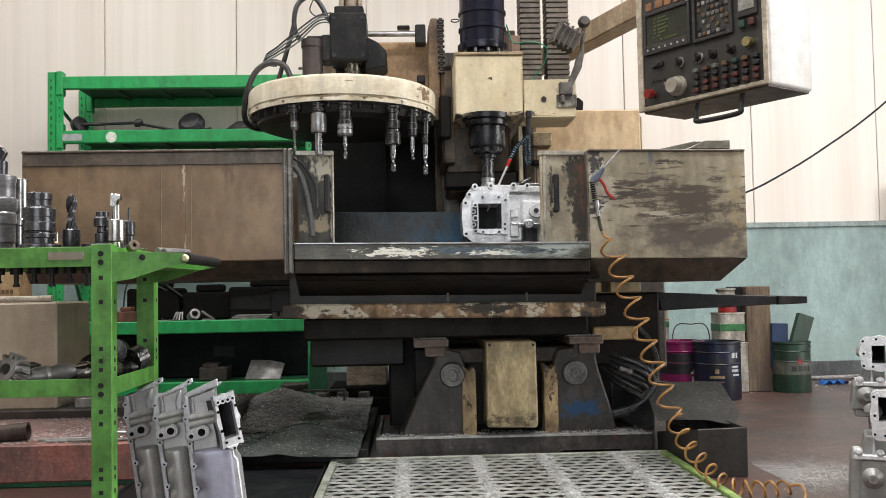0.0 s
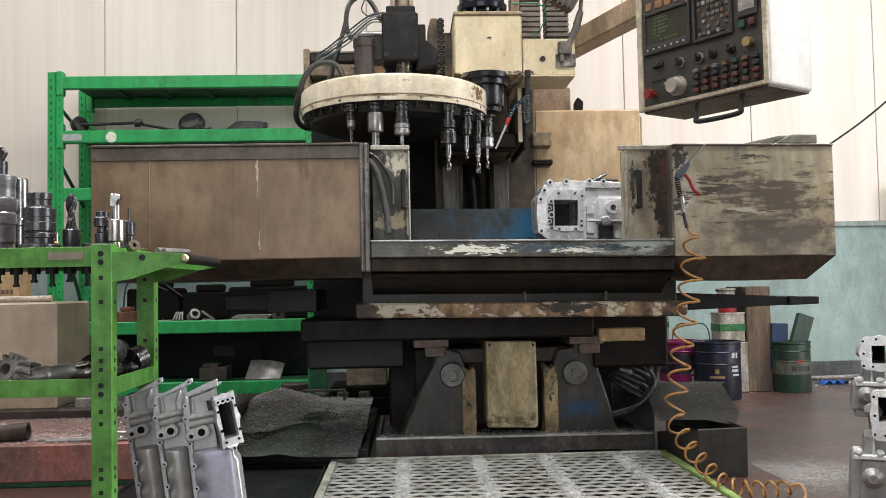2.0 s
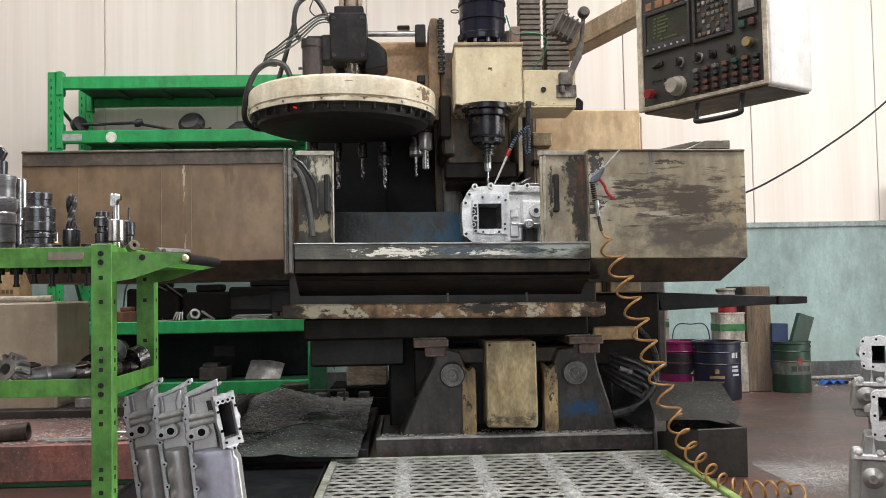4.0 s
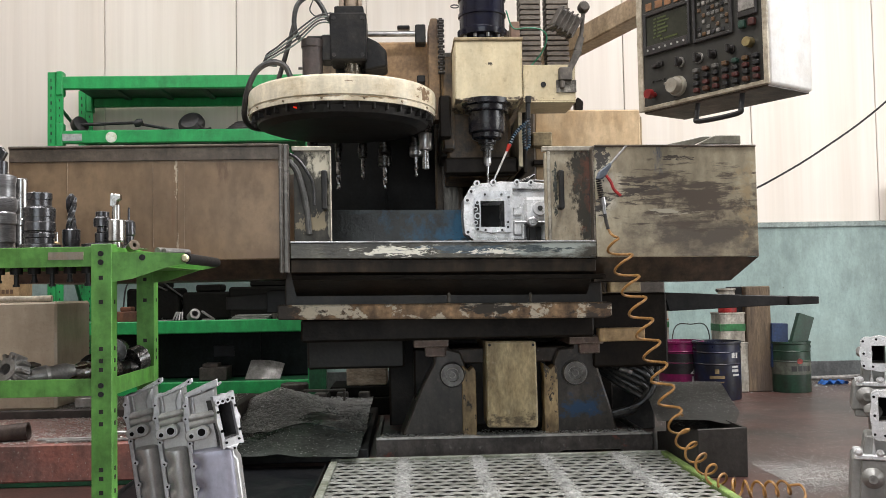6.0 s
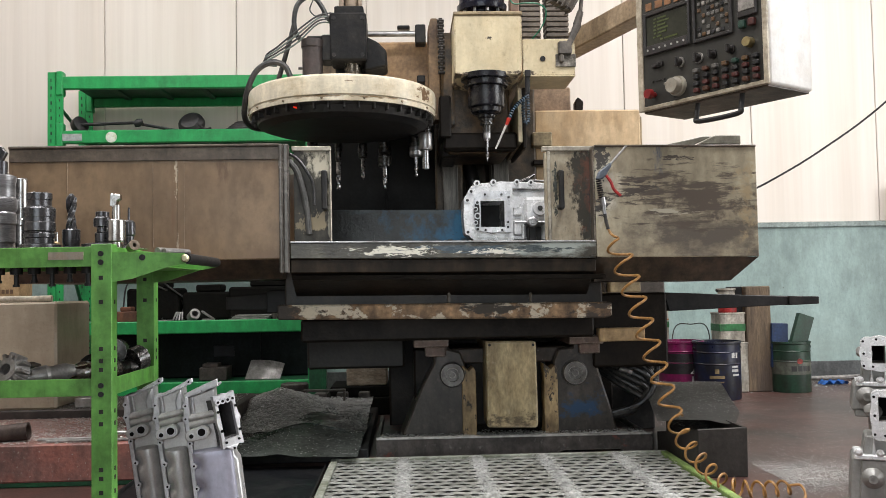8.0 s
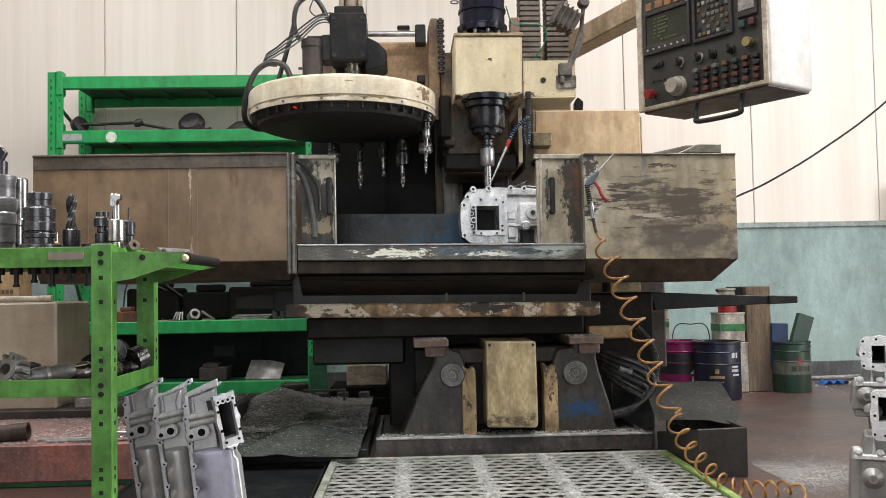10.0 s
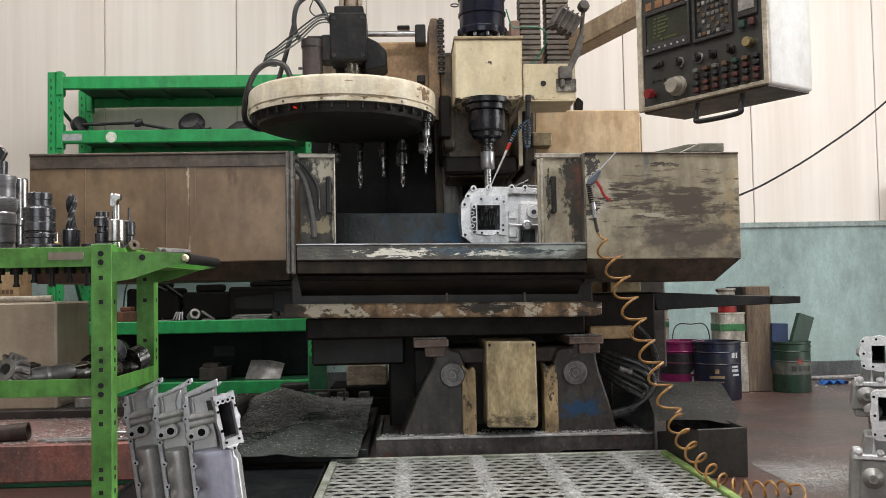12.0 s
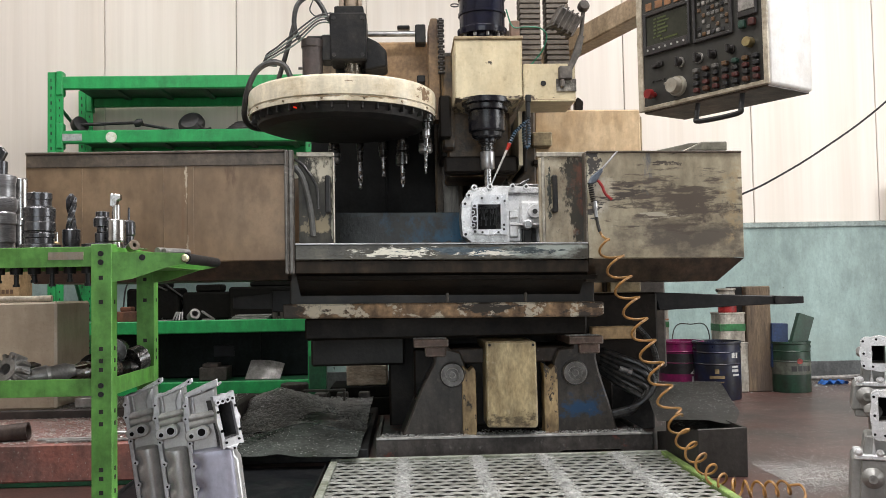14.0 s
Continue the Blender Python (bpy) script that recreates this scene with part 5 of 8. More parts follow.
def helix(bm, p, q, turns, r0, r1, wire, start=0.0, n=18):
    p, q = Vector(p), Vector(q)
    d = (q - p).normalized()
    a = d.cross(Vector((0, 1, 0))).normalized()
    b = d.cross(a)
    pts = []
    for i in range(int(n * turns) + 1):
        t = i / (n * turns)
        w = 2 * math.pi * (start + t * turns)
        r = r0 + (r1 - r0) * t
        pts.append(p.lerp(q, t) + r * (a * math.cos(w) + b * math.sin(w)))
    tube(bm, pts, wire, 7)


COILS = []
for k in range(PIECES):  # thirds of a turn, each a little longer than its share
    lap = 0.03
    f0, f1 = (k - lap) / PIECES, (k + 1 + lap) / PIECES
    p, q = COIL_TOP.lerp(COIL_FOOT, f0), COIL_TOP.lerp(COIL_FOOT, f1)
    bm = B()
    helix(bm, p, q, TURNS * (f1 - f0), 0.043 - 0.007 * f0, 0.043 - 0.007 * f1, 0.0052, 0.25 + TURNS * f0, 30)
    COILS.append((part("coil", bm, ORANGE, coil, smooth=True, origin=(p + q) / 2), (p + q) / 2))
bm = B()
line = smooth_path([COIL_FOOT, (1.0, 3.215, 0.14), (1.03, 3.11, 0.08), (1.055, 2.99, 0.044), (1.11, 2.94, 0.036), (1.19, 2.94, 0.034), (1.27, 2.95, 0.036)], 40)
pts, away = [], Vector((1, 0, 0))
for i, p in enumerate(line):
    d = (line[min(i + 1, len(line) - 1)] - line[max(i - 1, 0)]).normalized()
    away = (away - d * away.dot(d)).normalized()
    w = 2 * math.pi * 11 * i / len(line)
    r = 0.034 - 0.012 * i / len(line)
    pts.append(p + r * (away * math.cos(w) + d.cross(away) * math.sin(w)))
tube(bm, pts, 0.0045, 7)
tube(bm, smooth_path([pts[-1], (1.30, 2.95, 0.04), (1.29, 2.9, 0.012), (1.22, 2.84, 0.01), (1.12, 2.8, 0.01)]), 0.0045, 7)
part("resting_coil", bm, ORANGE, coil, smooth=True)

# ---- control pendant on its boom ----
PM = pose(0.90, 3.308, 1.378, 0, 0, -57.4)
pendant = thing("control_pendant", (0.90, 3.308, 1.378), "worn white control pendant with a dark key panel", "control panel")


def pbox(bm, x0, x1, y0, y1, z0, z1, bev=0.002, seg=1):
    return box(bm, x0, x1, y0, y1, z0, z1, bev, PM, seg)


def pcyl(bm, x, z, y0, y1, r0, r1=None, seg=18):
    return cyl(bm, PM @ Vector((x, y0, z)), PM @ Vector((x, y1, z)), r0, r1, seg)


WHITE = worn("chipped_white_enamel", (0.78, 0.76, 0.72), (0.60, 0.54, 0.47), 0.22, 5, 0.3, runs=0.06, chip=(0.10, 0.07, 0.05), chip_amount=0.0, chip_scale=22, vary=0.04, bump=0.03, specks=0.08)
FACE = worn("dark_grey_face", (0.034, 0.033, 0.027), (0.018, 0.017, 0.015), 0.35, 12, 0.4, vary=0.1, bump=0.03)
KEYDARK = worn("dark_key_plastic", (0.03, 0.026, 0.024), None, 0.3, 40, 0.4)
bm = B()
pbox(bm, -0.015, 0.551, 0.006, 0.25, -0.006, 0.62, 0.012, 3)
part("housing", bm, WHITE, pendant, "white sheet-metal housing", smooth=True)
bm = B()
for a in ((-0.015, 0.010, -0.006, 0.62), (0.533, 0.551, -0.006, 0.62), (0.010, 0.533, -0.006, 0.010)):
    pbox(bm, a[0], a[1], -0.006, 0.008, a[2], a[3], 0.003)
part("front_frame", bm, worn("chipped_frame_enamel", (0.55, 0.49, 0.38), (0.3, 0.24, 0.16), 0.4, 14, 0.4, chip=(0.07, 0.05, 0.035), chip_amount=0.22, chip_scale=34), pendant, "chipped cream front frame")
bm = B()
pbox(bm, 0.0, 0.54, 0.01, 0.24, -0.012, -0.005, 0.001)
part("bottom_plate", bm, worn("greasy_brown_plate", (0.14, 0.10, 0.07), (0.05, 0.04, 0.03), 0.5, 9, 0.5), pendant, "greasy brown bottom plate")
bm = B()
pbox(bm, 0.010, 0.533, 0.002, 0.01, 0.010, 0.615, 0.001)
part("face_plate", bm, FACE, pendant)
bm = B()
for a in ((0.018, 0.033, 0.2, 0.362), (0.228, 0.238, 0.2, 0.362), (0.033, 0.228, 0.2, 0.236), (0.033, 0.228, 0.347, 0.362)):
    pbox(bm, a[0], a[1], -0.010, 0.004, a[2], a[3], 0.003)
bez = part("screen_bezel", bm, KEYDARK, pendant)
bm = B()
pbox(bm, 0.033, 0.228, -0.003, 0.003, 0.236, 0.347, 0.001)
screen = part("screen", bm, worn("dim_screen_glass", (0.035, 0.037, 0.026), (0.03, 0.03, 0.022), 0.3, 5, 0.12, bump=0), pendant, "dim dark screen with faint green lines")
GLOW, nt, bs = nodes_of("screen_text")
bs.inputs["Base Color"].default_value = (0.05, 0.065, 0.012, 1)
bs.inputs["Emission Color"].default_value, bs.inputs["Emission Strength"].default_value = (0.30, 0.36, 0.05, 1), 0.03
bm = B()
for i, (w, x) in enumerate(((0.05, 0.07), (0.065, 0.068), (0.045, 0.07), (0.06, 0.068), (0.05, 0.07), (0.03, 0.066), (0.07, 0.10))):
    z = 0.328 - i * 0.0135
    pbox(bm, x, x + 0.012, -0.0045, -0.003, z, z + 0.006, 0)
    pbox(bm, x + 0.018, x + w + 0.01, -0.0045, -0.003, z, z + 0.006, 0)
part("text_line", bm, GLOW, screen, "faint green text lines")
for k in range(7):
    bm = B()
    pcyl(bm, 0.045 + k * 0.028, 0.218, -0.013, -0.009, 0.004, seg=10)
    part("soft_key", bm, ALU, bez)
bm = B()
for k, w in enumerate((0.028, 0.034, 0.03, 0.03)):  # the maker's mark as plain bars
    pbox(bm, 0.03 + k * 0.045, 0.03 + k * 0.045 + w, -0.001, 0.003, 0.372, 0.40, 0.0)
part("maker_mark", bm, worn("faded_orange_print", (0.32, 0.15, 0.06), None, 0.3, 30, 0.5), pendant)
bm = B()
for a in ((0.25, 0.262, 0.195, 0.40), (0.405, 0.418, 0.195, 0.40), (0.262, 0.405, 0.195, 0.208)):
    pbox(bm, a[0], a[1], -0.010, 0.004, a[2], a[3], 0.003)
pad = part("keypad_frame", bm, KEYDARK, pendant)
BUTTON_MATS = [worn("key_" + n, c, None, 0.3, 40, 0.4, bump=0) for n, c in (("grey", (0.15, 0.14, 0.125)), ("brown", (0.13, 0.07, 0.03)), ("black", (0.022, 0.02, 0.02)), ("pale", (0.30, 0.28, 0.25)), ("red", (0.085, 0.02, 0.016)), ("green", (0.02, 0.06, 0.04)), ("rust", (0.11, 0.04, 0.02)))]
rnd = random.Random(4)
for i in range(7):
    for j in range(8):
        if rnd.random() < 0.22:
            continue
        bm = B()
        x, z = 0.27 + i * 0.0195, 0.214 + j * 0.022
        pbox(bm, x, x + 0.013, -0.004, 0.003, z, z + 0.014, 0.002)
        part("key", bm, BUTTON_MATS[rnd.choice((0, 0, 1, 2, 2, 3))], pad)
for i in range(7):
    for j in range(4):
        bm = B()
        x, z = 0.25 + i * 0.041, 0.018 + j * 0.0235
        pbox(bm, x, x + 0.022, -0.016, 0.003, z, z + 0.016, 0.003)
        part("push_button", bm, BUTTON_MATS[rnd.choice((2, 2, 4, 6, 2, 1)) if j < 3 else (0, 6, 0, 1, 5, 1, 2)[i]], pendant)
for x, z, r, mat in ((0.186, 0.145, 0.014, BUTTON_MATS[3]), (0.27, 0.142, 0.014, BUTTON_MATS[3]), (0.331, 0.141, 0.012, KEYDARK), (0.406, 0.142, 0.012, KEYDARK)):
    bm = B()
    pcyl(bm, x, z, -0.004, 0.003, r * 1.35)
    k = part("scale_ring", bm, mat, pendant, smooth=True)
    bm = B()
    pcyl(bm, x, z, -0.022, -0.004, r * 0.7, r)
    pbox(bm, x - 0.004, x + 0.004, -0.03, -0.006, z - r * 1.2, z + r * 1.2, 0.002)
    part("rotary_knob", bm, KEYDARK, pendant, smooth=True)
bm = B()
pcyl(bm, 0.482, 0.147, -0.024, 0.003, 0.016, 0.018, 22)
part("brass_switch", bm, worn("worn_brass", (0.45, 0.36, 0.18), None, 0.3, 30, 0.35, metal=0.8), pendant, smooth=True)
bm = B()
pcyl(bm, 0.060, 0.05, -0.03, 0.003, 0.010)
pcyl(bm, 0.060, 0.05, -0.04, -0.022, 0.017, 0.019, 22)
part("stop_button", bm, worn("red_mushroom", (0.26, 0.015, 0.015), None, 0.2, 30, 0.35, bump=0), pendant, "red mushroom stop button", smooth=True)
bm = B()
pcyl(bm, 0.173, 0.06, -0.012, 0.003, 0.036, 0.038, 30)
pcyl(bm, 0.173, 0.06, -0.04, -0.012, 0.026, 0.03, 30)
pbox(bm, 0.13, 0.165, -0.03, -0.022, 0.068, 0.078, 0.003)
part("hand_wheel", bm, worn("grubby_grey_dial", (0.42, 0.39, 0.32), (0.2, 0.17, 0.13), 0.4, 30, 0.4), pendant, "grubby pale feed dial", smooth=True)
bm = B()
pbox(bm, 0.06, 0.108, -0.012, 0.003, 0.148, 0.168, 0.003)
pbox(bm, 0.085, 0.1, -0.022, -0.01, 0.151, 0.163, 0.002)
part("toggle_switch", bm, KEYDARK, pendant)
for k in range(5):
    bm = B()
    pcyl(bm, 0.055 + k * 0.0135, 0.1, -0.003, 0.003, 0.004, seg=10)
    part("indicator", bm, KEYDARK, pendant)
for x, mat in ((0.458, BUTTON_MATS[5]), (0.496, BUTTON_MATS[4])):
    bm = B()
    pbox(bm, x - 0.012, x + 0.012, -0.015, 0.003, 0.2, 0.226, 0.003)
    part("push_button", bm, mat, pendant)
bm = B()
pbox(bm, 0.438, 0.516, -0.008, 0.003, 0.236, 0.33, 0.004)
meter = part("load_meter", bm, KEYDARK, pendant)
bm = B()
pbox(bm, 0.446, 0.508, -0.010, -0.007, 0.258, 0.30, 0.001)
part("meter_dial", bm, BUTTON_MATS[3], meter, "pale meter dial")
bm = B()
tube(bm, [PM @ Vector(p) for p in smooth_path([(0.236, 0.03, -0.006), (0.236, 0.02, -0.06), (0.25, 0.015, -0.08), (0.41, 0.015, -0.08), (0.424, 0.02, -0.06), (0.424, 0.03, -0.006)])], 0.009, 10)
part("grab_handle", bm, BLACK, pendant, "black bow handle below the pendant", smooth=True)
bm = B()
BO = Matrix.Translation((0.83, 4.2, 1.885)) @ Vector((0.32, -0.70, 0.045)).to_track_quat("X", "Z").to_matrix().to_4x4()
box(bm, -0.55, 0.80, -0.05, 0.05, -0.048, 0.048, 0.006, BO)
part("boom", bm, worn("brown_cream_boom", (0.40, 0.30, 0.2), (0.28, 0.2, 0.12), 0.4, 5, 0.4), pendant, "brownish cream support boom")

# ---- green storage rack ----
RY, RZ = 5.862, 6.41
rack = thing("storage_rack", (-1.46, 6.1, 0), "bright green steel storage rack against the wall", "rack")
HOLE = worn("dark_slot", (0.012, 0.05, 0.02), None, 0.2, 30, 0.6, bump=0)
for x, s in ((-2.335, 1), (-0.66, -1)):
    for y in (RY, RZ):
        bm = B()
        box(bm, x, x + 0.05, y - 0.002, y + 0.004, 0, 2.185, 0.001)
        box(bm, x + 0.046, x + 0.05, y + 0.004, y + 0.05, 0, 2.185, 0.001)
        box(bm, x, x + 0.004, y + 0.004, y + 0.05, 0, 2.185, 0.001)
        post = part("post", bm, GREEN_RACK, rack, "slotted green upright")
        if s > 0:
            for z0, z1 in ((2.03, 2.19), (1.68, 1.85)):
                bm = B()
                box(bm, x + 0.056, x + 0.10, y - 0.012, y + 0.05, z0, z1, 0.006)
                part("beam_connector", bm, GREEN_RACK, post)
            bm = B()
            box(bm, x + 0.0505, x + 0.058, y, y + 0.05, 0, 2.185, 0.001)
            box(bm, x + 0.058, x + 0.102, y - 0.002, y + 0.004, 0, 2.17, 0.001)
            part("post_angle", bm, GREEN_RACK, post)
        bm = B()
        for k in range(42):
            z = 0.07 + k * 0.05
            w = 0.006 if k % 2 else 0.009
            box(bm, x + 0.02, x + 0.02 + w, y - 0.004, y - 0.001, z, z + 0.022, 0)
            box(bm, x + (0.075 if s > 0 else 0.034), x + (0.081 if s > 0 else 0.040), y - 0.0045, y - 0.001, z + 0.02, z + 0.034, 0)
        tagged(part("slots", bm, HOLE, post), kind="stuff")
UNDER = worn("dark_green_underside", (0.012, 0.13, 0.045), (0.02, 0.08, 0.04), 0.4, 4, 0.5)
for z in (2.07, 1.712, 1.335, 0.458, 0.06):
    bm = B()
    box(bm, -2.235, -0.655, RY - 0.01, RY + 0.03, z, z + 0.085, 0.006)
    shelf = part("shelf_beam", bm, GREEN_RACK, rack)
    bm = B()
    box(bm, -2.235, -0.655, RZ + 0.01, RZ + 0.05, z, z + 0.085, 0.006)
    part("shelf_beam", bm, GREEN_RACK, rack)
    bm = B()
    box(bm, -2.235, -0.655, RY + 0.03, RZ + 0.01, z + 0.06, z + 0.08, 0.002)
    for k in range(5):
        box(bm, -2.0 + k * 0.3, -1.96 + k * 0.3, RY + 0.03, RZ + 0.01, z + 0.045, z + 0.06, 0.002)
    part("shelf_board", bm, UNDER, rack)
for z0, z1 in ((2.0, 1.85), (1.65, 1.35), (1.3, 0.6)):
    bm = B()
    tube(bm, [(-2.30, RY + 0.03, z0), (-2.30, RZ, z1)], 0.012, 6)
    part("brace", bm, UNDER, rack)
bm = B()
cyl(bm, (-1.921, RY - 0.014, 1.75), (-1.921, RY - 0.009, 1.75), 0.036, seg=32)
part("round_sticker", bm, worn("white_sticker", (0.72, 0.75, 0.66), (0.5, 0.6, 0.35), 0.3, 20, 0.5, bump=0), rack, "round white sticker")
bm = B()
box(bm, -2.235, -2.11, RY - 0.014, RY - 0.009, 1.73, 1.775, 0)
part("label_plate", bm, worn("grey_label", (0.42, 0.46, 0.44), (0.3, 0.32, 0.32), 0.4, 40, 0.5, bump=0), rack, "small grey label plate")
# magnetic lamp and a coil of cable on the second shelf
mlamp = thing("magnifier_lamp", (-1.6, 5.95, 1.79), "black jointed lamp with a round shade lying on the rack", "lamp")
bm = B()
lathe(bm, [(0, -0.03), (0.05, -0.03), (0.056, -0.015), (0.056, 0.02), (0.03, 0.03), (0, 0.03)], (0, 0, 0), 24, pose(-2.16, 5.95, 1.85, 0, 70, -35))
part("lamp_base", bm, BLACK, mlamp, smooth=True)
bm = B()
tube(bm, [(-2.15, 5.93, 1.848), (-1.80, 5.93, 1.858)], 0.011, 8)
tube(bm, [(-1.80, 5.93, 1.858), (-1.50, 5.93, 1.80)], 0.010, 8)
lathe(bm, [(0, -0.03), (0.02, -0.03), (0.028, 0), (0.02, 0.03), (0, 0.03)], (0, 0, 0), 14, pose(-1.765, 5.92, 1.855, 0, 70, 12))
part("arm", bm, BLACK, mlamp, smooth=True)
bm = B()
lathe(bm, [(0, 0.0), (0.06, 0.004), (0.085, -0.02), (0.09, -0.05), (0.086, -0.05), (0.08, -0.022), (0.055, -0.004), (0, -0.008)], (0, 0, 0), 32, pose(-1.435, 5.94, 1.87, 62, 0, -8))
part("shade", bm, BLACK, mlamp, smooth=True)
bm = B()
tube(bm, smooth_path([(-1.38, 5.93, 1.84), (-1.33, 5.93, 1.81), (-1.29, 5.93, 1.815)]), 0.010, 8)
part("hinge", bm, BLACK, mlamp)
cab = thing("cable_bundle", (-1.1, 6.0, 1.79), "coiled black cable lying on the rack", "cable")
for k in range(5):
    bm = B()
    r = 0.14 - 0.008 * k
    tube(bm, [(-1.08 + 0.01 * k + r * math.cos(a * 0.2618), 6.0 + 0.7 * r * math.sin(a * 0.2618), 1.802 + 0.013 * k) for a in range(25)], 0.008, 7)
    part("loop", bm, HOSE, cab, smooth=True)

# ---- clutter on the rack's lower shelves ----
SCRAP = worn("dull_scrap_iron", (0.10, 0.085, 0.075), (0.04, 0.035, 0.03), 0.45, 16, 0.5, metal=0.4)
BRIGHT_SCRAP = worn("grey_scrap_steel", (0.40, 0.385, 0.37), (0.18, 0.17, 0.155), 0.4, 16, 0.36, metal=0.5)


def lump(name, label, cat, base, build, mat):
    ob = thing(name, base, label, cat)
    bm = B()
    build(bm)
    part("body", bm, mat, ob, smooth=True)
    return ob


SH = 0.538
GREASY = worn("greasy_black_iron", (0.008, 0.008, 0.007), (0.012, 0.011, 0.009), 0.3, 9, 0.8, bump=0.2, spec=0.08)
lump("pipe_fitting", "grey steel ring fitting on the green shelf", "fitting", (-1.42, 5.95, SH), lambda bm: lathe(bm, [(0.02, -0.04), (0.035, -0.04), (0.035, 0.04), (0.02, 0.04), (0.02, -0.04)], (0, 0, 0), 20, pose(-1.42, 5.95, SH + 0.035, 70, 0, 30)), BRIGHT_SCRAP)
lump("plate_stack", "flat iron plates stacked on the green shelf", "plates", (-1.05, 6.0, SH), lambda bm: [box(bm, -1.18 + 0.02 * k, -0.93 + 0.015 * k, 5.9, 6.15, SH + 0.012 * k, SH + 0.012 * k + 0.01, 0.002) for k in range(3)], BRIGHT_SCRAP)
lump("bracket", "small bent steel bracket on the green shelf", "bracket", (-1.33, 5.95, SH), lambda bm: [box(bm, -1.36, -1.29, 5.93, 5.98, SH, SH + 0.012, 0.002), box(bm, -0.05, 0.05, -0.02, 0.02, -0.005, 0.005, 0.001, pose(-1.325, 5.95, SH + 0.035, 0, 35, 0))], BRIGHT_SCRAP)
lump("bolt_bundle", "loose bright bolts on the green shelf", "bolts", (-1.53, 5.95, SH), lambda bm: [cyl(bm, (-1.55 + 0.02 * k, 5.93, SH + 0.006), (-1.53 + 0.012 * k, 5.95, SH + 0.06), 0.006, seg=8) for k in range(4)], STEEL)
lump("small_vise", "small dark clamp on the green shelf", "clamp", (-0.86, 5.95, SH), lambda bm: [box(bm, -0.9, -0.87, 5.93, 5.98, SH, SH + 0.06, 0.003), box(bm, -0.85, -0.82, 5.93, 5.98, SH, SH + 0.05, 0.003), box(bm, -0.9, -0.82, 5.94, 5.97, SH, SH + 0.02, 0.003)], SCRAP)
lump("rust_block", "rusty brown iron block on the green shelf", "iron block", (-1.86, 6.0, SH), lambda bm: [box(bm, -1.93, -1.79, 5.92, 6.1, SH, SH + 0.07, 0.006), box(bm, -1.9, -1.83, 5.95, 6.05, SH + 0.07, SH + 0.10, 0.006)], worn("rust_iron", (0.16, 0.06, 0.03), (0.06, 0.03, 0.02), 0.4, 14, 0.7))
lump("flat_bars", "thin flat bars on the green shelf", "bars", (-1.7, 5.95, SH), lambda bm: [box(bm, -1.78, -1.58, 5.91 + 0.05 * k, 5.94 + 0.05 * k, SH, SH + 0.008, 0.001) for k in range(3)], BRIGHT_SCRAP)
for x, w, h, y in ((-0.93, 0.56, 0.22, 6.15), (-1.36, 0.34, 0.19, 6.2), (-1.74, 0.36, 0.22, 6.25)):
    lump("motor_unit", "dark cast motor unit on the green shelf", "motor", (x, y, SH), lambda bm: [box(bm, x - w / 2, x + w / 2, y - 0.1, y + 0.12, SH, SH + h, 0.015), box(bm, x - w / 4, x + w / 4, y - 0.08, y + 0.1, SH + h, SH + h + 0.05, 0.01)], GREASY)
case = thing("dark_case", (-1.2, 6.3, 0.14), "large dark green-black case standing under the green shelf", "case")
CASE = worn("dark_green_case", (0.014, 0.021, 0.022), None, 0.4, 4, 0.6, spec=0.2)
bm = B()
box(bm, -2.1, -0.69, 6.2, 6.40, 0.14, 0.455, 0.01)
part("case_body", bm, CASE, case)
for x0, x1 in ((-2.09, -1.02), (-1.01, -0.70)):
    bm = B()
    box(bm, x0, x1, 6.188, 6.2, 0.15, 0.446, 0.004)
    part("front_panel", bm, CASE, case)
bm = B()
box(bm, -1.34, -1.20, 6.178, 6.19, 0.28, 0.36, 0.004)
part("hatch", bm, worn("blue_black_hatch", (0.006, 0.008, 0.016), None, 0.3, 9, 0.5), case, "small blue-black hatch")
lump("sheet_offcut", "bent grey sheet offcut leaning in the rack", "sheet metal", (-1.0, 6.0, 0.14), lambda bm: [sheet(bm, lambda u, v: (-1.09 + 0.22 * u + 0.03 * v, 5.96 + 0.05 * math.sin(u * 2.5) + 0.08 * v, 0.145 + 0.12 * v - 0.03 * u * u), 10, 4)], BRIGHT_SCRAP)
lump("iron_step", "dark iron block with a worn top", "iron block", (-1.28, 5.98, 0.14), lambda bm: [box(bm, -1.38, -1.2, 5.92, 6.1, 0.145, 0.23, 0.005), box(bm, -1.36, -1.26, 5.93, 6.05, 0.23, 0.255, 0.004)], SCRAP)
lump("cable_tangle", "tangled black cables hanging in the rack", "cables", (-1.95, 6.2, 0.6), lambda bm: [tube(bm, smooth_path([(-2.15 + 0.1 * k, 6.15, 0.545), (-2.1 + 0.11 * k, 6.1, 0.75 + 0.03 * k), (-1.9 + 0.12 * k, 6.15, 0.85 - 0.05 * k), (-1.75 + 0.1 * k, 6.2, 0.65), (-1.8 + 0.12 * k, 6.15, 0.548)]), 0.006, 6) for k in range(4)], HOSE)

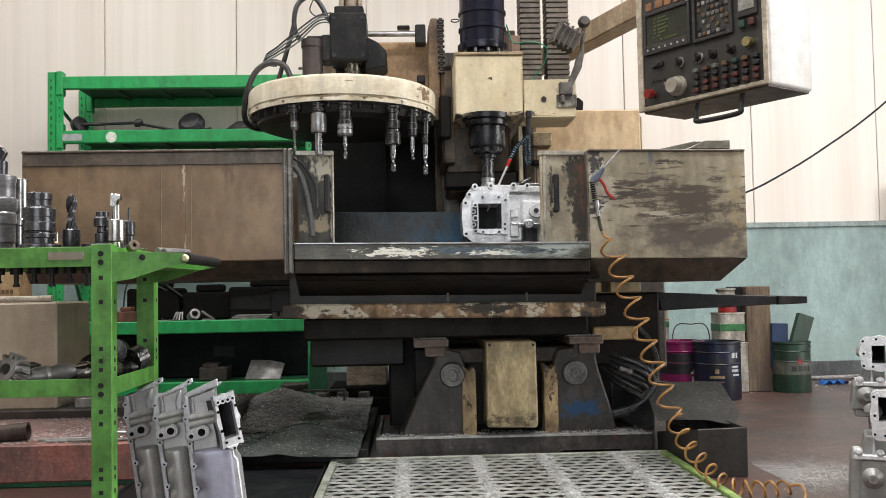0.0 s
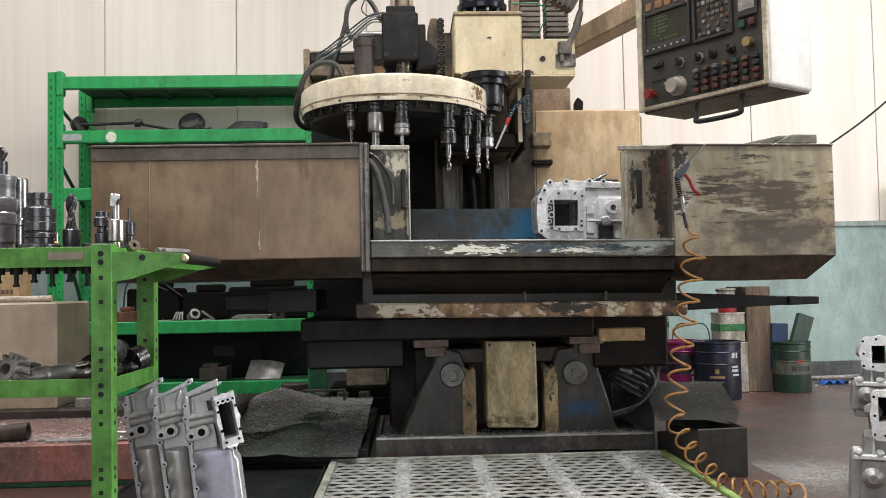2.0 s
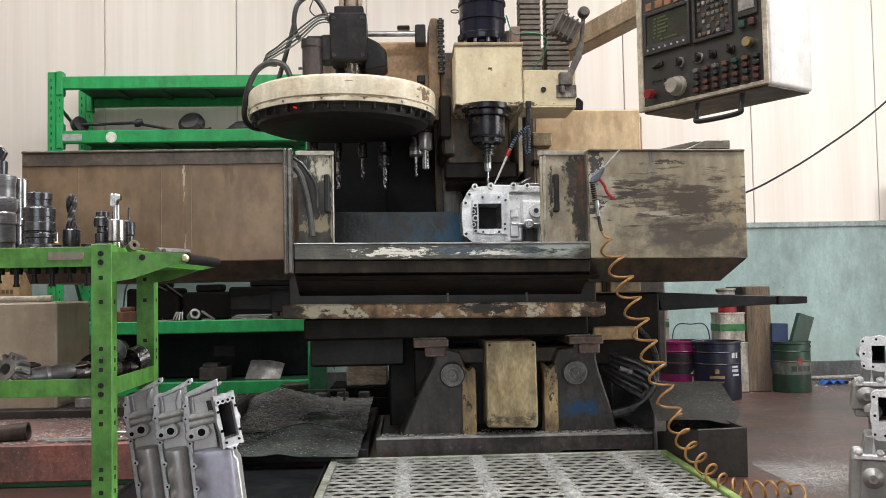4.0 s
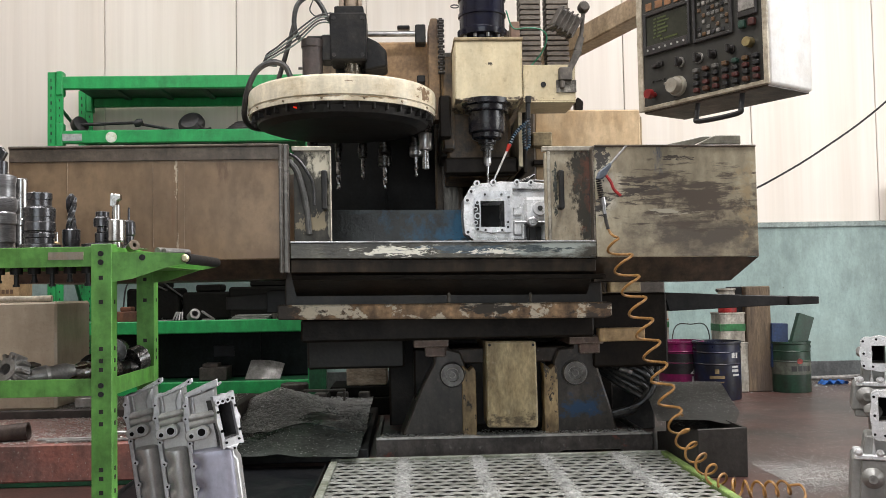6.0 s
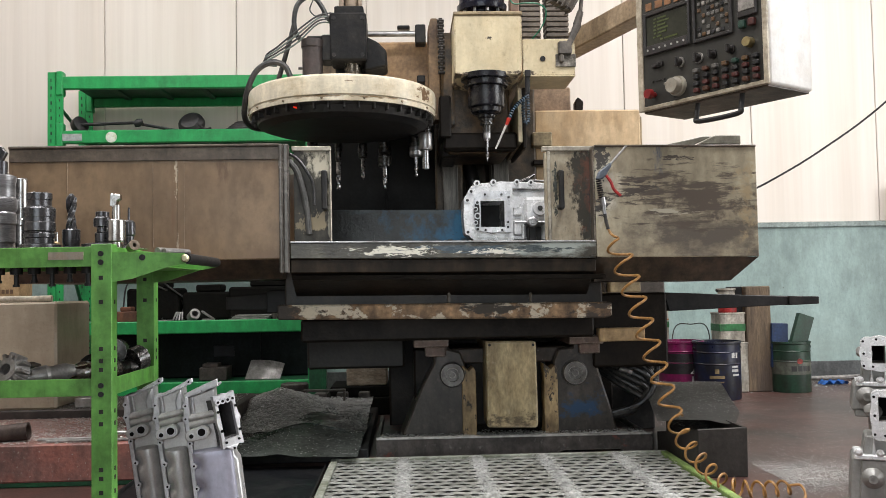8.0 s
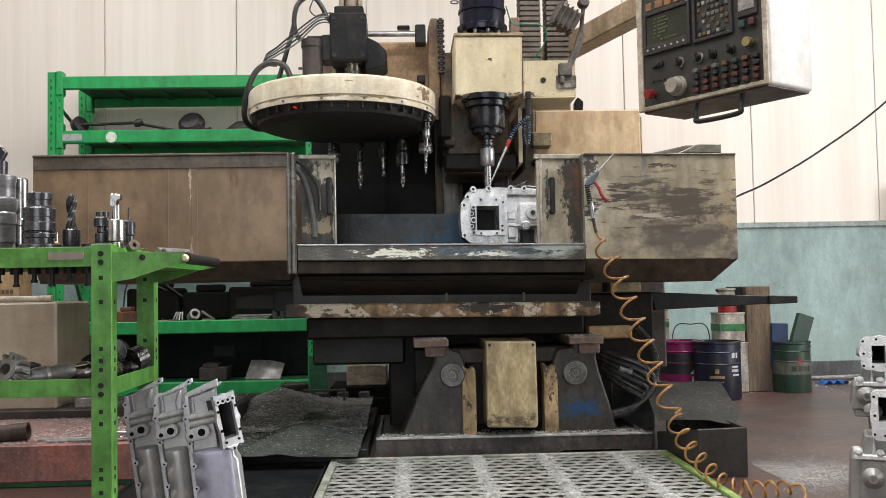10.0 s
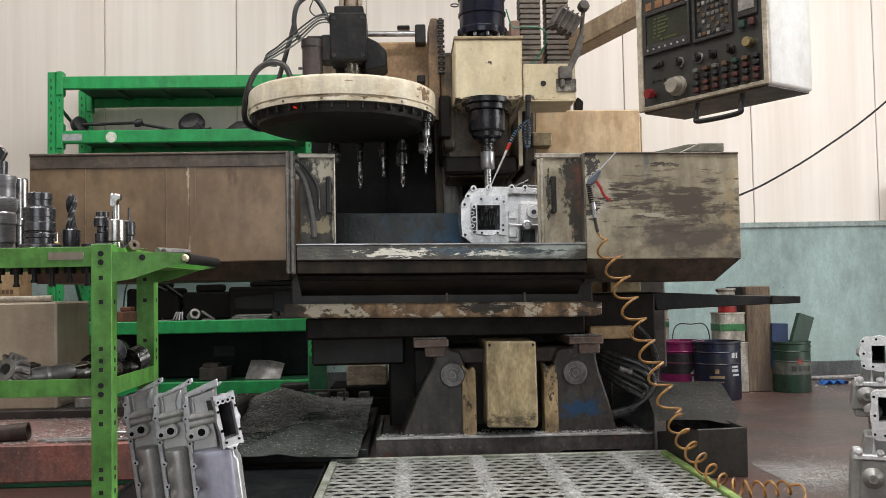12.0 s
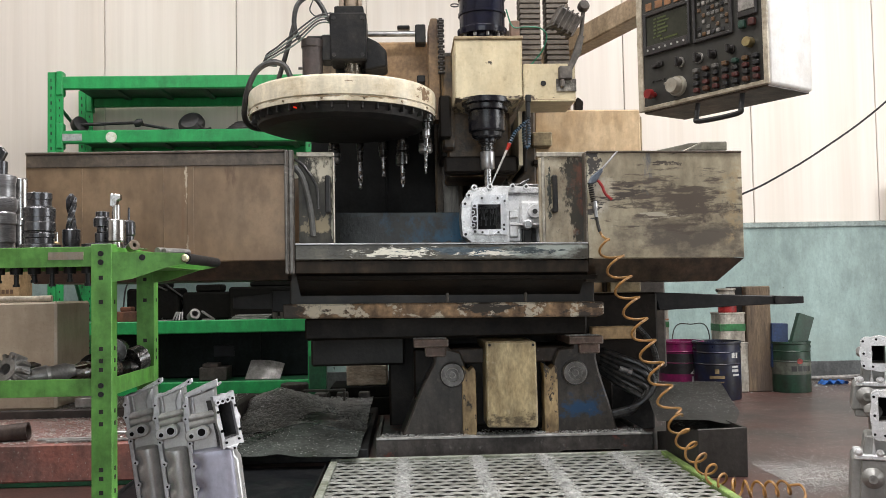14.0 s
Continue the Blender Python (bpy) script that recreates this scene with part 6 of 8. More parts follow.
# ---- tool cart with tool holders ----
cart = thing("tool_cart", (-1.3, 2.8, 0), "worn apple-green slotted-angle tool cart", "cart")
SLOT = worn("black_slot", (0.02, 0.02, 0.015), None, 0.2, 30, 0.6, bump=0)
for x in (-0.914, -1.9):
    for y in (2.605, 3.035):
        bm = B()
        box(bm, x, x + 0.058, y, y + 0.004, 0.0, 0.868 if y < 3 else 0.80, 0.001)
        box(bm, x + 0.054, x + 0.058, y + 0.004, y + 0.05, 0.0, 0.868 if y < 3 else 0.80, 0.001)
        post = part("post", bm, GREEN_CART, cart, "perforated green angle post")
        for k, (z, big) in enumerate(((0.84, 1), (0.815, 1), (0.77, 0), (0.70, 0), (0.565, 0), (0.53, 0), (0.505, 0), (0.46, 1), (0.435, 1), (0.385, 0), (0.35, 0), (0.22, 0), (0.195, 0), (0.155, 0), (0.10, 0))):
            bm = B()
            if big:
                cyl(bm, (x + 0.028, y - 0.004, z), (x + 0.028, y + 0.0, z), 0.008, seg=14)
            else:
                box(bm, x + 0.022, x + 0.034, y - 0.001, y + 0.001, z - 0.006, z + 0.006, 0)
                box(bm, x + 0.0575, x + 0.059, y + 0.022, y + 0.032, z - 0.006, z + 0.006, 0)
            part("bolt" if big else "slot", bm, BLACK if big else SLOT, post)
for z, h in ((0.803, 0.058), (0.43, 0.05)):
    for y in (2.612, 3.03):
        bm = B()
        box(bm, -1.86, -0.914, y, y + 0.004, z, z + h, 0.001)
        part("shelf_rail", bm, GREEN_CART, cart)
    bm = B()
    box(bm, -0.861, -0.857, 2.612, 3.035, z, z + h, 0.001)
    part("end_rail", bm, GREEN_CART, cart)
    bm = B()
    box(bm, -1.86, -0.862, 2.62, 3.03, z + 0.012 if h < 0.055 else z + h - 0.012, z + 0.016 if h < 0.055 else z + h - 0.004, 0.001)
    part("shelf_deck", bm, worn("brown_cart_deck", (0.13, 0.075, 0.055), (0.06, 0.05, 0.04), 0.5, 9, 0.5), cart)
for y in (2.608, 3.02):  # arms that carry the push bar
    bm = B()
    prism(bm, [(-0.856, 0.845), (-0.65, 0.838), (-0.636, 0.825), (-0.645, 0.806), (-0.70, 0.797), (-0.80, 0.765), (-0.856, 0.757)], y, y + 0.004)
    part("handle_arm", bm, GREEN_CART, cart)
    bm = B()
    cyl(bm, (-0.768, y - 0.003, 0.827), (-0.768, y, 0.827), 0.009, seg=14)
    part("bolt", bm, BLACK, cart)
bm = B()
prism(bm, [(2.612, 0.80), (3.02, 0.80), (3.02, 0.797), (2.612, 0.797)], -0.856, -0.70, axis="x")
part("handle_tray", bm, GREEN_CART, cart)
bm = B()
cyl(bm, (-0.645, 2.612, 0.822), (-0.645, 3.02, 0.822), 0.016, seg=18)
part("push_bar", bm, BLACK, cart, "black push bar", smooth=True)
bm = B()
lathe(bm, [(0, -0.006), (0.012, -0.006), (0.012, 0.0), (0.007, 0.006), (0, 0.006)], (0, 0, 0), 12, pose(-0.645, 2.603, 0.822, 90, 0, 0))
part("bar_nut", bm, worn("zinc_nut", (0.5, 0.47, 0.3), None, 0.3, 40, 0.35, metal=0.8), cart, smooth=True)
bm = B()
box(bm, -1.037, -0.938, 2.608, 2.612, 0.824, 0.846, 0)
part("name_plate", bm, worn("dirty_plate", (0.42, 0.40, 0.33), (0.28, 0.22, 0.16), 0.5, 60, 0.5, bump=0), cart, "grubby unreadable name plate")
rnd = random.Random(9)
for k in range(6):  # sockets that hang through the deck
    bm = B()
    x = -1.21 + k * 0.052
    cyl(bm, (x, 2.68, 0.806), (x, 2.68, 0.785), 0.018, seg=14)
    cyl(bm, (x, 2.68, 0.785), (x, 2.68, 0.768 - 0.012 * (k % 2)), 0.007, seg=10)
    cyl(bm, (x, 2.68, 0.768 - 0.012 * (k % 2)), (x, 2.68, 0.760 - 0.012 * (k % 2)), 0.010, seg=10)
    part("pull_stud", bm, BLACK, cart, smooth=True)
DECK = 0.861
POLISHED = worn("polished_steel", (0.66, 0.65, 0.64), (0.40, 0.38, 0.36), 0.35, 20, 0.22, metal=1.0, bump=0.02)


def holder(x, y, prof, mat, label, bit=None):
    ob = thing("tool_holder", (x, y, DECK), label, "tool holder", "tool holders on the cart")
    bm = B()
    lathe(bm, prof, (x, y, DECK), 30)
    part("holder_body", bm, mat, ob, smooth=True)
    if bit:
        z0, r, h, m2 = bit
        bm = B()
        if h > 0.1:
            n, rings = 22, []
            for i in range(n + 1):
                t = i / n
                a0, w = 0.4 + 3.4 * t, r * (1 if t < 0.86 else 1 - 0.75 * (t - 0.86) / 0.14)
                rings.append([bm.verts.new((x + w * math.cos(a0 + q) * f, y + w * math.sin(a0 + q) * f, DECK + z0 + h * t)) for q, f in ((0, 1), (0.7, 0.95), (1.57, 0.34), (2.5, 0.8), (3.14, 1), (3.84, 0.95), (4.71, 0.34), (5.6, 0.8))])
            for p, q in zip(rings, rings[1:]):
                for k in range(8):
                    bm.faces.new((p[k], p[(k + 1) % 8], q[(k + 1) % 8], q[k]))
            bm.faces.new(rings[-1])
        elif h > 0.05 and r > 0.0112:
            cyl(bm, (x, y, DECK + z0), (x, y, DECK + z0 + h * (0.55 if r < 0.0125 else 0.45)), r, seg=16)
            prism(bm, [(x - r * 1.35, DECK + z0 + h * 0.5), (x + r * 0.2, DECK + z0 + h * 0.5), (x + r * 0.5, DECK + z0 + h * 0.72), (x + r * 1.3, DECK + z0 + h * 0.78), (x + r * 1.25, DECK + z0 + h * 0.97), (x - r * 1.2, DECK + z0 + h)], y - r * 1.1, y + r * 0.9, bev=0.0015) if r < 0.0125 else prism(bm, [(x - r, DECK + z0 + h * 0.4), (x + r * 0.2, DECK + z0 + h * 0.4), (x + r, DECK + z0 + h * 0.75), (x + r * 0.3, DECK + z0 + h * 0.95), (x - r * 0.4, DECK + z0 + h), (x - r, DECK + z0 + h * 0.9)], y - r * 0.45, y + r * 0.45, bev=0.002)
        else:
            cyl(bm, (x, y, DECK + z0), (x, y, DECK + z0 + h), r, r * 0.8, 12)
        part("bit", bm, m2, ob, smooth=True)


CHUCK = worn("blued_chuck_steel", (0.13, 0.13, 0.14), (0.05, 0.05, 0.052), 0.4, 20, 0.24, metal=0.7, bump=0.03, edge=((0.5, 0.5, 0.5), 0.003, 0.8))
FL = [(0, 0), (0.056, 0), (0.060, 0.004), (0.060, 0.012), (0.044, 0.0155)]
holder(-1.232, 2.74, [(0, 0), (0.035, 0), (0.035, 0.02), (0.042, 0.024), (0.042, 0.075), (0.045, 0.08), (0.045, 0.11), (0.042, 0.115), (0.047, 0.125), (0.047, 0.155), (0.043, 0.16), (0.043, 0.205), (0.045, 0.21), (0.045, 0.225), (0.03, 0.23), (0, 0.23)], worn("grey_ringed_steel", (0.34, 0.34, 0.35), (0.16, 0.16, 0.165), 0.45, 9, 0.3, metal=0.55, stretch=(1, 1, 5), bump=0.02), "large ringed boring head with a polished cutter", (0.23, 0.020, 0.09, CHUCK))
holder(-1.195, 2.80, [(0, 0), (0.022, 0), (0.022, 0.075), (0.025, 0.08), (0.025, 0.095), (0.021, 0.1), (0.019, 0.222), (0.016, 0.226), (0, 0.226)], POLISHED, "tall polished steel boring bar")
holder(-1.099, 2.70, FL + [(0.040, 0.014), (0.040, 0.03), (0.044, 0.034), (0.044, 0.045), (0.041, 0.05), (0.046, 0.054), (0.046, 0.078), (0.0445, 0.080), (0.0445, 0.094), (0.046, 0.096), (0.046, 0.12), (0.043, 0.124), (0.034, 0.128), (0.034, 0.145), (0.036, 0.148), (0.036, 0.166), (0.033, 0.168), (0.031, 0.16), (0, 0.16)], CHUCK, "dark milling chuck with a ribbed collar")
holder(-1.105, 2.84, FL[:2] + [(0.04, 0.006), (0.012, 0.012), (0.012, 0.025), (0.008, 0.03), (0, 0.03)], worn("brass_collet", (0.4, 0.3, 0.16), None, 0.3, 30, 0.35, metal=0.8), "small brass-coloured collet in the tray", (0.03, 0.008, 0.03, POLISHED))
holder(-1.02, 2.74, FL[:3] + [(0.024, 0.008), (0.026, 0.02), (0.026, 0.058), (0.024, 0.06), (0, 0.06)], CHUCK, "dark holder with a large spade drill", (0.06, 0.0165, 0.11, CHUCK))
holder(-0.92, 2.72, FL + [(0.021, 0.014), (0.022, 0.045), (0.016, 0.05), (0.016, 0.062), (0.026, 0.066), (0.026, 0.09), (0.02, 0.095), (0.02, 0.11), (0.012, 0.112), (0, 0.112)], CHUCK, "dark stepped collet chuck")
holder(-0.869, 2.69, [(0, 0), (0.014, 0), (0.014, 0.016), (0.0265, 0.018), (0.027, 0.021), (0.027, 0.080), (0.0245, 0.083), (0.013, 0.085), (0, 0.085)], POLISHED, "bright steel holder with an indexable end mill", (0.085, 0.0115, 0.076, POLISHED))
holder(-0.866, 2.80, FL[:2] + [(0.03, 0.006), (0.016, 0.012), (0.016, 0.04), (0.02, 0.045), (0.02, 0.075), (0.018, 0.085), (0.012, 0.09), (0, 0.09)], CHUCK, "small chuck with a thin drill", (0.09, 0.004, 0.04, CHUCK))
lump("loose_collet", "loose brown collet at the cart's end", "collet", (-0.805, 2.7, 0.80), lambda bm: lathe(bm, [(0.006, -0.015), (0.014, -0.015), (0.016, 0.015), (0.006, 0.015), (0.006, -0.015)], (0, 0, 0), 18, pose(-0.812, 2.66, 0.862, 75, 0, 40)), worn("brown_steel", (0.2, 0.16, 0.12), None, 0.3, 30, 0.35, metal=0.8))
lump("steel_pin", "short steel pins lying on the cart's arm", "pin", (-0.70, 2.8, 0.80), lambda bm: [cyl(bm, (-0.74, 2.66, 0.848), (-0.69, 2.78, 0.848), 0.010, seg=12), cyl(bm, (-0.72, 2.66, 0.846), (-0.67, 2.75, 0.846), 0.009, seg=12)], BRIGHT_SCRAP)
# lower deck of the cart
LD = 0.447
gear = thing("gear", (-1.16, 2.75, LD), "worn steel gear lying on the cart's lower deck", "gear")
GM = pose(-1.19, 2.72, LD + 0.05, 70, 0, -20)
bm = B()
lathe(bm, [(0.018, -0.02), (0.05, -0.02), (0.035, 0.025), (0.018, 0.025), (0.018, -0.02)], (0, 0, 0), 24, GM)
part("gear_body", bm, BRIGHT_SCRAP, gear, smooth=True)
for k in range(12):
    bm = B()
    box(bm, -0.006, 0.006, 0.028, 0.055, -0.02, 0.02, 0.002, GM @ pose(0, 0, 0, 0, 0, 30 * k))
    part("tooth", bm, BRIGHT_SCRAP, gear)
for x, y, rz, L, mat in ((-1.10, 2.76, 25, 0.16, BRIGHT_SCRAP), (-0.99, 2.82, -12, 0.2, POLISHED), (-1.22, 2.85, 60, 0.14, TOOL_STEEL), (-0.93, 2.9, 15, 0.12, TOOL_STEEL), (-1.04, 2.9, 80, 0.18, TOOL_STEEL)):
    lump("tool_shank", "oily steel tool shank lying on the cart", "tool shank", (x, y, LD), lambda bm: lathe(bm, [(0, -L / 2), (0.016, -L / 2), (0.018, -L / 4), (0.028, -L / 4), (0.03, 0), (0.024, 0.01), (0.026, L / 3), (0.016, L / 2), (0, L / 2)], (0, 0, 0), 20, pose(x, y, LD + 0.034, 0, 82, rz)), mat)
lump("cutter_pile", "heap of dark milling cutters on the cart", "cutters", (-1.0, 2.95, LD), lambda bm: [lathe(bm, [(0.01, -0.02), (0.04, -0.02), (0.042, 0.02), (0.01, 0.022), (0.01, -0.02)], (0, 0, 0), 14, pose(-1.02 + 0.035 * k, 2.93 + 0.02 * (k % 2), LD + 0.04 + 0.025 * (k % 3), 50 + 20 * k, 15 * k, 0)) for k in range(5)], TOOL_STEEL)

# ---- wrapped block and carton behind the cart ----
lump("wrapped_block", "grey-brown block wrapped in creased plastic film", "wrapped block", (-1.9, 4.3, 0.2), lambda bm: [box(bm, -2.32, -1.62, 4.17, 4.6, 0.2, 0.693, 0.01)], worn("creased_film", (0.50, 0.43, 0.33), (0.34, 0.28, 0.21), 0.45, 3, 0.2, stretch=(1, 1, 1.8), bump=0.16, vary=0.06, grain=12, runs=0.10))
lump("film_core", "pale cardboard tube on the wrapped block", "tube", (-1.7, 3.9, 0.70), lambda bm: [cyl(bm, (-2.3, 4.2, 0.708), (-1.66, 4.22, 0.708), 0.015, seg=14)], worn("pale_tube", (0.6, 0.52, 0.42), None, 0.2, 10, 0.6))
crt = thing("carton", (-1.85, 4.2, 0.7), "brown cardboard carton with printed bars", "carton")
bm = B()
box(bm, -2.3, -1.886, 4.4, 4.55, 0.693, 0.85, 0.004)
part("carton_body", bm, worn("brown_cardboard", (0.42, 0.29, 0.16), (0.34, 0.23, 0.12), 0.3, 6, 0.7), crt)
bm = B()
for k in range(9):
    box(bm, -2.09 + k * 0.02, -2.09 + k * 0.02 + 0.013, 4.396, 4.401, 0.735, 0.755, 0)
part("print", bm, worn("brown_ink", (0.14, 0.08, 0.05), None, 0.2, 30, 0.7, bump=0), crt)

# ---- bench beam, with pipe and rods, behind the cart ----
beam = thing("iron_beam", (-1.6, 3.9, 0), "low red-brown painted iron beam strewn with chips", "beam")
RED_BEAM = worn("red_brown_beam_paint", (0.29, 0.105, 0.08), (0.15, 0.08, 0.068), 0.4, 6, 0.45, chip=(0.5, 0.47, 0.43), chip_amount=0.24, chip_scale=85)
bm = B()
box(bm, -2.6, -0.98, 3.43, 4.15, 0.02, 0.162, 0.006)
part("beam_body", bm, RED_BEAM, beam)
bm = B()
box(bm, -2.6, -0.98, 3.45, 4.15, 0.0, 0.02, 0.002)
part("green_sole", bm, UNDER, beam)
bm = B()
box(bm, -2.6, -0.80, 4.16, 4.65, 0.0, 0.20, 0.006)
part("plinth", bm, worn("dark_brown_plinth", (0.075, 0.055, 0.048), None, 0.4, 6, 0.5, chip=(0.3, 0.29, 0.27), chip_amount=0.1, chip_scale=50), beam)
lump("steel_pipe", "short rusty length of steel pipe lying down", "pipe", (-1.53, 3.52, 0.162), lambda bm: lathe(bm, [(0.026, -0.055), (0.034, -0.055), (0.034, 0.055), (0.026, 0.055), (0.026, -0.055)], (0, 0, 0), 22, pose(-1.53, 3.52, 0.196, 0, 85, 5)), worn("brown_pipe", (0.09, 0.065, 0.055), None, 0.4, 14, 0.45, metal=0.5))
lump("steel_rods", "thin steel rods laid on the beam", "rods", (-1.3, 3.5, 0.162), lambda bm: [cyl(bm, (-1.43, 3.5, 0.169), (-1.18, 3.52, 0.169), 0.006, seg=10), cyl(bm, (-1.38, 3.46, 0.169), (-1.06, 3.47, 0.169), 0.006, seg=10), cyl(bm, (-1.2, 3.55, 0.185), (-1.06, 3.6, 0.171), 0.008, seg=10)], BRIGHT_SCRAP)
lump("parallel_block", "grey steel parallel block on the plinth", "steel block", (-1.5, 4.25, 0.2), lambda bm: [box(bm, -1.55, -1.38, 4.2, 4.3, 0.2, 0.245, 0.004)], BRIGHT_SCRAP)

pan = thing("drip_tray", (-0.7, 3.35, 0), "shallow black oily drip tray on the floor", "tray")
bm = B()
box(bm, -1.05, -0.34, 3.02, 3.68, 0.0, 0.006, 0.002)
part("tray_floor", bm, worn("black_oil_film", (0.009, 0.010, 0.012), (0.02, 0.02, 0.02), 0.3, 7, 0.4, bump=0.1, spec=0.25, chip=(0.35, 0.35, 0.33), chip_amount=0.08, chip_scale=70), pan)
bm = B()
box(bm, -0.34, 1.06, 3.69, 3.835, 0.0, 0.006, 0.002)
part("tray_apron", bm, worn("oily_apron_sheet", (0.02, 0.02, 0.02), (0.05, 0.048, 0.045), 0.3, 9, 0.4, chip=(0.35, 0.35, 0.33), chip_amount=0.12, chip_scale=70), pan)
for a in ((-1.05, -1.043, 3.02, 3.68), (-0.347, -0.34, 3.02, 3.68), (-1.05, -0.34, 3.013, 3.02)):
    bm = B()
    box(bm, *a, 0.0, 0.022, 0.002)
    part("tray_rim", bm, BLACK, pan)

# ---- gearbox housings standing on the floor ----
EDGE_ALU = worn("rubbed_aluminium_edge", (0.62, 0.62, 0.64), (0.42, 0.42, 0.44), 0.35, 14, 0.36, metal=0.4, bump=0.04, vary=0.1, specks=0.2)


LILAC_ALU = worn("lilac_grey_aluminium", (0.50, 0.50, 0.60), (0.36, 0.36, 0.44), 0.4, 7, 0.34, metal=0.3, bump=0.03, vary=0.06, specks=0.08)


def housing(x, y, rz, lean, label, port):
    """A tall cast housing: bolted side rim, sloping top plate, ribbed neck, two-hole boss and smooth lower body."""
    ob = thing("gearbox_housing", (x, y, 0), label, "casting", "aluminium housings")
    M = Matrix.Translation((x, y, 0)) @ Matrix.Rotation(radians(rz), 4, "Z") @ Matrix.Rotation(radians(lean), 4, "Y")

    def piece(name, bm, mat, parent=None, text="", smooth=True):
        bmesh.ops.transform(bm, matrix=M, verts=bm.verts)
        return part(name, bm, mat, parent or ob, text, smooth=smooth)

    wide = 0.128 if port else 0.084
    ears = ((0.010, 0.02), (0.012, 0.115), (0.012, 0.185), (0.008, 0.255), (0.004, 0.332), (0.008, 0.372))
    bm = B()
    prism(bm, [(0.0, 0.0), (0.013, 0.0), (0.013, 0.33), (0.018, 0.345), (0.018, 0.398), (0.008, 0.402), (0.001, 0.36), (-0.004, 0.332), (0.0, 0.31)], -0.010, 0.09, bev=0.002)
    for xx, zz in ears:
        cyl(bm, (xx, -0.013, zz), (xx, 0.03, zz), 0.0088, seg=18)
    rim = piece("flange", bm, EDGE_ALU, smooth=False)
    for xx, zz in ears:
        bm = B()
        cyl(bm, (xx, -0.0145, zz), (xx, -0.0125, zz), 0.0032, seg=12)
        piece("bolt_hole", bm, PIT, rim)
    # top plate with a bolt ear at each end
    bm = B()
    if port:
        prism(bm, [(0.006, 0.392), (0.112, 0.418), (0.112, 0.442), (0.055, 0.425), (0.006, 0.408)], -0.004, 0.012, bev=0.002)
        prism(bm, [(0.006, 0.392), (0.112, 0.418), (0.112, 0.426), (0.006, 0.402)], -0.004, 0.085, bev=0.002)
        tops = ((0.060, 0.412),)
    else:
        prism(bm, [(0.060, 0.398), (0.128, 0.424), (0.128, 0.438), (0.060, 0.414)], 0.012, 0.024, bev=0.002)
        prism(bm, [(0.008, 0.388), (0.10, 0.412), (0.10, 0.418), (0.008, 0.398)], 0.0, 0.085, bev=0.002)
        tops = ((0.050, 0.402), (0.116, 0.427))
    for xx, zz in tops:
        cyl(bm, (xx, -0.002 if port else 0.008, zz), (xx, 0.03, zz), 0.0088, seg=18)
    plate = piece("top_plate", bm, EDGE_ALU, smooth=False)
    for xx, zz in tops:
        bm = B()
        cyl(bm, (xx, -0.004 if port else 0.006, zz), (xx, 0.0 if port else 0.010, zz), 0.0032, seg=12)
        piece("bolt_hole", bm, PIT, plate)
    # recessed neck panel with an upright web
    bm = B()
    prism(bm, [(0.010, 0.32), (0.094, 0.32), (0.094, 0.412), (0.010, 0.392)], 0.014, 0.085, bev=0.003)
    piece("neck_panel", bm, ALU)
    bm = B()
    prism(bm, [(0.026, 0.325), (0.032, 0.325), (0.030, 0.396), (0.024, 0.395)], 0.002, 0.02, bev=0.002)
    piece("web", bm, EDGE_ALU)
    if not port:
        bm = B()
        prism(bm, [(0.070, 0.335), (0.090, 0.335), (0.094, 0.41), (0.078, 0.40), (0.066, 0.37)], -0.006, 0.05, bev=0.006)
        piece("shoulder", bm, EDGE_ALU)
    # rounded pipe ribs that run across
    for k, zz in enumerate((0.334, 0.314)):
        bm = B()
        cyl(bm, (0.014, 0.0, zz - 0.002), (wide * 0.72 if port else wide, -0.004 - 0.006 * k, zz + 0.004), 0.0105, seg=18)
        lathe(bm, [(0, 0.0105), (0.005, 0.0095), (0.0085, 0.006), (0.0105, 0.0)], (0, 0, 0), 18, pose(wide * 0.72 if port else wide, -0.004 - 0.006 * k, zz + 0.004, 0, 90, 0))
        piece("pipe_rib", bm, ALU)
    bm = B()
    box(bm, 0.012, 0.09, 0.004, 0.085, 0.218, 0.33, 0.004)
    piece("waist", bm, ALU)
    # slanted oval boss with a small and a large hole
    bm = B()
    x2 = 0.052 if port else 0.05
    prism(bm, [(x2 + 0.022 * math.cos(a), 0.286 + 0.022 * math.sin(a)) for a in [math.radians(-80 + 20 * k) for k in range(9)]] + [(0.016 + 0.018 * math.cos(a), 0.28 + 0.018 * math.sin(a)) for a in [math.radians(100 + 20 * k) for k in range(9)]], -0.026, 0.02, bev=0.003)
    boss = piece("boss", bm, ALU, smooth=False)
    for xx, zz, r in ((0.018, 0.279, 0.0085), (x2 - 0.002, 0.287, 0.0150)):
        bm = B()
        lathe(bm, [(r * 0.72, 0.003), (r, 0.003), (r * 1.05, 0.0), (r * 0.72, -0.002), (r * 0.72, 0.003)], (0, 0, 0), 22, pose(xx, -0.026, zz, 90, 0, 0))
        piece("bore_ring", bm, EDGE_ALU, boss)
        bm = B()
        cyl(bm, (xx, -0.0302, zz), (xx, -0.026, zz), r * 0.76, seg=20)
        piece("bore", bm, PIT, boss)
    # smooth lower body, bulging forward
    bm = B()
    R = 0.016

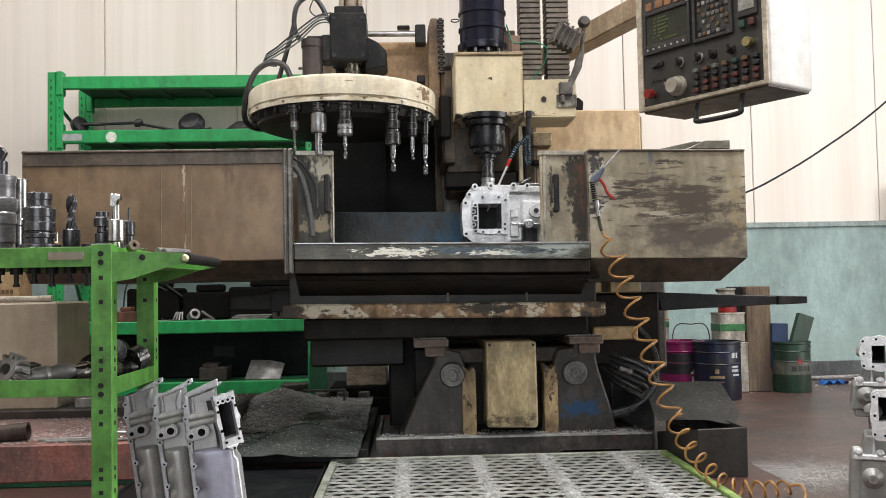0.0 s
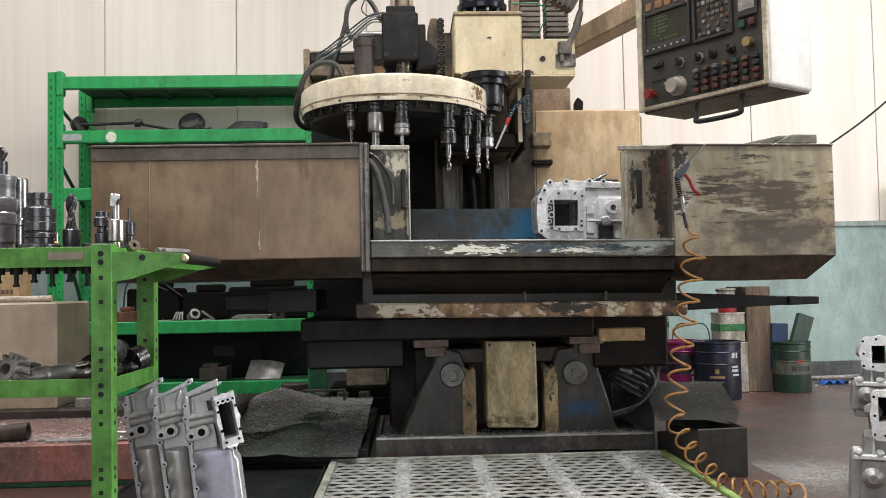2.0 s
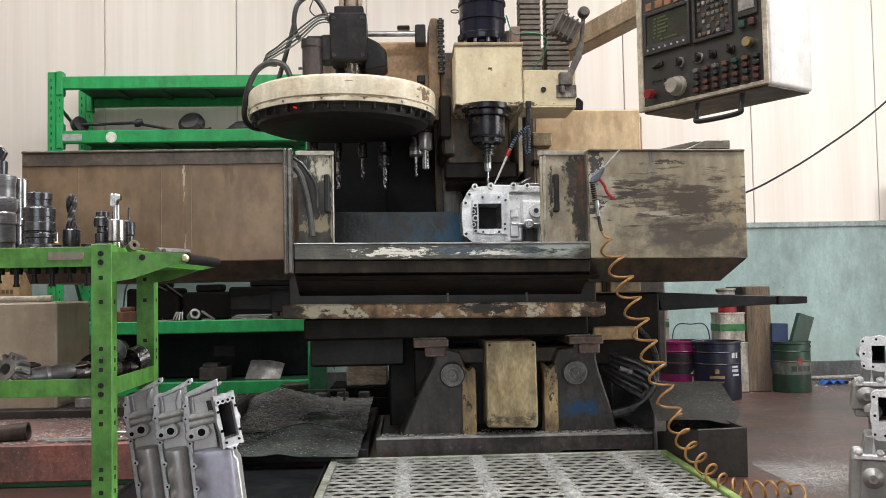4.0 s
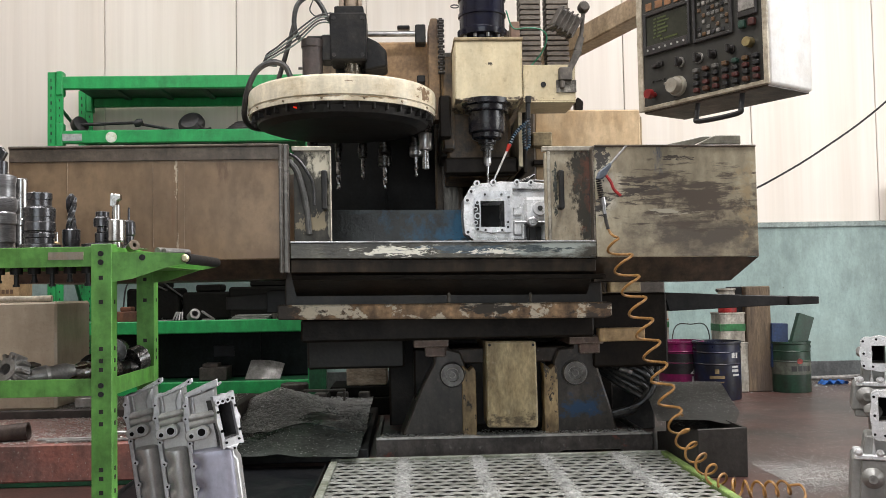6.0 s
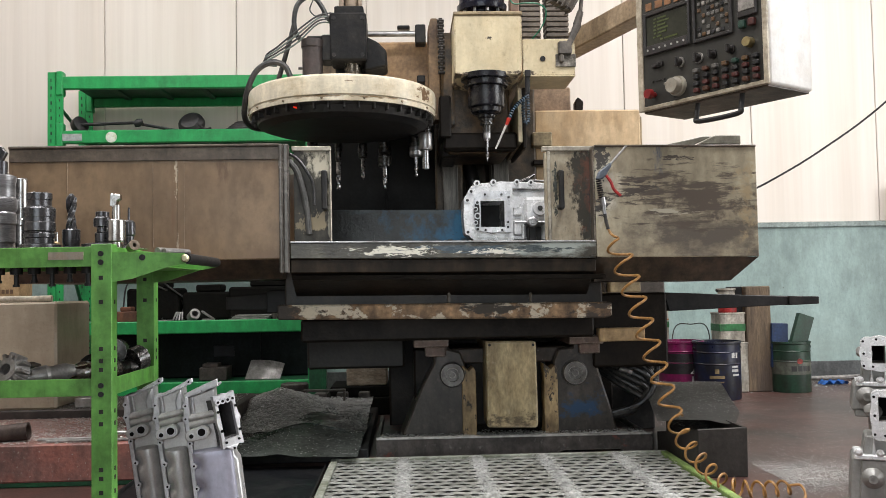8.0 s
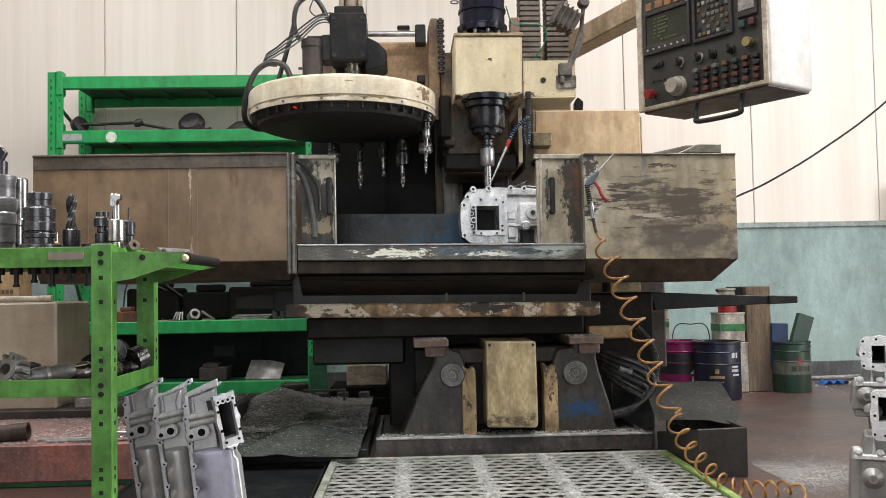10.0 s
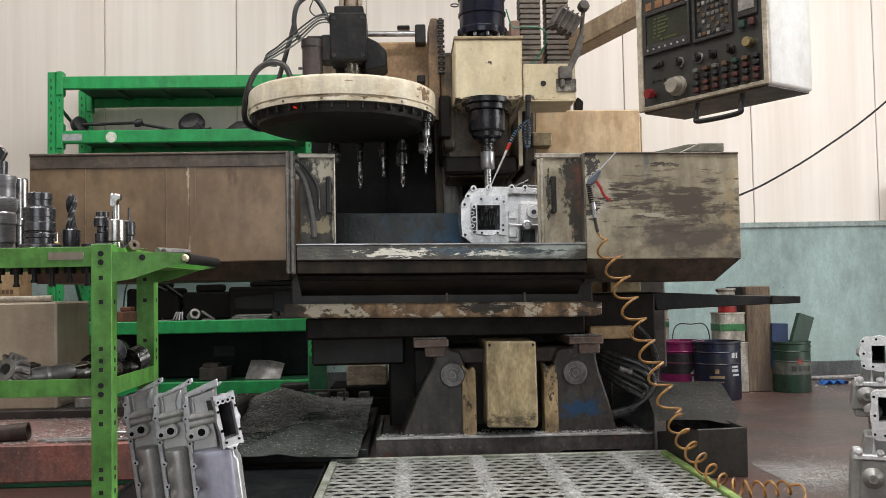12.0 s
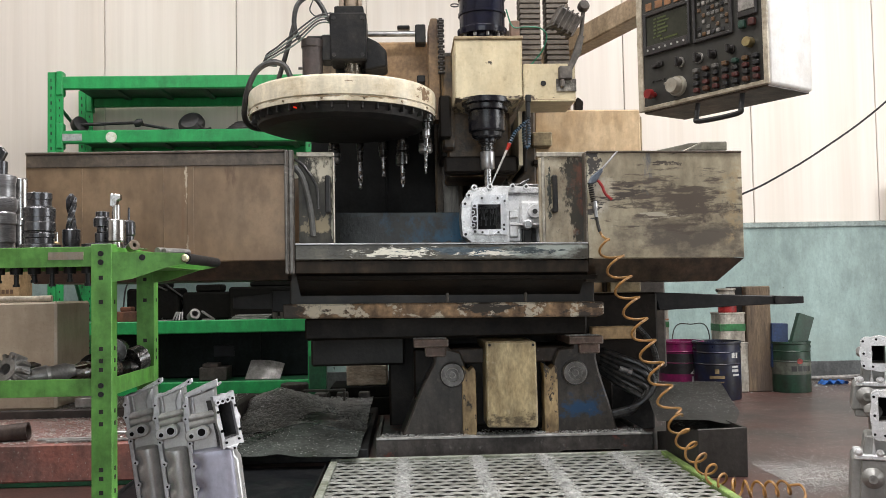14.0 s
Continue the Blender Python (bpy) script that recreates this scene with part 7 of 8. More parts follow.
    def skin(u, v):
        a = u * math.pi
        edge = abs(math.cos(a)) ** 5
        xx = 0.010 + (wide - 0.004) * (0.5 - 0.5 * math.cos(a))
        zz = 0.238 * v
        cap = max(0.0, (v - 0.92) / 0.08)
        dent = 0.017 * math.exp(-((xx - 0.022) / 0.014) ** 2) * sum(math.exp(-((zz - q) / 0.018) ** 2) for q in (0.045, 0.115, 0.185))
        return xx - (0.006 * cap if u > 0.5 else 0), 0.05 - 0.074 * (math.sin(a) ** (0.16 if port else 0.42)) * math.sqrt(max(0.0, 1 - cap ** 2)) + dent, zz
    sheet(bm, skin, 28, 30)
    box(bm, 0.012, wide, 0.02, 0.085, 0.0, 0.21, 0.004)
    piece("lower_body", bm, LILAC_ALU if port else ALU)
    if port:
        bm = B()
        prism(bm, [(0.120, 0.0), (0.148, 0.0), (0.146, 0.185), (0.136, 0.20), (0.136, 0.235), (0.122, 0.24)], -0.004, 0.08, bev=0.004)
        piece("side_web", bm, ALU)
        P = pose(0.129, -0.012, 0.314, 0, -5, 36)
        bm = B()
        rounded_rect_frame(bm, -0.034, 0.036, -0.082, 0.078, -0.024, 0.026, -0.060, 0.056, -0.006, 0.010, 0.004)
        for xx in (-0.026, -0.010, 0.008, 0.025):
            cyl(bm, (xx, -0.013, 0.060), (xx, 0.0, 0.060), 0.009, seg=14)
        cyl(bm, (0.036, 0.02, -0.005), (0.052, 0.02, -0.005), 0.014, 0.011, seg=16)
        prism(bm, [(-0.03, -0.08), (0.0, -0.10), (0.02, -0.082)], -0.010, 0.01, bev=0.002)
        bmesh.ops.transform(bm, matrix=P, verts=bm.verts)
        pf = piece("port_frame", bm, EDGE_ALU, None, "machined port frame with bolt holes", False)
        bm = B()
        rounded_rect_frame(bm, -0.029, 0.031, -0.068, 0.066, -0.024, 0.026, -0.055, 0.052, 0.010, 0.085, 0.0)
        bmesh.ops.transform(bm, matrix=P, verts=bm.verts)
        piece("port_throat", bm, worn("oily_throat_casting", (0.10, 0.10, 0.105), (0.05, 0.05, 0.05), 0.4, 20, 0.5), pf, "", False)
        bm = B()
        box(bm, -0.028, 0.030, 0.083, 0.088, -0.058, 0.056, 0)
        bmesh.ops.transform(bm, matrix=P, verts=bm.verts)
        piece("port_void", bm, PIT, pf)
        for xx, yy, zz in [(q, -0.0155, 0.060) for q in (-0.026, -0.010, 0.008, 0.025)] + [(q, -0.0125, h) for q, h in ((-0.030, -0.03), (-0.030, 0.03), (0.032, -0.04), (0.032, 0.035), (0.0, -0.092), (0.022, -0.068), (-0.022, -0.068))]:
            bm = B()
            cyl(bm, (xx, yy, zz), (xx, yy + 0.004, zz), 0.004, seg=10)
            bmesh.ops.transform(bm, matrix=P, verts=bm.verts)
            piece("bolt_hole", bm, PIT, pf)
    return ob


housing(-0.862, 2.90, 4, -8.0, "cast aluminium housing leaning in a row", False)
housing(-0.762, 2.86, 4, -7.4, "cast aluminium housing leaning in the middle of a row", False)
housing(-0.664, 2.82, 4, -6.4, "cast aluminium housing with an open port frame", True)

# ---- stacked housings by the camera's edge ----
GREY_CAST = worn("dull_grey_casting", (0.36, 0.355, 0.335), (0.22, 0.215, 0.20), 0.4, 9, 0.36, metal=0.25, bump=0.05, grain=150, vary=0.08, specks=0.1)


def stacked(y, body, boss, neck, port, hole, ear, foot, label):
    """A casting lying in a stack: body with a round boss, stepped neck and a bright port frame on top."""
    bx, bz0, bz1 = body
    st = thing("gearbox_housing", (bx, y, 0), label, "casting", "aluminium housings")
    turn = Matrix.Translation((bx, y, 0)) @ Matrix.Rotation(radians(-25), 4, "Z") @ Matrix.Translation((-bx, -y, 0))

    def piece(name, bm, mat, parent, text="", smooth=False):
        bmesh.ops.transform(bm, matrix=turn, verts=bm.verts)
        return part(name, bm, mat, parent, text, smooth)
    bm = B()
    prism(bm, [(bx, bz0), (bx + 0.20, bz0), (bx + 0.20, bz1), (bx + 0.022, bz1 + 0.003), (bx + 0.010, bz1 - 0.01)], y + 0.012, y + 0.17, bev=0.005)
    piece("housing_body", bm, GREY_CAST, st)
    bm = B()
    prism(bm, [(bx + 0.028, bz0 + 0.004), (bx + 0.19, bz0 + 0.004), (bx + 0.19, bz1 - 0.012), (bx + 0.040, bz1 - 0.010)], y, y + 0.014, bev=0.004)
    piece("cover_plate", bm, GREY_CAST, st)
    bm = B()
    box(bm, bx + 0.018, bx + 0.20, y - 0.004, y + 0.16, bz1 - 0.010, bz1 + 0.006, 0.003)
    piece("flange", bm, CAST, st)
    lx, lz = boss
    bm = B()
    lathe(bm, [(0.007, 0.020), (0.014, 0.020), (0.017, 0.016), (0.034, 0.0), (0.034, -0.01), (0.007, -0.01), (0.007, 0.020)], (0, 0, 0), 26, pose(lx, y - 0.002, lz, 90, 0, 0))
    hub = piece("boss", bm, GREY_CAST, st, smooth=True)
    bm = B()
    cyl(bm, (lx, y - 0.012, lz), (lx, y - 0.008, lz), 0.0072, seg=16)
    piece("bolt_hole", bm, PIT, hub)
    nx, nz0, nz1 = neck
    bm = B()
    prism(bm, [(nx, nz0), (nx + 0.17, nz0), (nx + 0.17, nz1), (nx + 0.012, nz1)], y + 0.02, y + 0.16, bev=0.006)
    piece("neck", bm, GREY_CAST, st)
    for k in range(3):
        bm = B()
        prism(bm, [(nx + 0.03 + 0.042 * k, nz0), (nx + 0.042 + 0.042 * k, nz0), (nx + 0.036 + 0.042 * k, nz1)], y + 0.004, y + 0.03, bev=0.002)
        piece("rib", bm, CAST, st)
    px0, px1, pz0, pz1 = port
    hx0, hx1, hz0, hz1 = hole
    bm = B()
    rounded_rect_frame(bm, px0, px1, pz0, pz1, hx0, hx1, hz0, hz1, y - 0.012, y + 0.025, 0.006, 0.02)
    rim = piece("port_frame", bm, CAST, st, "bright machined port frame")
    bm = B()
    rounded_rect_frame(bm, px0 + 0.01, px1 - 0.01, pz0 + 0.01, pz1 - 0.01, hx0, hx1, hz0, hz1, y + 0.024, y + 0.12, 0.0)
    piece("port_throat", bm, GREY_CAST, rim)
    bm = B()
    box(bm, hx0 - 0.004, hx1 + 0.004, y + 0.119, y + 0.124, hz0 - 0.004, hz1 + 0.004, 0)
    piece("port_void", bm, PIT, rim)
    for u, v in ((0.06, 0.12), (0.06, 0.88), (0.4, 0.94), (0.75, 0.95), (0.3, 0.10), (0.65, 0.08), (0.07, 0.5)):
        xx, zz = px0 + (px1 - px0) * u, pz0 + (pz1 - pz0) * v
        bm = B()
        cyl(bm, (xx, y - 0.0135, zz), (xx, y - 0.0115, zz), 0.0042, seg=10)
        piece("bolt_hole", bm, PIT, rim)
    ex, ez = ear
    bm = B()
    lathe(bm, [(0, 0.022), (0.013, 0.020), (0.021, 0.006), (0.021, -0.03), (0, -0.03)], (0, 0, 0), 20, pose(ex + 0.012, y + 0.02, ez, 70, 0, -35))
    piece("ear", bm, GREY_CAST, st, smooth=True)
    for u in (0.012, 0.075):
        bm = B()
        lathe(bm, [(0, 0.012), (0.006, 0.012), (0.012, 0.006), (0.013, -0.012), (0, -0.012)], (0, 0, 0), 16, pose(bx + 0.02 + u, y + 0.004, bz1 + 0.012, 70, 0, 0))
        piece("stud_boss", bm, CAST, st, smooth=True)
    for q in foot:
        bm = B()
        box(bm, *q, 0.004)
        piece("casing_foot", bm, GREY_CAST, st)


stacked(2.87, (1.424, 0.0, 0.150), (1.495, 0.082), (1.466, 0.150, 0.215), (1.498, 1.62, 0.205, 0.364), (1.518, 1.60, 0.266, 0.344), (1.486, 0.298), (), "grey cast gearbox housing standing on the floor")
stacked(3.07, (1.540, 0.268, 0.362), (1.592, 0.318), (1.574, 0.362, 0.42), (1.578, 1.70, 0.41, 0.522), (1.612, 1.655, 0.432, 0.494), (1.572, 0.47), ((1.60, 1.75, 3.09, 3.22, 0.0, 0.268), (1.552, 1.74, 3.085, 3.22, 0.244, 0.27)), "grey cast gearbox housing raised on its foot")

# ---- pails, cans and timber by the wall ----
def can(x, y, r, h, mats, label, z=0.0, lid=True):
    ob = thing("paint_can", (x, y, z), label, "can", "cans by the wall")
    bm = B()
    lathe(bm, [(0, 0), (r * 0.97, 0), (r, 0.008), (r, h * 0.60), (r + 0.004, h * 0.615), (r, h * 0.63), (r, h * 0.80), (r + 0.004, h * 0.815), (r, h * 0.83), (r, h - 0.016), (r + 0.007, h - 0.012), (r + 0.007, h), (r - 0.008, h), (r - 0.008, h - 0.02), (0, h - 0.022)], (x, y, z), 40)
    part("can_body", bm, mats[0], ob, smooth=True)
    for z0, z1, m2 in mats[1:]:
        bm = B()
        lathe(bm, [(r + 0.0012, z0 * h), (r + 0.0016, (z0 + z1) / 2 * h), (r + 0.0012, z1 * h)], (x, y, z), 40)
        bmesh.ops.delete(bm, geom=[f for f in bm.faces if len(f.verts) > 4], context="FACES")
        part("printed_band", bm, m2, ob, smooth=True)
    for sx in (-1, 1):
        bm = B()
        cyl(bm, (x + sx * r, y, z + h * 0.88), (x + sx * (r + 0.012), y, z + h * 0.88), 0.010, seg=10)
        part("handle_lug", bm, BLACK, ob)
    return ob


def print_bars(ob, x, y, r, rows, mat, z0=0.0):
    """Unreadable print as short bars on a can's curved side."""
    for a, z, w, h in rows:
        bm = B()
        n = 4
        pts = [(radians(a - w / 2 + w * i / n)) for i in range(n + 1)]
        sheet(bm, lambda u, v: (x + (r + 0.0026) * math.cos(pts[round(u * n)]), y + (r + 0.0026) * math.sin(pts[round(u * n)]), z0 + z + h * v), n, 1)
        part("print", bm, mat, ob)


NAVY = worn("navy_tin", (0.010, 0.018, 0.062), (0.014, 0.014, 0.017), 0.55, 9, 0.3, chip=(0.35, 0.35, 0.34), chip_amount=0.06, chip_scale=60, bump=0.03)
PRINT_W = worn("white_print", (0.55, 0.55, 0.52), (0.35, 0.35, 0.35), 0.4, 40, 0.5, bump=0)
PRINT_G = worn("gold_print", (0.28, 0.20, 0.10), None, 0.4, 40, 0.5, bump=0)
c = can(1.93, 5.53, 0.142, 0.36, (NAVY,), "navy blue pail can with a black lid rim")
print_bars(c, 1.93, 5.53, 0.142, [(-68, 0.26, 9, 0.035), (-57, 0.26, 6, 0.035), (-62, 0.20, 20, 0.012), (-62, 0.175, 22, 0.016), (-60, 0.15, 20, 0.012), (-110, 0.03, 34, 0.022)], PRINT_W)
print_bars(c, 1.93, 5.53, 0.142, [(-110, 0.135, 36, 0.018), (-110, 0.11, 32, 0.008), (-110, 0.165, 10, 0.03)], PRINT_G)
MAGENTA = worn("magenta_tin", (0.24, 0.012, 0.105), (0.10, 0.016, 0.05), 0.42, 9, 0.3, chip=(0.1, 0.1, 0.1), chip_amount=0.05, bump=0.03)
c = can(1.76, 5.72, 0.142, 0.355, (MAGENTA, (0.42, 0.78, worn("black_tin_band", (0.02, 0.018, 0.02), None, 0.3, 20, 0.35))), "magenta and black pail can with pale figures")
fc = bpy.data.curves.new("figures", "FONT")
fc.body, fc.size, fc.extrude = "46", 0.09, 0.001
fo = new("figures", fc)
fo.parent = c
fo.location, fo.rotation_euler = (0.015, -0.1445, 0.13), (radians(90), 0, radians(6))
fo.data.materials.append(PRINT_W)
print_bars(c, 1.76, 5.72, 0.142, [(-68, 0.10, 26, 0.035)], PRINT_W)
SAGE = worn("grey_green_tin", (0.12, 0.135, 0.105), (0.06, 0.06, 0.048), 0.48, 9, 0.45, bump=0.04)
GTIN = worn("green_tin", (0.014, 0.062, 0.034), (0.018, 0.028, 0.020), 0.5, 9, 0.4, bump=0.04)
c = can(2.515, 5.8, 0.124, 0.33, (GTIN, (0.36, 0.64, SAGE)), "dented green pail can with a grey band")
print_bars(c, 2.515, 5.8, 0.124, [(-104, 0.140, 15, 0.034), (-86, 0.140, 13, 0.034), (-70, 0.140, 13, 0.034), (-54, 0.140, 12, 0.034)], worn("dark_print", (0.03, 0.03, 0.03), None, 0.2, 30, 0.5, bump=0))
bm = B()
cyl(bm, (0, 0, 0), (0, -0.003, 0), 0.018, seg=20)
bmesh.ops.translate(bm, vec=(2.522, 5.8 - 0.1255, 0.205), verts=bm.verts)
part("red_dot", bm, worn("dull_red_dot", (0.30, 0.05, 0.04), None, 0.3, 40, 0.5, bump=0), c)
WTIN = worn("white_tin", (0.46, 0.43, 0.37), (0.22, 0.19, 0.15), 0.42, 9, 0.4, bump=0.04, runs=0.45)
RTIN = worn("red_lid", (0.42, 0.03, 0.03), None, 0.3, 9, 0.4)
GREENB = worn("green_band", (0.03, 0.16, 0.05), None, 0.3, 20, 0.45)


def square_tin(x, y, z, w, h, label, bands=()):
    ob = thing("square_tin", (x, y, z), label, "tin", "cans by the wall")
    bm = B()
    box(bm, x - w / 2, x + w / 2, y - w / 2, y + w / 2, z, z + h, 0.008)
    box(bm, x - w / 2 - 0.003, x + w / 2 + 0.003, y - w / 2 - 0.003, y + w / 2 + 0.003, z + h - 0.012, z + h, 0.003)
    part("tin_body", bm, WTIN, ob)
    for z0, z1, m2 in bands:
        bm = B()
        box(bm, x - w / 2 - 0.002, x + w / 2 + 0.002, y - w / 2 - 0.002, y + w / 2 + 0.002, z + z0 * h, z + z1 * h, 0.002)
        part("printed_band", bm, m2, ob)
    return ob


square_tin(2.14, 5.86, 0.0, 0.17, 0.33, "old white square tin standing on the floor")
square_tin(2.125, 5.86, 0.33, 0.17, 0.195, "white square tin with a green band", ((0.38, 0.62, GREENB),))
c = can(2.125, 5.86, 0.06, 0.06, (RTIN,), "small red-lidded can on the tins", 0.525)
c = can(2.12, 5.86, 0.055, 0.10, (WTIN,), "small white can on the stack", 0.585)
square_tin(1.70, 6.2, 0.0, 0.2, 0.33, "old white square tin behind the pails")
square_tin(1.70, 6.2, 0.33, 0.2, 0.22, "white square tin with an orange stripe", ((0.42, 0.60, GREENB), (0.66, 0.69, worn("orange_band", (0.5, 0.14, 0.02), None, 0.3, 20, 0.45))))
post = thing("timber_post", (2.31, 5.82, 0), "short worn timber post standing by the cans", "timber")
bm = B()
box(bm, 2.228, 2.395, 5.80, 5.95, 0.0, 0.695, 0.006)
part("post_body", bm, worn("worn_timber", (0.17, 0.118, 0.068), (0.075, 0.052, 0.036), 0.5, 7, 0.7, stretch=(3, 3, 0.35), bump=0.3, patches=(((0.0, 0.0, 0.1), (0.2, 1, 0.22), (0.07, 0.05, 0.04), (9, 9, 5), 0.6),)), post)
bm = B()
box(bm, 2.15, 2.23, 5.86, 5.95, 0.0, 0.695, 0.004)
part("dark_batten", bm, BLACK, post)
for x, rz, ry, h, mat, lab in ((2.57, 5, 18, 0.19, GTIN, "dark green offcut standing in the can"), (2.44, 0, 2, 0.13, worn("dark_blue_board", (0.01, 0.03, 0.09), None, 0.3, 9, 0.5), "dark blue offcut standing in the can")):
    ob = thing("offcut", (x, 5.8, 0.32), lab, "offcut")
    bm = B()
    box(bm, -0.055, 0.055, -0.02, 0.02, -0.16, h, 0.003, pose(x, 5.8, 0.318, 0, ry, rz))
    part("board", bm, mat, ob)
lump("wire_bow", "thin wire bow standing behind the cans", "wire", (1.9, 6.0, 0.3), lambda bm: tube(bm, smooth_path([(1.78, 6.0, 0.0), (1.80, 6.0, 0.40), (1.92, 6.0, 0.445), (2.04, 6.0, 0.40), (2.05, 6.0, 0.0)]), 0.004, 6), HOSE)
lump("blue_rag", "crumpled blue rag on the floor", "rag", (2.95, 6.1, 0), lambda bm: sheet(bm, lambda u, v: (2.86 + 0.17 * u, 6.05 + 0.12 * v, 0.004 + 0.03 * abs(math.sin(u * 9) * math.cos(v * 7))), 14, 10), worn("blue_cloth", (0.02, 0.12, 0.42), None, 0.3, 20, 0.8))
lump("floor_conduit", "grey conduit lying along the wall", "conduit", (3.2, 6.4, 0), lambda bm: tube(bm, smooth_path([(2.65, 6.38, 0.02), (3.2, 6.36, 0.025), (3.9, 6.4, 0.06)]), 0.016, 8), BRIGHT_SCRAP)
lump("hanging_cable", "thin black cable sagging from the wall", "cable", (2.5, 5.2, 1.4), lambda bm: tube(bm, smooth_path([(1.35, 5.21, 1.02), (1.7, 5.21, 1.125), (2.001, 5.21, 1.248), (2.165, 5.21, 1.32), (2.482, 5.21, 1.5), (2.903, 5.21, 1.796), (3.6, 5.3, 2.4), (4.6, 6.5, 3.2)]), 0.006, 6), BLACK)

# ---- chip trays and covers beside the bed ----
def lid_at(u, v):
    """The creased lid, lying over the bin's mouth and rising towards the back."""
    return 0.965 + 0.29 * u + v * (0.20 + 0.07 * u) + 0.05 * u * min(1.0, 4 * v), 3.46 - 0.05 * u + (1.02 + 0.05 * u) * v, 0.186 + 0.045 * v - 0.010 * u + 0.012 * math.sin(u * 3.1 + v * 2) * (1 - v) + 0.012 * noise.noise((u * 3, v * 3, 2))


conv = thing("chip_bin", (1.15, 3.5, 0), "dark steel chip bin with a folded lid", "chip bin")
bm = B()
prism(bm, [(1.066, 0.0), (1.25, 0.0), (1.252, 0.182), (1.066, 0.178)], 3.285, 3.30, bev=0.002)
prism(bm, [(3.30, 0.0), (3.835, 0.0), (3.835, 0.085), (3.30, 0.177)], 1.066, 1.074, axis="x")
prism(bm, [(3.30, 0.0), (4.3, 0.0), (4.3, 0.182), (3.30, 0.182)], 1.24, 1.252, axis="x")
box(bm, 1.075, 1.24, 3.302, 3.84, 0.0, 0.08, 0)
part("bin", bm, worn("dark_bin_paint", (0.032, 0.028, 0.025), (0.055, 0.05, 0.045), 0.35, 7, 0.45), conv)
bm = B()
sheet(bm, lid_at, 18, 18)
bmesh.ops.solidify(bm, geom=bm.faces[:], thickness=0.006)
part("folded_lid", bm, worn("grey_black_lid", (0.06, 0.057, 0.053), (0.12, 0.115, 0.105), 0.4, 9, 0.5, chip=(0.4, 0.4, 0.38), chip_amount=0.12, chip_scale=90), conv, "creased dark lid strewn with chips")
tray = thing("chip_sheet", (-0.45, 4.1, 0), "dark green plastic sheet under heaped metal chips", "sheet")
bm = B()
def fold(u, v):
    """A creased sheet: front flap falling from a ridge, shallow hollow behind it."""
    x = -1.02 + 0.835 * u
    ridge = 0.082 + 0.056 * math.exp(-((x + 0.45) / 0.17) ** 2)
    front = 0.066 - 0.03 * max(0.0, x + 0.62) + 0.010 * math.exp(-((x + 0.51) / 0.05) ** 2)
    back = 0.115 + 0.018 * math.sin(u * 11)
    if v < 0.4:
        f = v / 0.4
        z = front + (ridge - front) * (f * f * (3 - 2 * f) * 0.5 + f * 0.5)
    else:
        f = (v - 0.4) / 0.6
        z = ridge + (back - ridge) * f - 0.035 * math.sin(math.pi * min(1.0, f * 1.6)) * math.exp(-((x + 0.45) / 0.2) ** 2)
    return x - 0.03 * (1 - v) * u, 3.60 + 0.95 * v, z


sheet(bm, fold, 48, 30)
bmesh.ops.solidify(bm, geom=bm.faces[:], thickness=0.004)
part("sheet", bm, worn("dark_green_film", (0.19, 0.205, 0.19), (0.09, 0.095, 0.085), 0.42, 4, 0.2, bump=0.1, chip=(0.3, 0.3, 0.28), chip_amount=0.06, chip_scale=80), tray, smooth=True)
bm = B()
box(bm, -1.05, -0.18, 3.78, 5.1, 0.0, 0.052, 0.004)
part("tray_body", bm, BLACK, tray)
bm = B()
for k in range(7):
    box(bm, -1.0 + 0.12 * k, -0.94 + 0.12 * k, 4.9, 4.98, 0.085, 0.16, 0.004)
part("rear_block", bm, SCRAP, tray)
lump("flat_iron", "small flat iron bridge lying in the chips", "iron", (-0.45, 4.75, 0.15), lambda bm: [box(bm, -0.56, -0.34, 4.72, 4.76, 0.19, 0.2, 0.002), box(bm, -0.56, -0.55, 4.72, 4.76, 0.14, 0.19, 0.001), box(bm, -0.35, -0.34, 4.72, 4.76, 0.14, 0.19, 0.001)], SCRAP)
lump("round_block", "round brown iron block in the chips", "iron block", (-0.62, 4.9, 0.1), lambda bm: lathe(bm, [(0, 0), (0.075, 0), (0.075, 0.10), (0.07, 0.105), (0, 0.105)], (-0.62, 4.85, 0.12), 24), SCRAP)
lump("green_angle", "green slotted angle foot by the bed", "angle iron", (-0.5, 5.4, 0), lambda bm: [box(bm, -0.60, -0.52, 5.38, 5.40, 0.0, 0.33, 0.002), box(bm, -0.52, -0.50, 5.38, 5.46, 0.0, 0.33, 0.002)], UNDER)
lump("dark_plinth", "dark oily plinth under the timber block", "plinth", (-0.24, 5.3, 0.0), lambda bm: [box(bm, -0.50, -0.08, 5.16, 5.55, 0.0, 0.10, 0.006), box(bm, -0.46, -0.10, 5.19, 5.55, 0.10, 0.163, 0.006)], GREASY)
lump("wooden_crate", "pale scratched timber block behind the bed", "timber", (-0.24, 5.3, 0.1), lambda bm: [box(bm, -0.366, -0.132, 5.21, 5.5, 0.165, 0.284, 0.006)], worn("pale_scratched_timber", (0.52, 0.44, 0.34), (0.22, 0.16, 0.11), 0.45, 9, 0.7, stretch=(1, 1, 3), bump=0.2))
lump("white_block", "small pale block behind the bed", "block", (0.0, 5.4, 0), lambda bm: [box(bm, -0.08, 0.05, 5.3, 5.5, 0.0, 0.27, 0.006)], worn("pale_grey_paint", (0.42, 0.43, 0.42), None, 0.3, 9, 0.5))

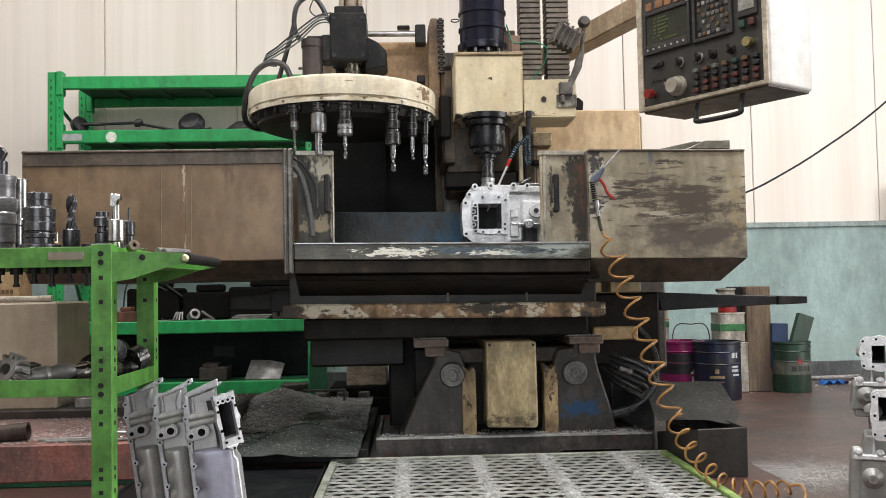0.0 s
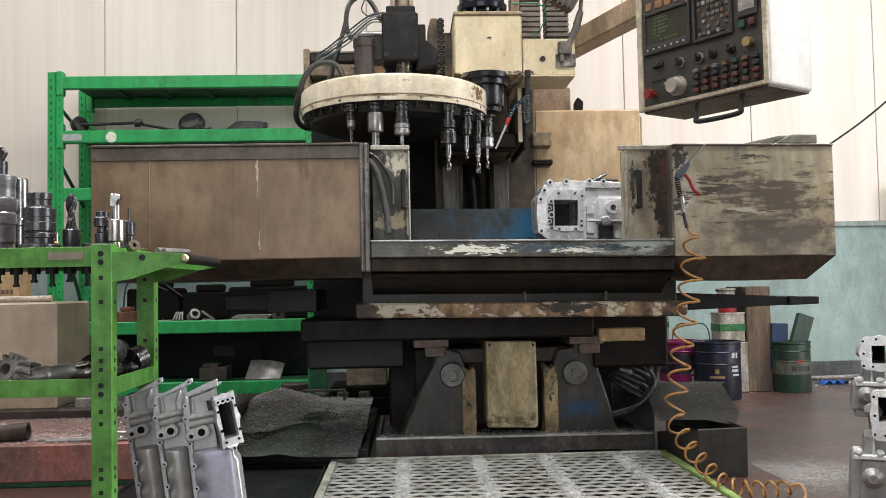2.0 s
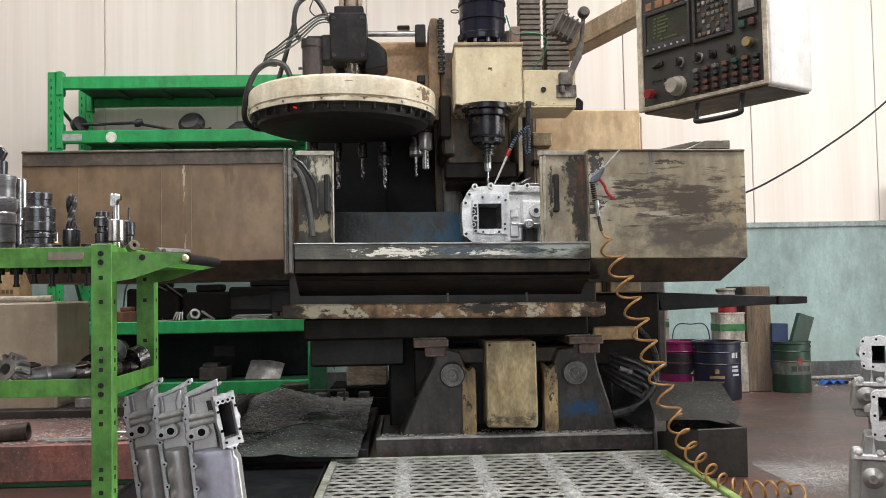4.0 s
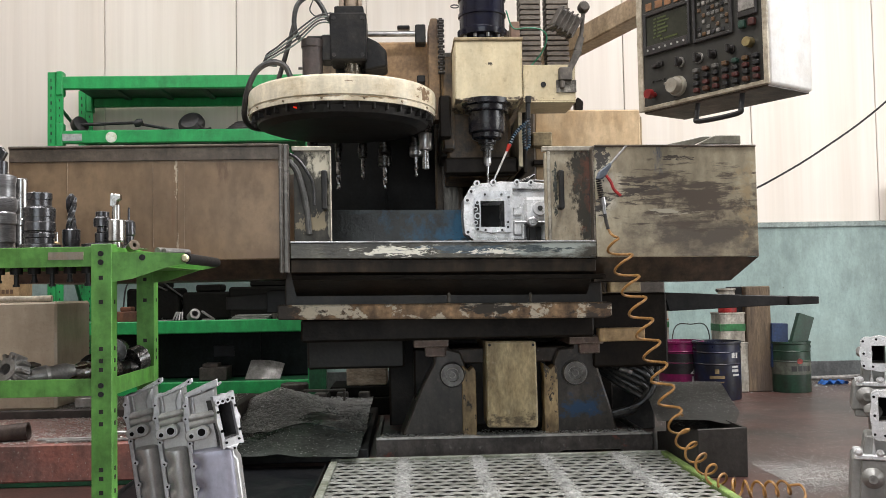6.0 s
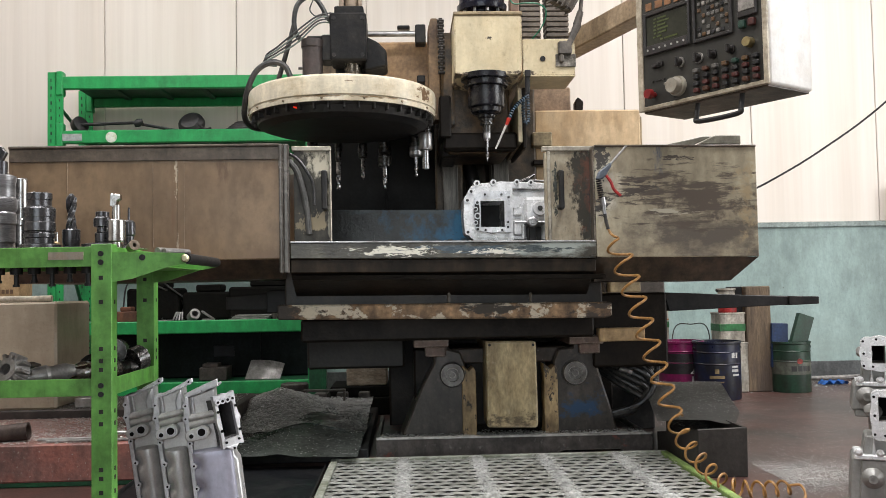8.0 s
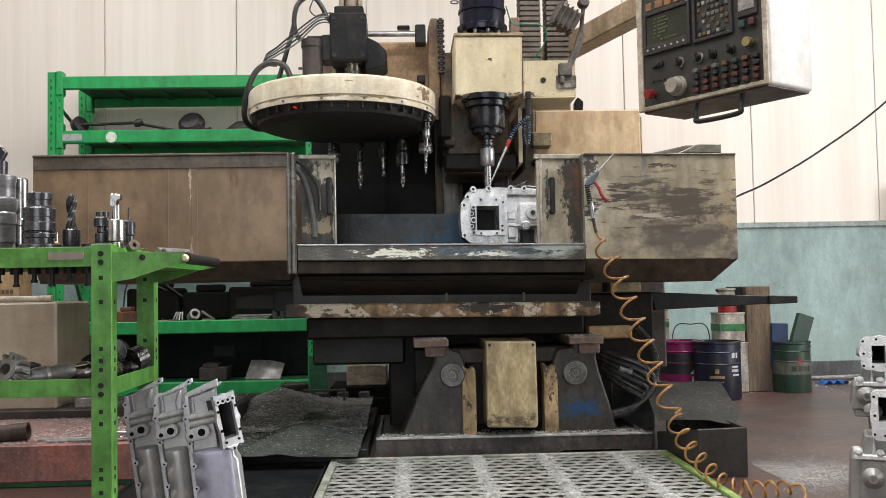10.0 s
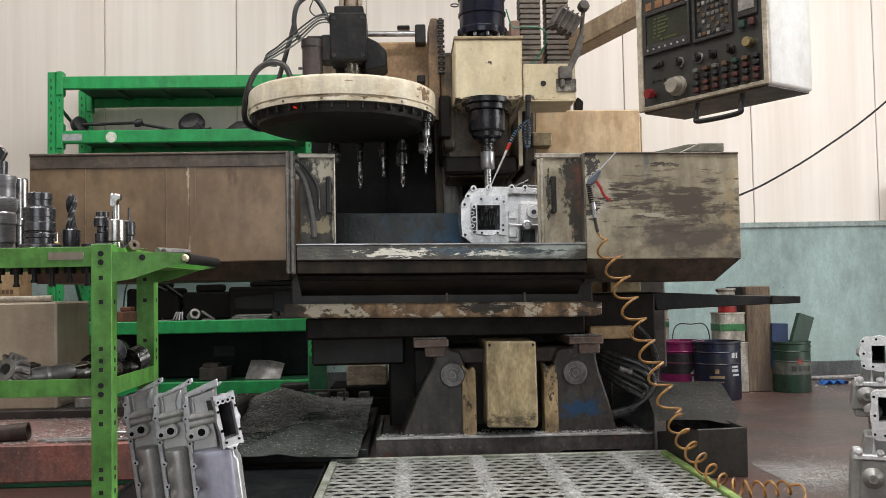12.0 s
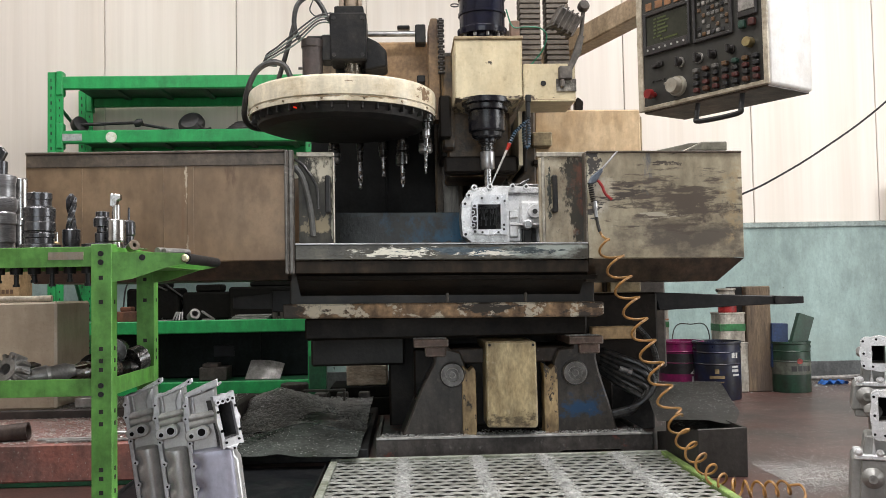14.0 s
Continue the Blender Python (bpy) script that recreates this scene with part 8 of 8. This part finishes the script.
# ---- cable bundle beside the right foot ----
loom = thing("conduit_bundle", (0.98, 4.0, 0.1), "looped black corrugated conduits beside the bed", "conduit")
for k in range(6):
    bm = B()
    o = 0.027 * k
    pts = smooth_path([(0.86, 4.06, 0.43 - o * 0.7), (0.94, 3.99, 0.40 - o * 0.9), (1.045 - o * 0.1, 3.95 - 0.012 * (k % 2), 0.355 - o), (1.085 - o * 0.45, 3.935 + 0.02 * (k % 3), 0.285 - o * 0.5), (1.02 - o * 0.3, 3.925 + 0.012 * (k % 2), 0.195 - o * 0.25), (0.89, 3.95, 0.150 - o * 0.12)], 26)
    tube(bm, pts, 0.0135, 10, ribs=0.08)
    part("conduit", bm, RUBBER, loom, smooth=True)
bm = B()
tube(bm, smooth_path([(1.035, 4.0, 0.53), (1.085, 3.97, 0.46), (1.105, 3.95, 0.37), (1.08, 3.94, 0.27), (1.02, 3.93, 0.20)], 18), 0.012, 8, ribs=0.16)
part("conduit", bm, RUBBER, loom, smooth=True)
bm = B()
cyl(bm, (0.93, 3.93, 0.352), (0.97, 3.93, 0.338), 0.012, seg=12)
cyl(bm, (0.97, 3.93, 0.338), (0.985, 3.93, 0.333), 0.016, seg=6)
part("gland", bm, STEEL, loom, smooth=True)

# ---- floor grating ----
grate = thing("floor_grating", (0.36, 3.2, 0), "expanded-metal floor grating in a green frame", "grating")
GX0, GX1, GY0, GY1 = -0.325, 1.056, 2.45, 3.655
DUSTY = worn("chip_caked_bar", (0.42, 0.43, 0.38), (0.16, 0.18, 0.12), 0.45, 14, 0.5, chip=(0.6, 0.6, 0.57), chip_amount=0.2, chip_scale=70)
FRAME = worn("lime_frame_paint", (0.32, 0.48, 0.14), (0.14, 0.18, 0.07), 0.4, 9, 0.45)
for a in ((GX0, GX0 + 0.028, GY0, GY1), (GX1 - 0.028, GX1, GY0, GY1), (GX0, GX1, GY0 - 0.03, GY0), (GX0, GX1, GY1, GY1 + 0.02)):
    bm = B()
    box(bm, *a, 0.0, 0.036, 0.003)
    part("frame_bar", bm, FRAME if a[0] > 0.5 else DUSTY, grate)
bm = B()
PITCH, WAVE, HALF, SWING = 0.054, 0.062, 0.0190, 0.0090  # rows of expanded metal, bonded where the waves meet
verts, faces = [], []
nrow, ncol = int((GY1 - GY0) / PITCH), int((GX1 - GX0 - 0.06) / (WAVE / 4))
for j in range(nrow):
    y = GY1 - 0.022 - j * PITCH
    first = len(verts)
    for i in range(ncol + 1):
        o = SWING * (0, 1, 0, -1)[i % 4] * (1 if j % 2 else -1)
        x = GX0 + 0.03 + i * WAVE / 4
        lift = 0.004 * noise.noise((x * 7, y * 7, 1))
        for dy, z in ((-HALF, 0.0262), (HALF, 0.0255), (HALF, 0.0245), (-HALF, 0.0252)):
            verts.append((x, y + o + dy, z + 0.3 * lift))
    for i in range(ncol):
        a, b = first + 4 * i, first + 4 * i + 4
        faces += [(a + k, b + k, b + (k + 1) % 4, a + (k + 1) % 4) for k in range(4)]
me = bpy.data.meshes.new("strand_mesh")
me.from_pydata([(v[0] - 0.36, v[1] - 3.2, v[2]) for v in verts], [], faces)
me.materials.append(worn("chip_dusted_steel", (0.52, 0.525, 0.49), (0.22, 0.225, 0.19), 0.42, 14, 0.36, metal=0.2, bump=0.2, chip=(0.62, 0.62, 0.60), chip_amount=0.16, chip_scale=60))
mo = new("strand_mesh", me)
mo.parent = grate
tagged(mo, kind="stuff")
bm = B()
box(bm, GX0 + 0.028, GX1 - 0.028, GY0, GY1, 0.001, 0.006, 0)
part("pan", bm, worn("dark_pan", (0.03, 0.03, 0.028), (0.08, 0.08, 0.075), 0.4, 20, 0.6, chip=(0.3, 0.3, 0.28), chip_amount=0.15, chip_scale=120), grate)
STRIPS = (-0.03, 0.265, 0.535, 0.835)
for x in STRIPS:
    bm = B()
    box(bm, x - 0.018, x + 0.018, GY0, GY1, 0.006, 0.024, 0.002)
    part("bearer", bm, DARK_OIL, grate)


# ---- loose metal chips ----
def chips(name, label, n, place, size, seed):
    rnd = random.Random(seed)
    verts, faces = [], []
    for _ in range(n):
        x, y, z = place(rnd)
        s = size * (0.5 + rnd.random())
        b = len(verts)
        a = rnd.random() * 6.28
        c, d = math.cos(a), math.sin(a)
        up = rnd.random() * s * 0.9
        verts += [(x + c * s, y + d * s, z + 0.0006), (x - d * s * 0.45, y + c * s * 0.45, z + up), (x - c * s * 0.8, y - d * s * 0.8, z + s * 0.25), (x + d * s * 0.4, y - c * s * 0.4, z + up * 0.5)]
        faces += [(b, b + 1, b + 2), (b, b + 2, b + 3)]
    me = bpy.data.meshes.new(name)
    me.from_pydata(verts, [], faces)
    me.materials.append(CHIPS)
    return tagged(new(name, me), label, "metal chips", kind="stuff")


chips("grating_chips", "bright chips heaped along the grating's bearers", 64000, lambda r: (r.choice(STRIPS) + r.gauss(0, 0.015), GY0 + r.random() * (GY1 - GY0), 0.028 + 0.010 * r.random()), 0.0028, 1)
chips("scattered_chips", "fine chips scattered over the grating", 5000, lambda r: (GX0 + 0.03 + r.random() * (GX1 - GX0 - 0.06), GY0 + r.random() * (GY1 - GY0), 0.031), 0.0030, 2)
chips("tray_chips", "bright chips along the bed's tray", 7000, lambda r: (-0.13 + 1.145 * r.random(), 3.858 + abs(r.gauss(0, 0.05)), 0.06 + 0.03 * r.random()), 0.0045, 3)
chips("rim_chips", "bright chips lying on the tray's rim", 5200, lambda r: (-0.14 + 1.16 * r.random(), 3.844 + 0.014 * r.random(), 0.081 + 0.004 * r.random()), 0.0035, 11)
chips("foot_chips", "chips lying on the bed's feet and caps", 1500, lambda r: (r.choice((0.02, 0.692)) + 0.14 * r.random(), 3.84 + 0.1 * r.random(), 0.503), 0.0035, 12)


def mound(x, y):
    """Height of the chip heap over the sheet."""
    hill = 0.085 * math.exp(-((x + 0.66) / 0.19) ** 2) * math.exp(-((y - 4.60) / 0.24) ** 2)
    return 0.086 + 0.040 * min(1.0, (y - 4.08) / 0.4) + hill + 0.012 * noise.noise((x * 9, y * 9, 0)) + 0.006 * noise.noise((x * 30, y * 30, 2))


def heap(r):
    while True:
        x, y = -1.0 + 0.8 * r.random(), 4.08 + 0.82 * r.random()
        return x, y, mound(x, y) + 0.008 * r.random()


bm = B()
sheet(bm, lambda u, v: (-1.0 + 0.8 * u, 4.08 + 0.85 * v, mound(-1.0 + 0.8 * u, 4.08 + 0.85 * v)), 60, 50)
tagged(part("chip_heap", bm, worn("grey_chip_heap", (0.36, 0.355, 0.34), (0.16, 0.157, 0.148), 0.45, 60, 0.5, metal=0.4, bump=0.8, grain=220)), "heap of grey metal chips on the sheet", "metal chips", kind="stuff")
chips("heap_chips", "bright curls on the chip heap", 16000, heap, 0.0055, 4)
chips("sheet_chips", "fine chips on the green sheet", 900, lambda r: (lambda p: (p[0], p[1], p[2] + 0.002))(fold(r.random(), 0.03 + 0.4 * r.random())), 0.0035, 5)
chips("floor_chips", "metal chips strewn over the floor", 18000, lambda r: (1.28 + 2.6 * r.random() ** 1.3, 3.0 + 3.4 * r.random(), 0.001), 0.0025, 6)
chips("swept_chips", "fine chips gathered beside the chip bin", 9000, lambda r: (1.35 + abs(r.gauss(0, 0.3)), 3.28 + r.gauss(0, 0.14), 0.001), 0.0028, 14)
chips("wall_chips", "metal chips gathered along the wall", 3000, lambda r: (2.2 + 1.6 * r.random(), 6.36 - abs(r.gauss(0, 0.35)), 0.001), 0.006, 7)
chips("beam_chips", "metal chips lying on the red beam", 11000, lambda r: (-2.2 + 1.2 * r.random(), 3.44 + 0.7 * r.random(), 0.163), 0.004, 8)
chips("plinth_chips", "metal chips lying on the dark plinth", 2500, lambda r: (-1.7 + 0.88 * r.random(), 4.17 + 0.46 * r.random(), 0.201), 0.004, 13)
chips("bin_chips", "metal chips lying in the bin", 900, lambda r: (1.08 + 0.155 * r.random(), 3.31 + 0.5 * r.random(), 0.121 + 0.02 * r.random()), 0.0032, 9)
chips("lid_chips", "metal chips on the bin's lid", 1300, lambda r: (lambda p: (p[0], p[1], p[2] + 0.002))(lid_at(r.random(), r.random() ** 0.6)), 0.0030, 10)
lump("wall_box", "small brown box fixed to the wall", "wall box", (3.5, 6.45, 1.2), lambda bm: [box(bm, 3.60, 3.75, 6.40, 6.512, 1.13, 1.41, 0.006)], CREAM_DIRTY)

# ---- the table and what it carries sag a little towards the free end ----
for ob in list(bpy.data.objects):
    root = ob
    while root.parent is not None:
        root = root.parent
    if root in (table, work, clamp, gun) and ob.type == "MESH":
        for v in ob.data.vertices:
            v.co.z -= 0.0125 * max(0.0, v.co.x + ORIGIN[ob].x + 0.45)

# ---- what moves ----
TABLE = [(0, 0, 0), (0.4, 0, 0), (0.5, 0, -0.115), (1.3, 0, -0.117), (1.4, 0.12, -0.117), (1.5, 0.312, -0.117), (3.0, 0.312, -0.117), (3.1, 0.285, -0.10),
         (3.2, 0.087, 0.0), (3.3, 0.0, 0.0), (5.6, 0, 0), (5.7, 0, -0.117), (8.0, 0, -0.117), (8.1, 0.225, -0.117), (8.2, 0.312, -0.117), (9.5, 0.312, -0.117),
         (9.7, 0.05, 0.03), (9.9, 0, 0.104), (10.3, 0, 0.100), (14.0, 0, 0.036)]
HEAD = [(0, 0), (0.2, 0.0), (0.3, 0.07), (0.4, 0.182), (0.5, 0.121), (0.6, 0.055), (0.7, 0.045), (1.0, 0.028), (1.1, 0.026), (1.2, 0.182), (3.2, 0.182), (3.4, 0.15), (3.5, 0.06), (5.5, -0.008),
        (5.6, 0.14), (5.7, 0.182), (5.8, 0.08), (5.9, 0.066), (6.0, 0.066), (7.7, 0.031), (7.8, 0.14), (7.9, 0.182), (9.6, 0.182), (9.9, 0.1), (10.1, 0.071), (14.0, 0.071)]
CHANGE = [(0, 0, 0), (1.7, 0, 0), (1.8, 0.012, 0), (1.9, 0.22, 0), (2.0, 0.23, 0.0), (2.1, 0.23, -0.096), (2.5, 0.23, -0.09), (2.6, 0.23, 0.0), (2.7, 0.23, 0), (2.8, 0.2, 0), (2.9, 0.02, 0), (3.0, 0.008, 0), (3.1, 0, 0),
          (8.4, 0, 0), (8.6, 0.23, 0), (8.7, 0.23, 0), (8.8, 0.23, -0.096), (9.1, 0.23, -0.096), (9.2, 0.23, 0), (9.3, 0.23, 0), (9.5, 0, 0), (14, 0, 0)]
TURN = [(0, 0), (2.1, 0), (2.2, 20), (2.3, 52), (2.4, 84), (2.5, 113), (2.6, 117), (8.8, 117), (9.0, 101), (14, 101)]
TIMES = [i / 10 for i in range(141)]


def at(rows, t):
    """The values of a table at t, straight between its rows."""
    for a, b in zip(rows, rows[1:]):
        if t <= b[0]:
            f = (t - a[0]) / (b[0] - a[0])
            return [p + (q - p) * f for p, q in zip(a[1:], b[1:])]
    return list(rows[-1][1:])


def motions():
    def keyed(ob, place):
        o = ORIGIN[ob]
        walk(ob, [(t, Matrix.Translation(o + Vector(place(t)))) for t in TIMES])
    for ob in (table, work, clamp, gun):
        keyed(ob, lambda t: (*at(TABLE, t), 0))
    keyed(saddle, lambda t: (0, at(TABLE, t)[1], 0))
    keyed(head, lambda t: (0, 0, at(HEAD, t)[0]))
    keyed(changer, lambda t: (at(CHANGE, t)[0], 0, 0))
    o = ROTOR - ORIGIN[changer]
    walk(rotor, [(t, pose(o.x, o.y, o.z + at(CHANGE, t)[1], 0, 0, at(TURN, t)[0])) for t in TIMES])
    for ob in (drum, imot, shaft):
        walk(ob, [(t, Matrix.Translation((0, 0, at(CHANGE, t)[1]))) for t in TIMES])

    def in_spindle(t):
        return Vector((HX, SY, 1.300 + at(HEAD, t)[0]))

    def in_disc(t, a):
        w = radians(a + at(TURN, t)[0])
        dx, dz = at(CHANGE, t)
        return Vector((CX + dx + TR * math.cos(w), CY + TR * math.sin(w), GAUGE + dz))
    held = {0: (0, 2.0), -117: (2.6, 8.7), -101: (9.2, 14.1)}
    for ob, a in SWAPPED:
        t0, t1 = held[a]
        walk(ob, [(t, Matrix.Translation(in_spindle(t) if t0 <= t <= t1 else in_disc(t, a))) for t in TIMES])
    # the jet slides out of its tube, and coolant runs down inside the casting
    d = Vector((-0.046, 0.030, -0.102)).normalized()
    flow = [(0, 1), (1.3, 1), (1.4, 0), (3.1, 0), (3.2, 1), (7.9, 1), (8.0, 0), (9.9, 0), (10.1, 1), (14.0, 1)]
    walk(jet, [(t, Matrix.Translation(d * 0.105 * at(flow, t)[0])) for t in TIMES])
    rnd = random.Random(5)
    for k, ob in enumerate(STREAKS):
        rows = []
        for t in TIMES:
            fall = 0.028 + 0.026 * (k % 3) + 0.014 * rnd.random() if t > 10.15 else 0.0
            rows.append((t, Matrix.Translation((0.004 * rnd.random() if fall else 0.0, 0.0, -fall))))
        walk(ob, rows)
    # each coil follows the line from the hose's resting foot to the gun
    rest = (COIL_TOP - COIL_FOOT)
    for ob, c in COILS:
        f = (c - COIL_FOOT).dot(rest) / rest.dot(rest)
        rows = []
        for t in TIMES:
            d = at(TABLE, t)
            now = rest + Vector((d[0], d[1], 0))
            q = rest.rotation_difference(now)
            p = COIL_FOOT + now * f - ORIGIN[coil]
            rows.append((t, Matrix.Translation(p) @ q.to_matrix().to_4x4()))
        walk(ob, rows)


motions()
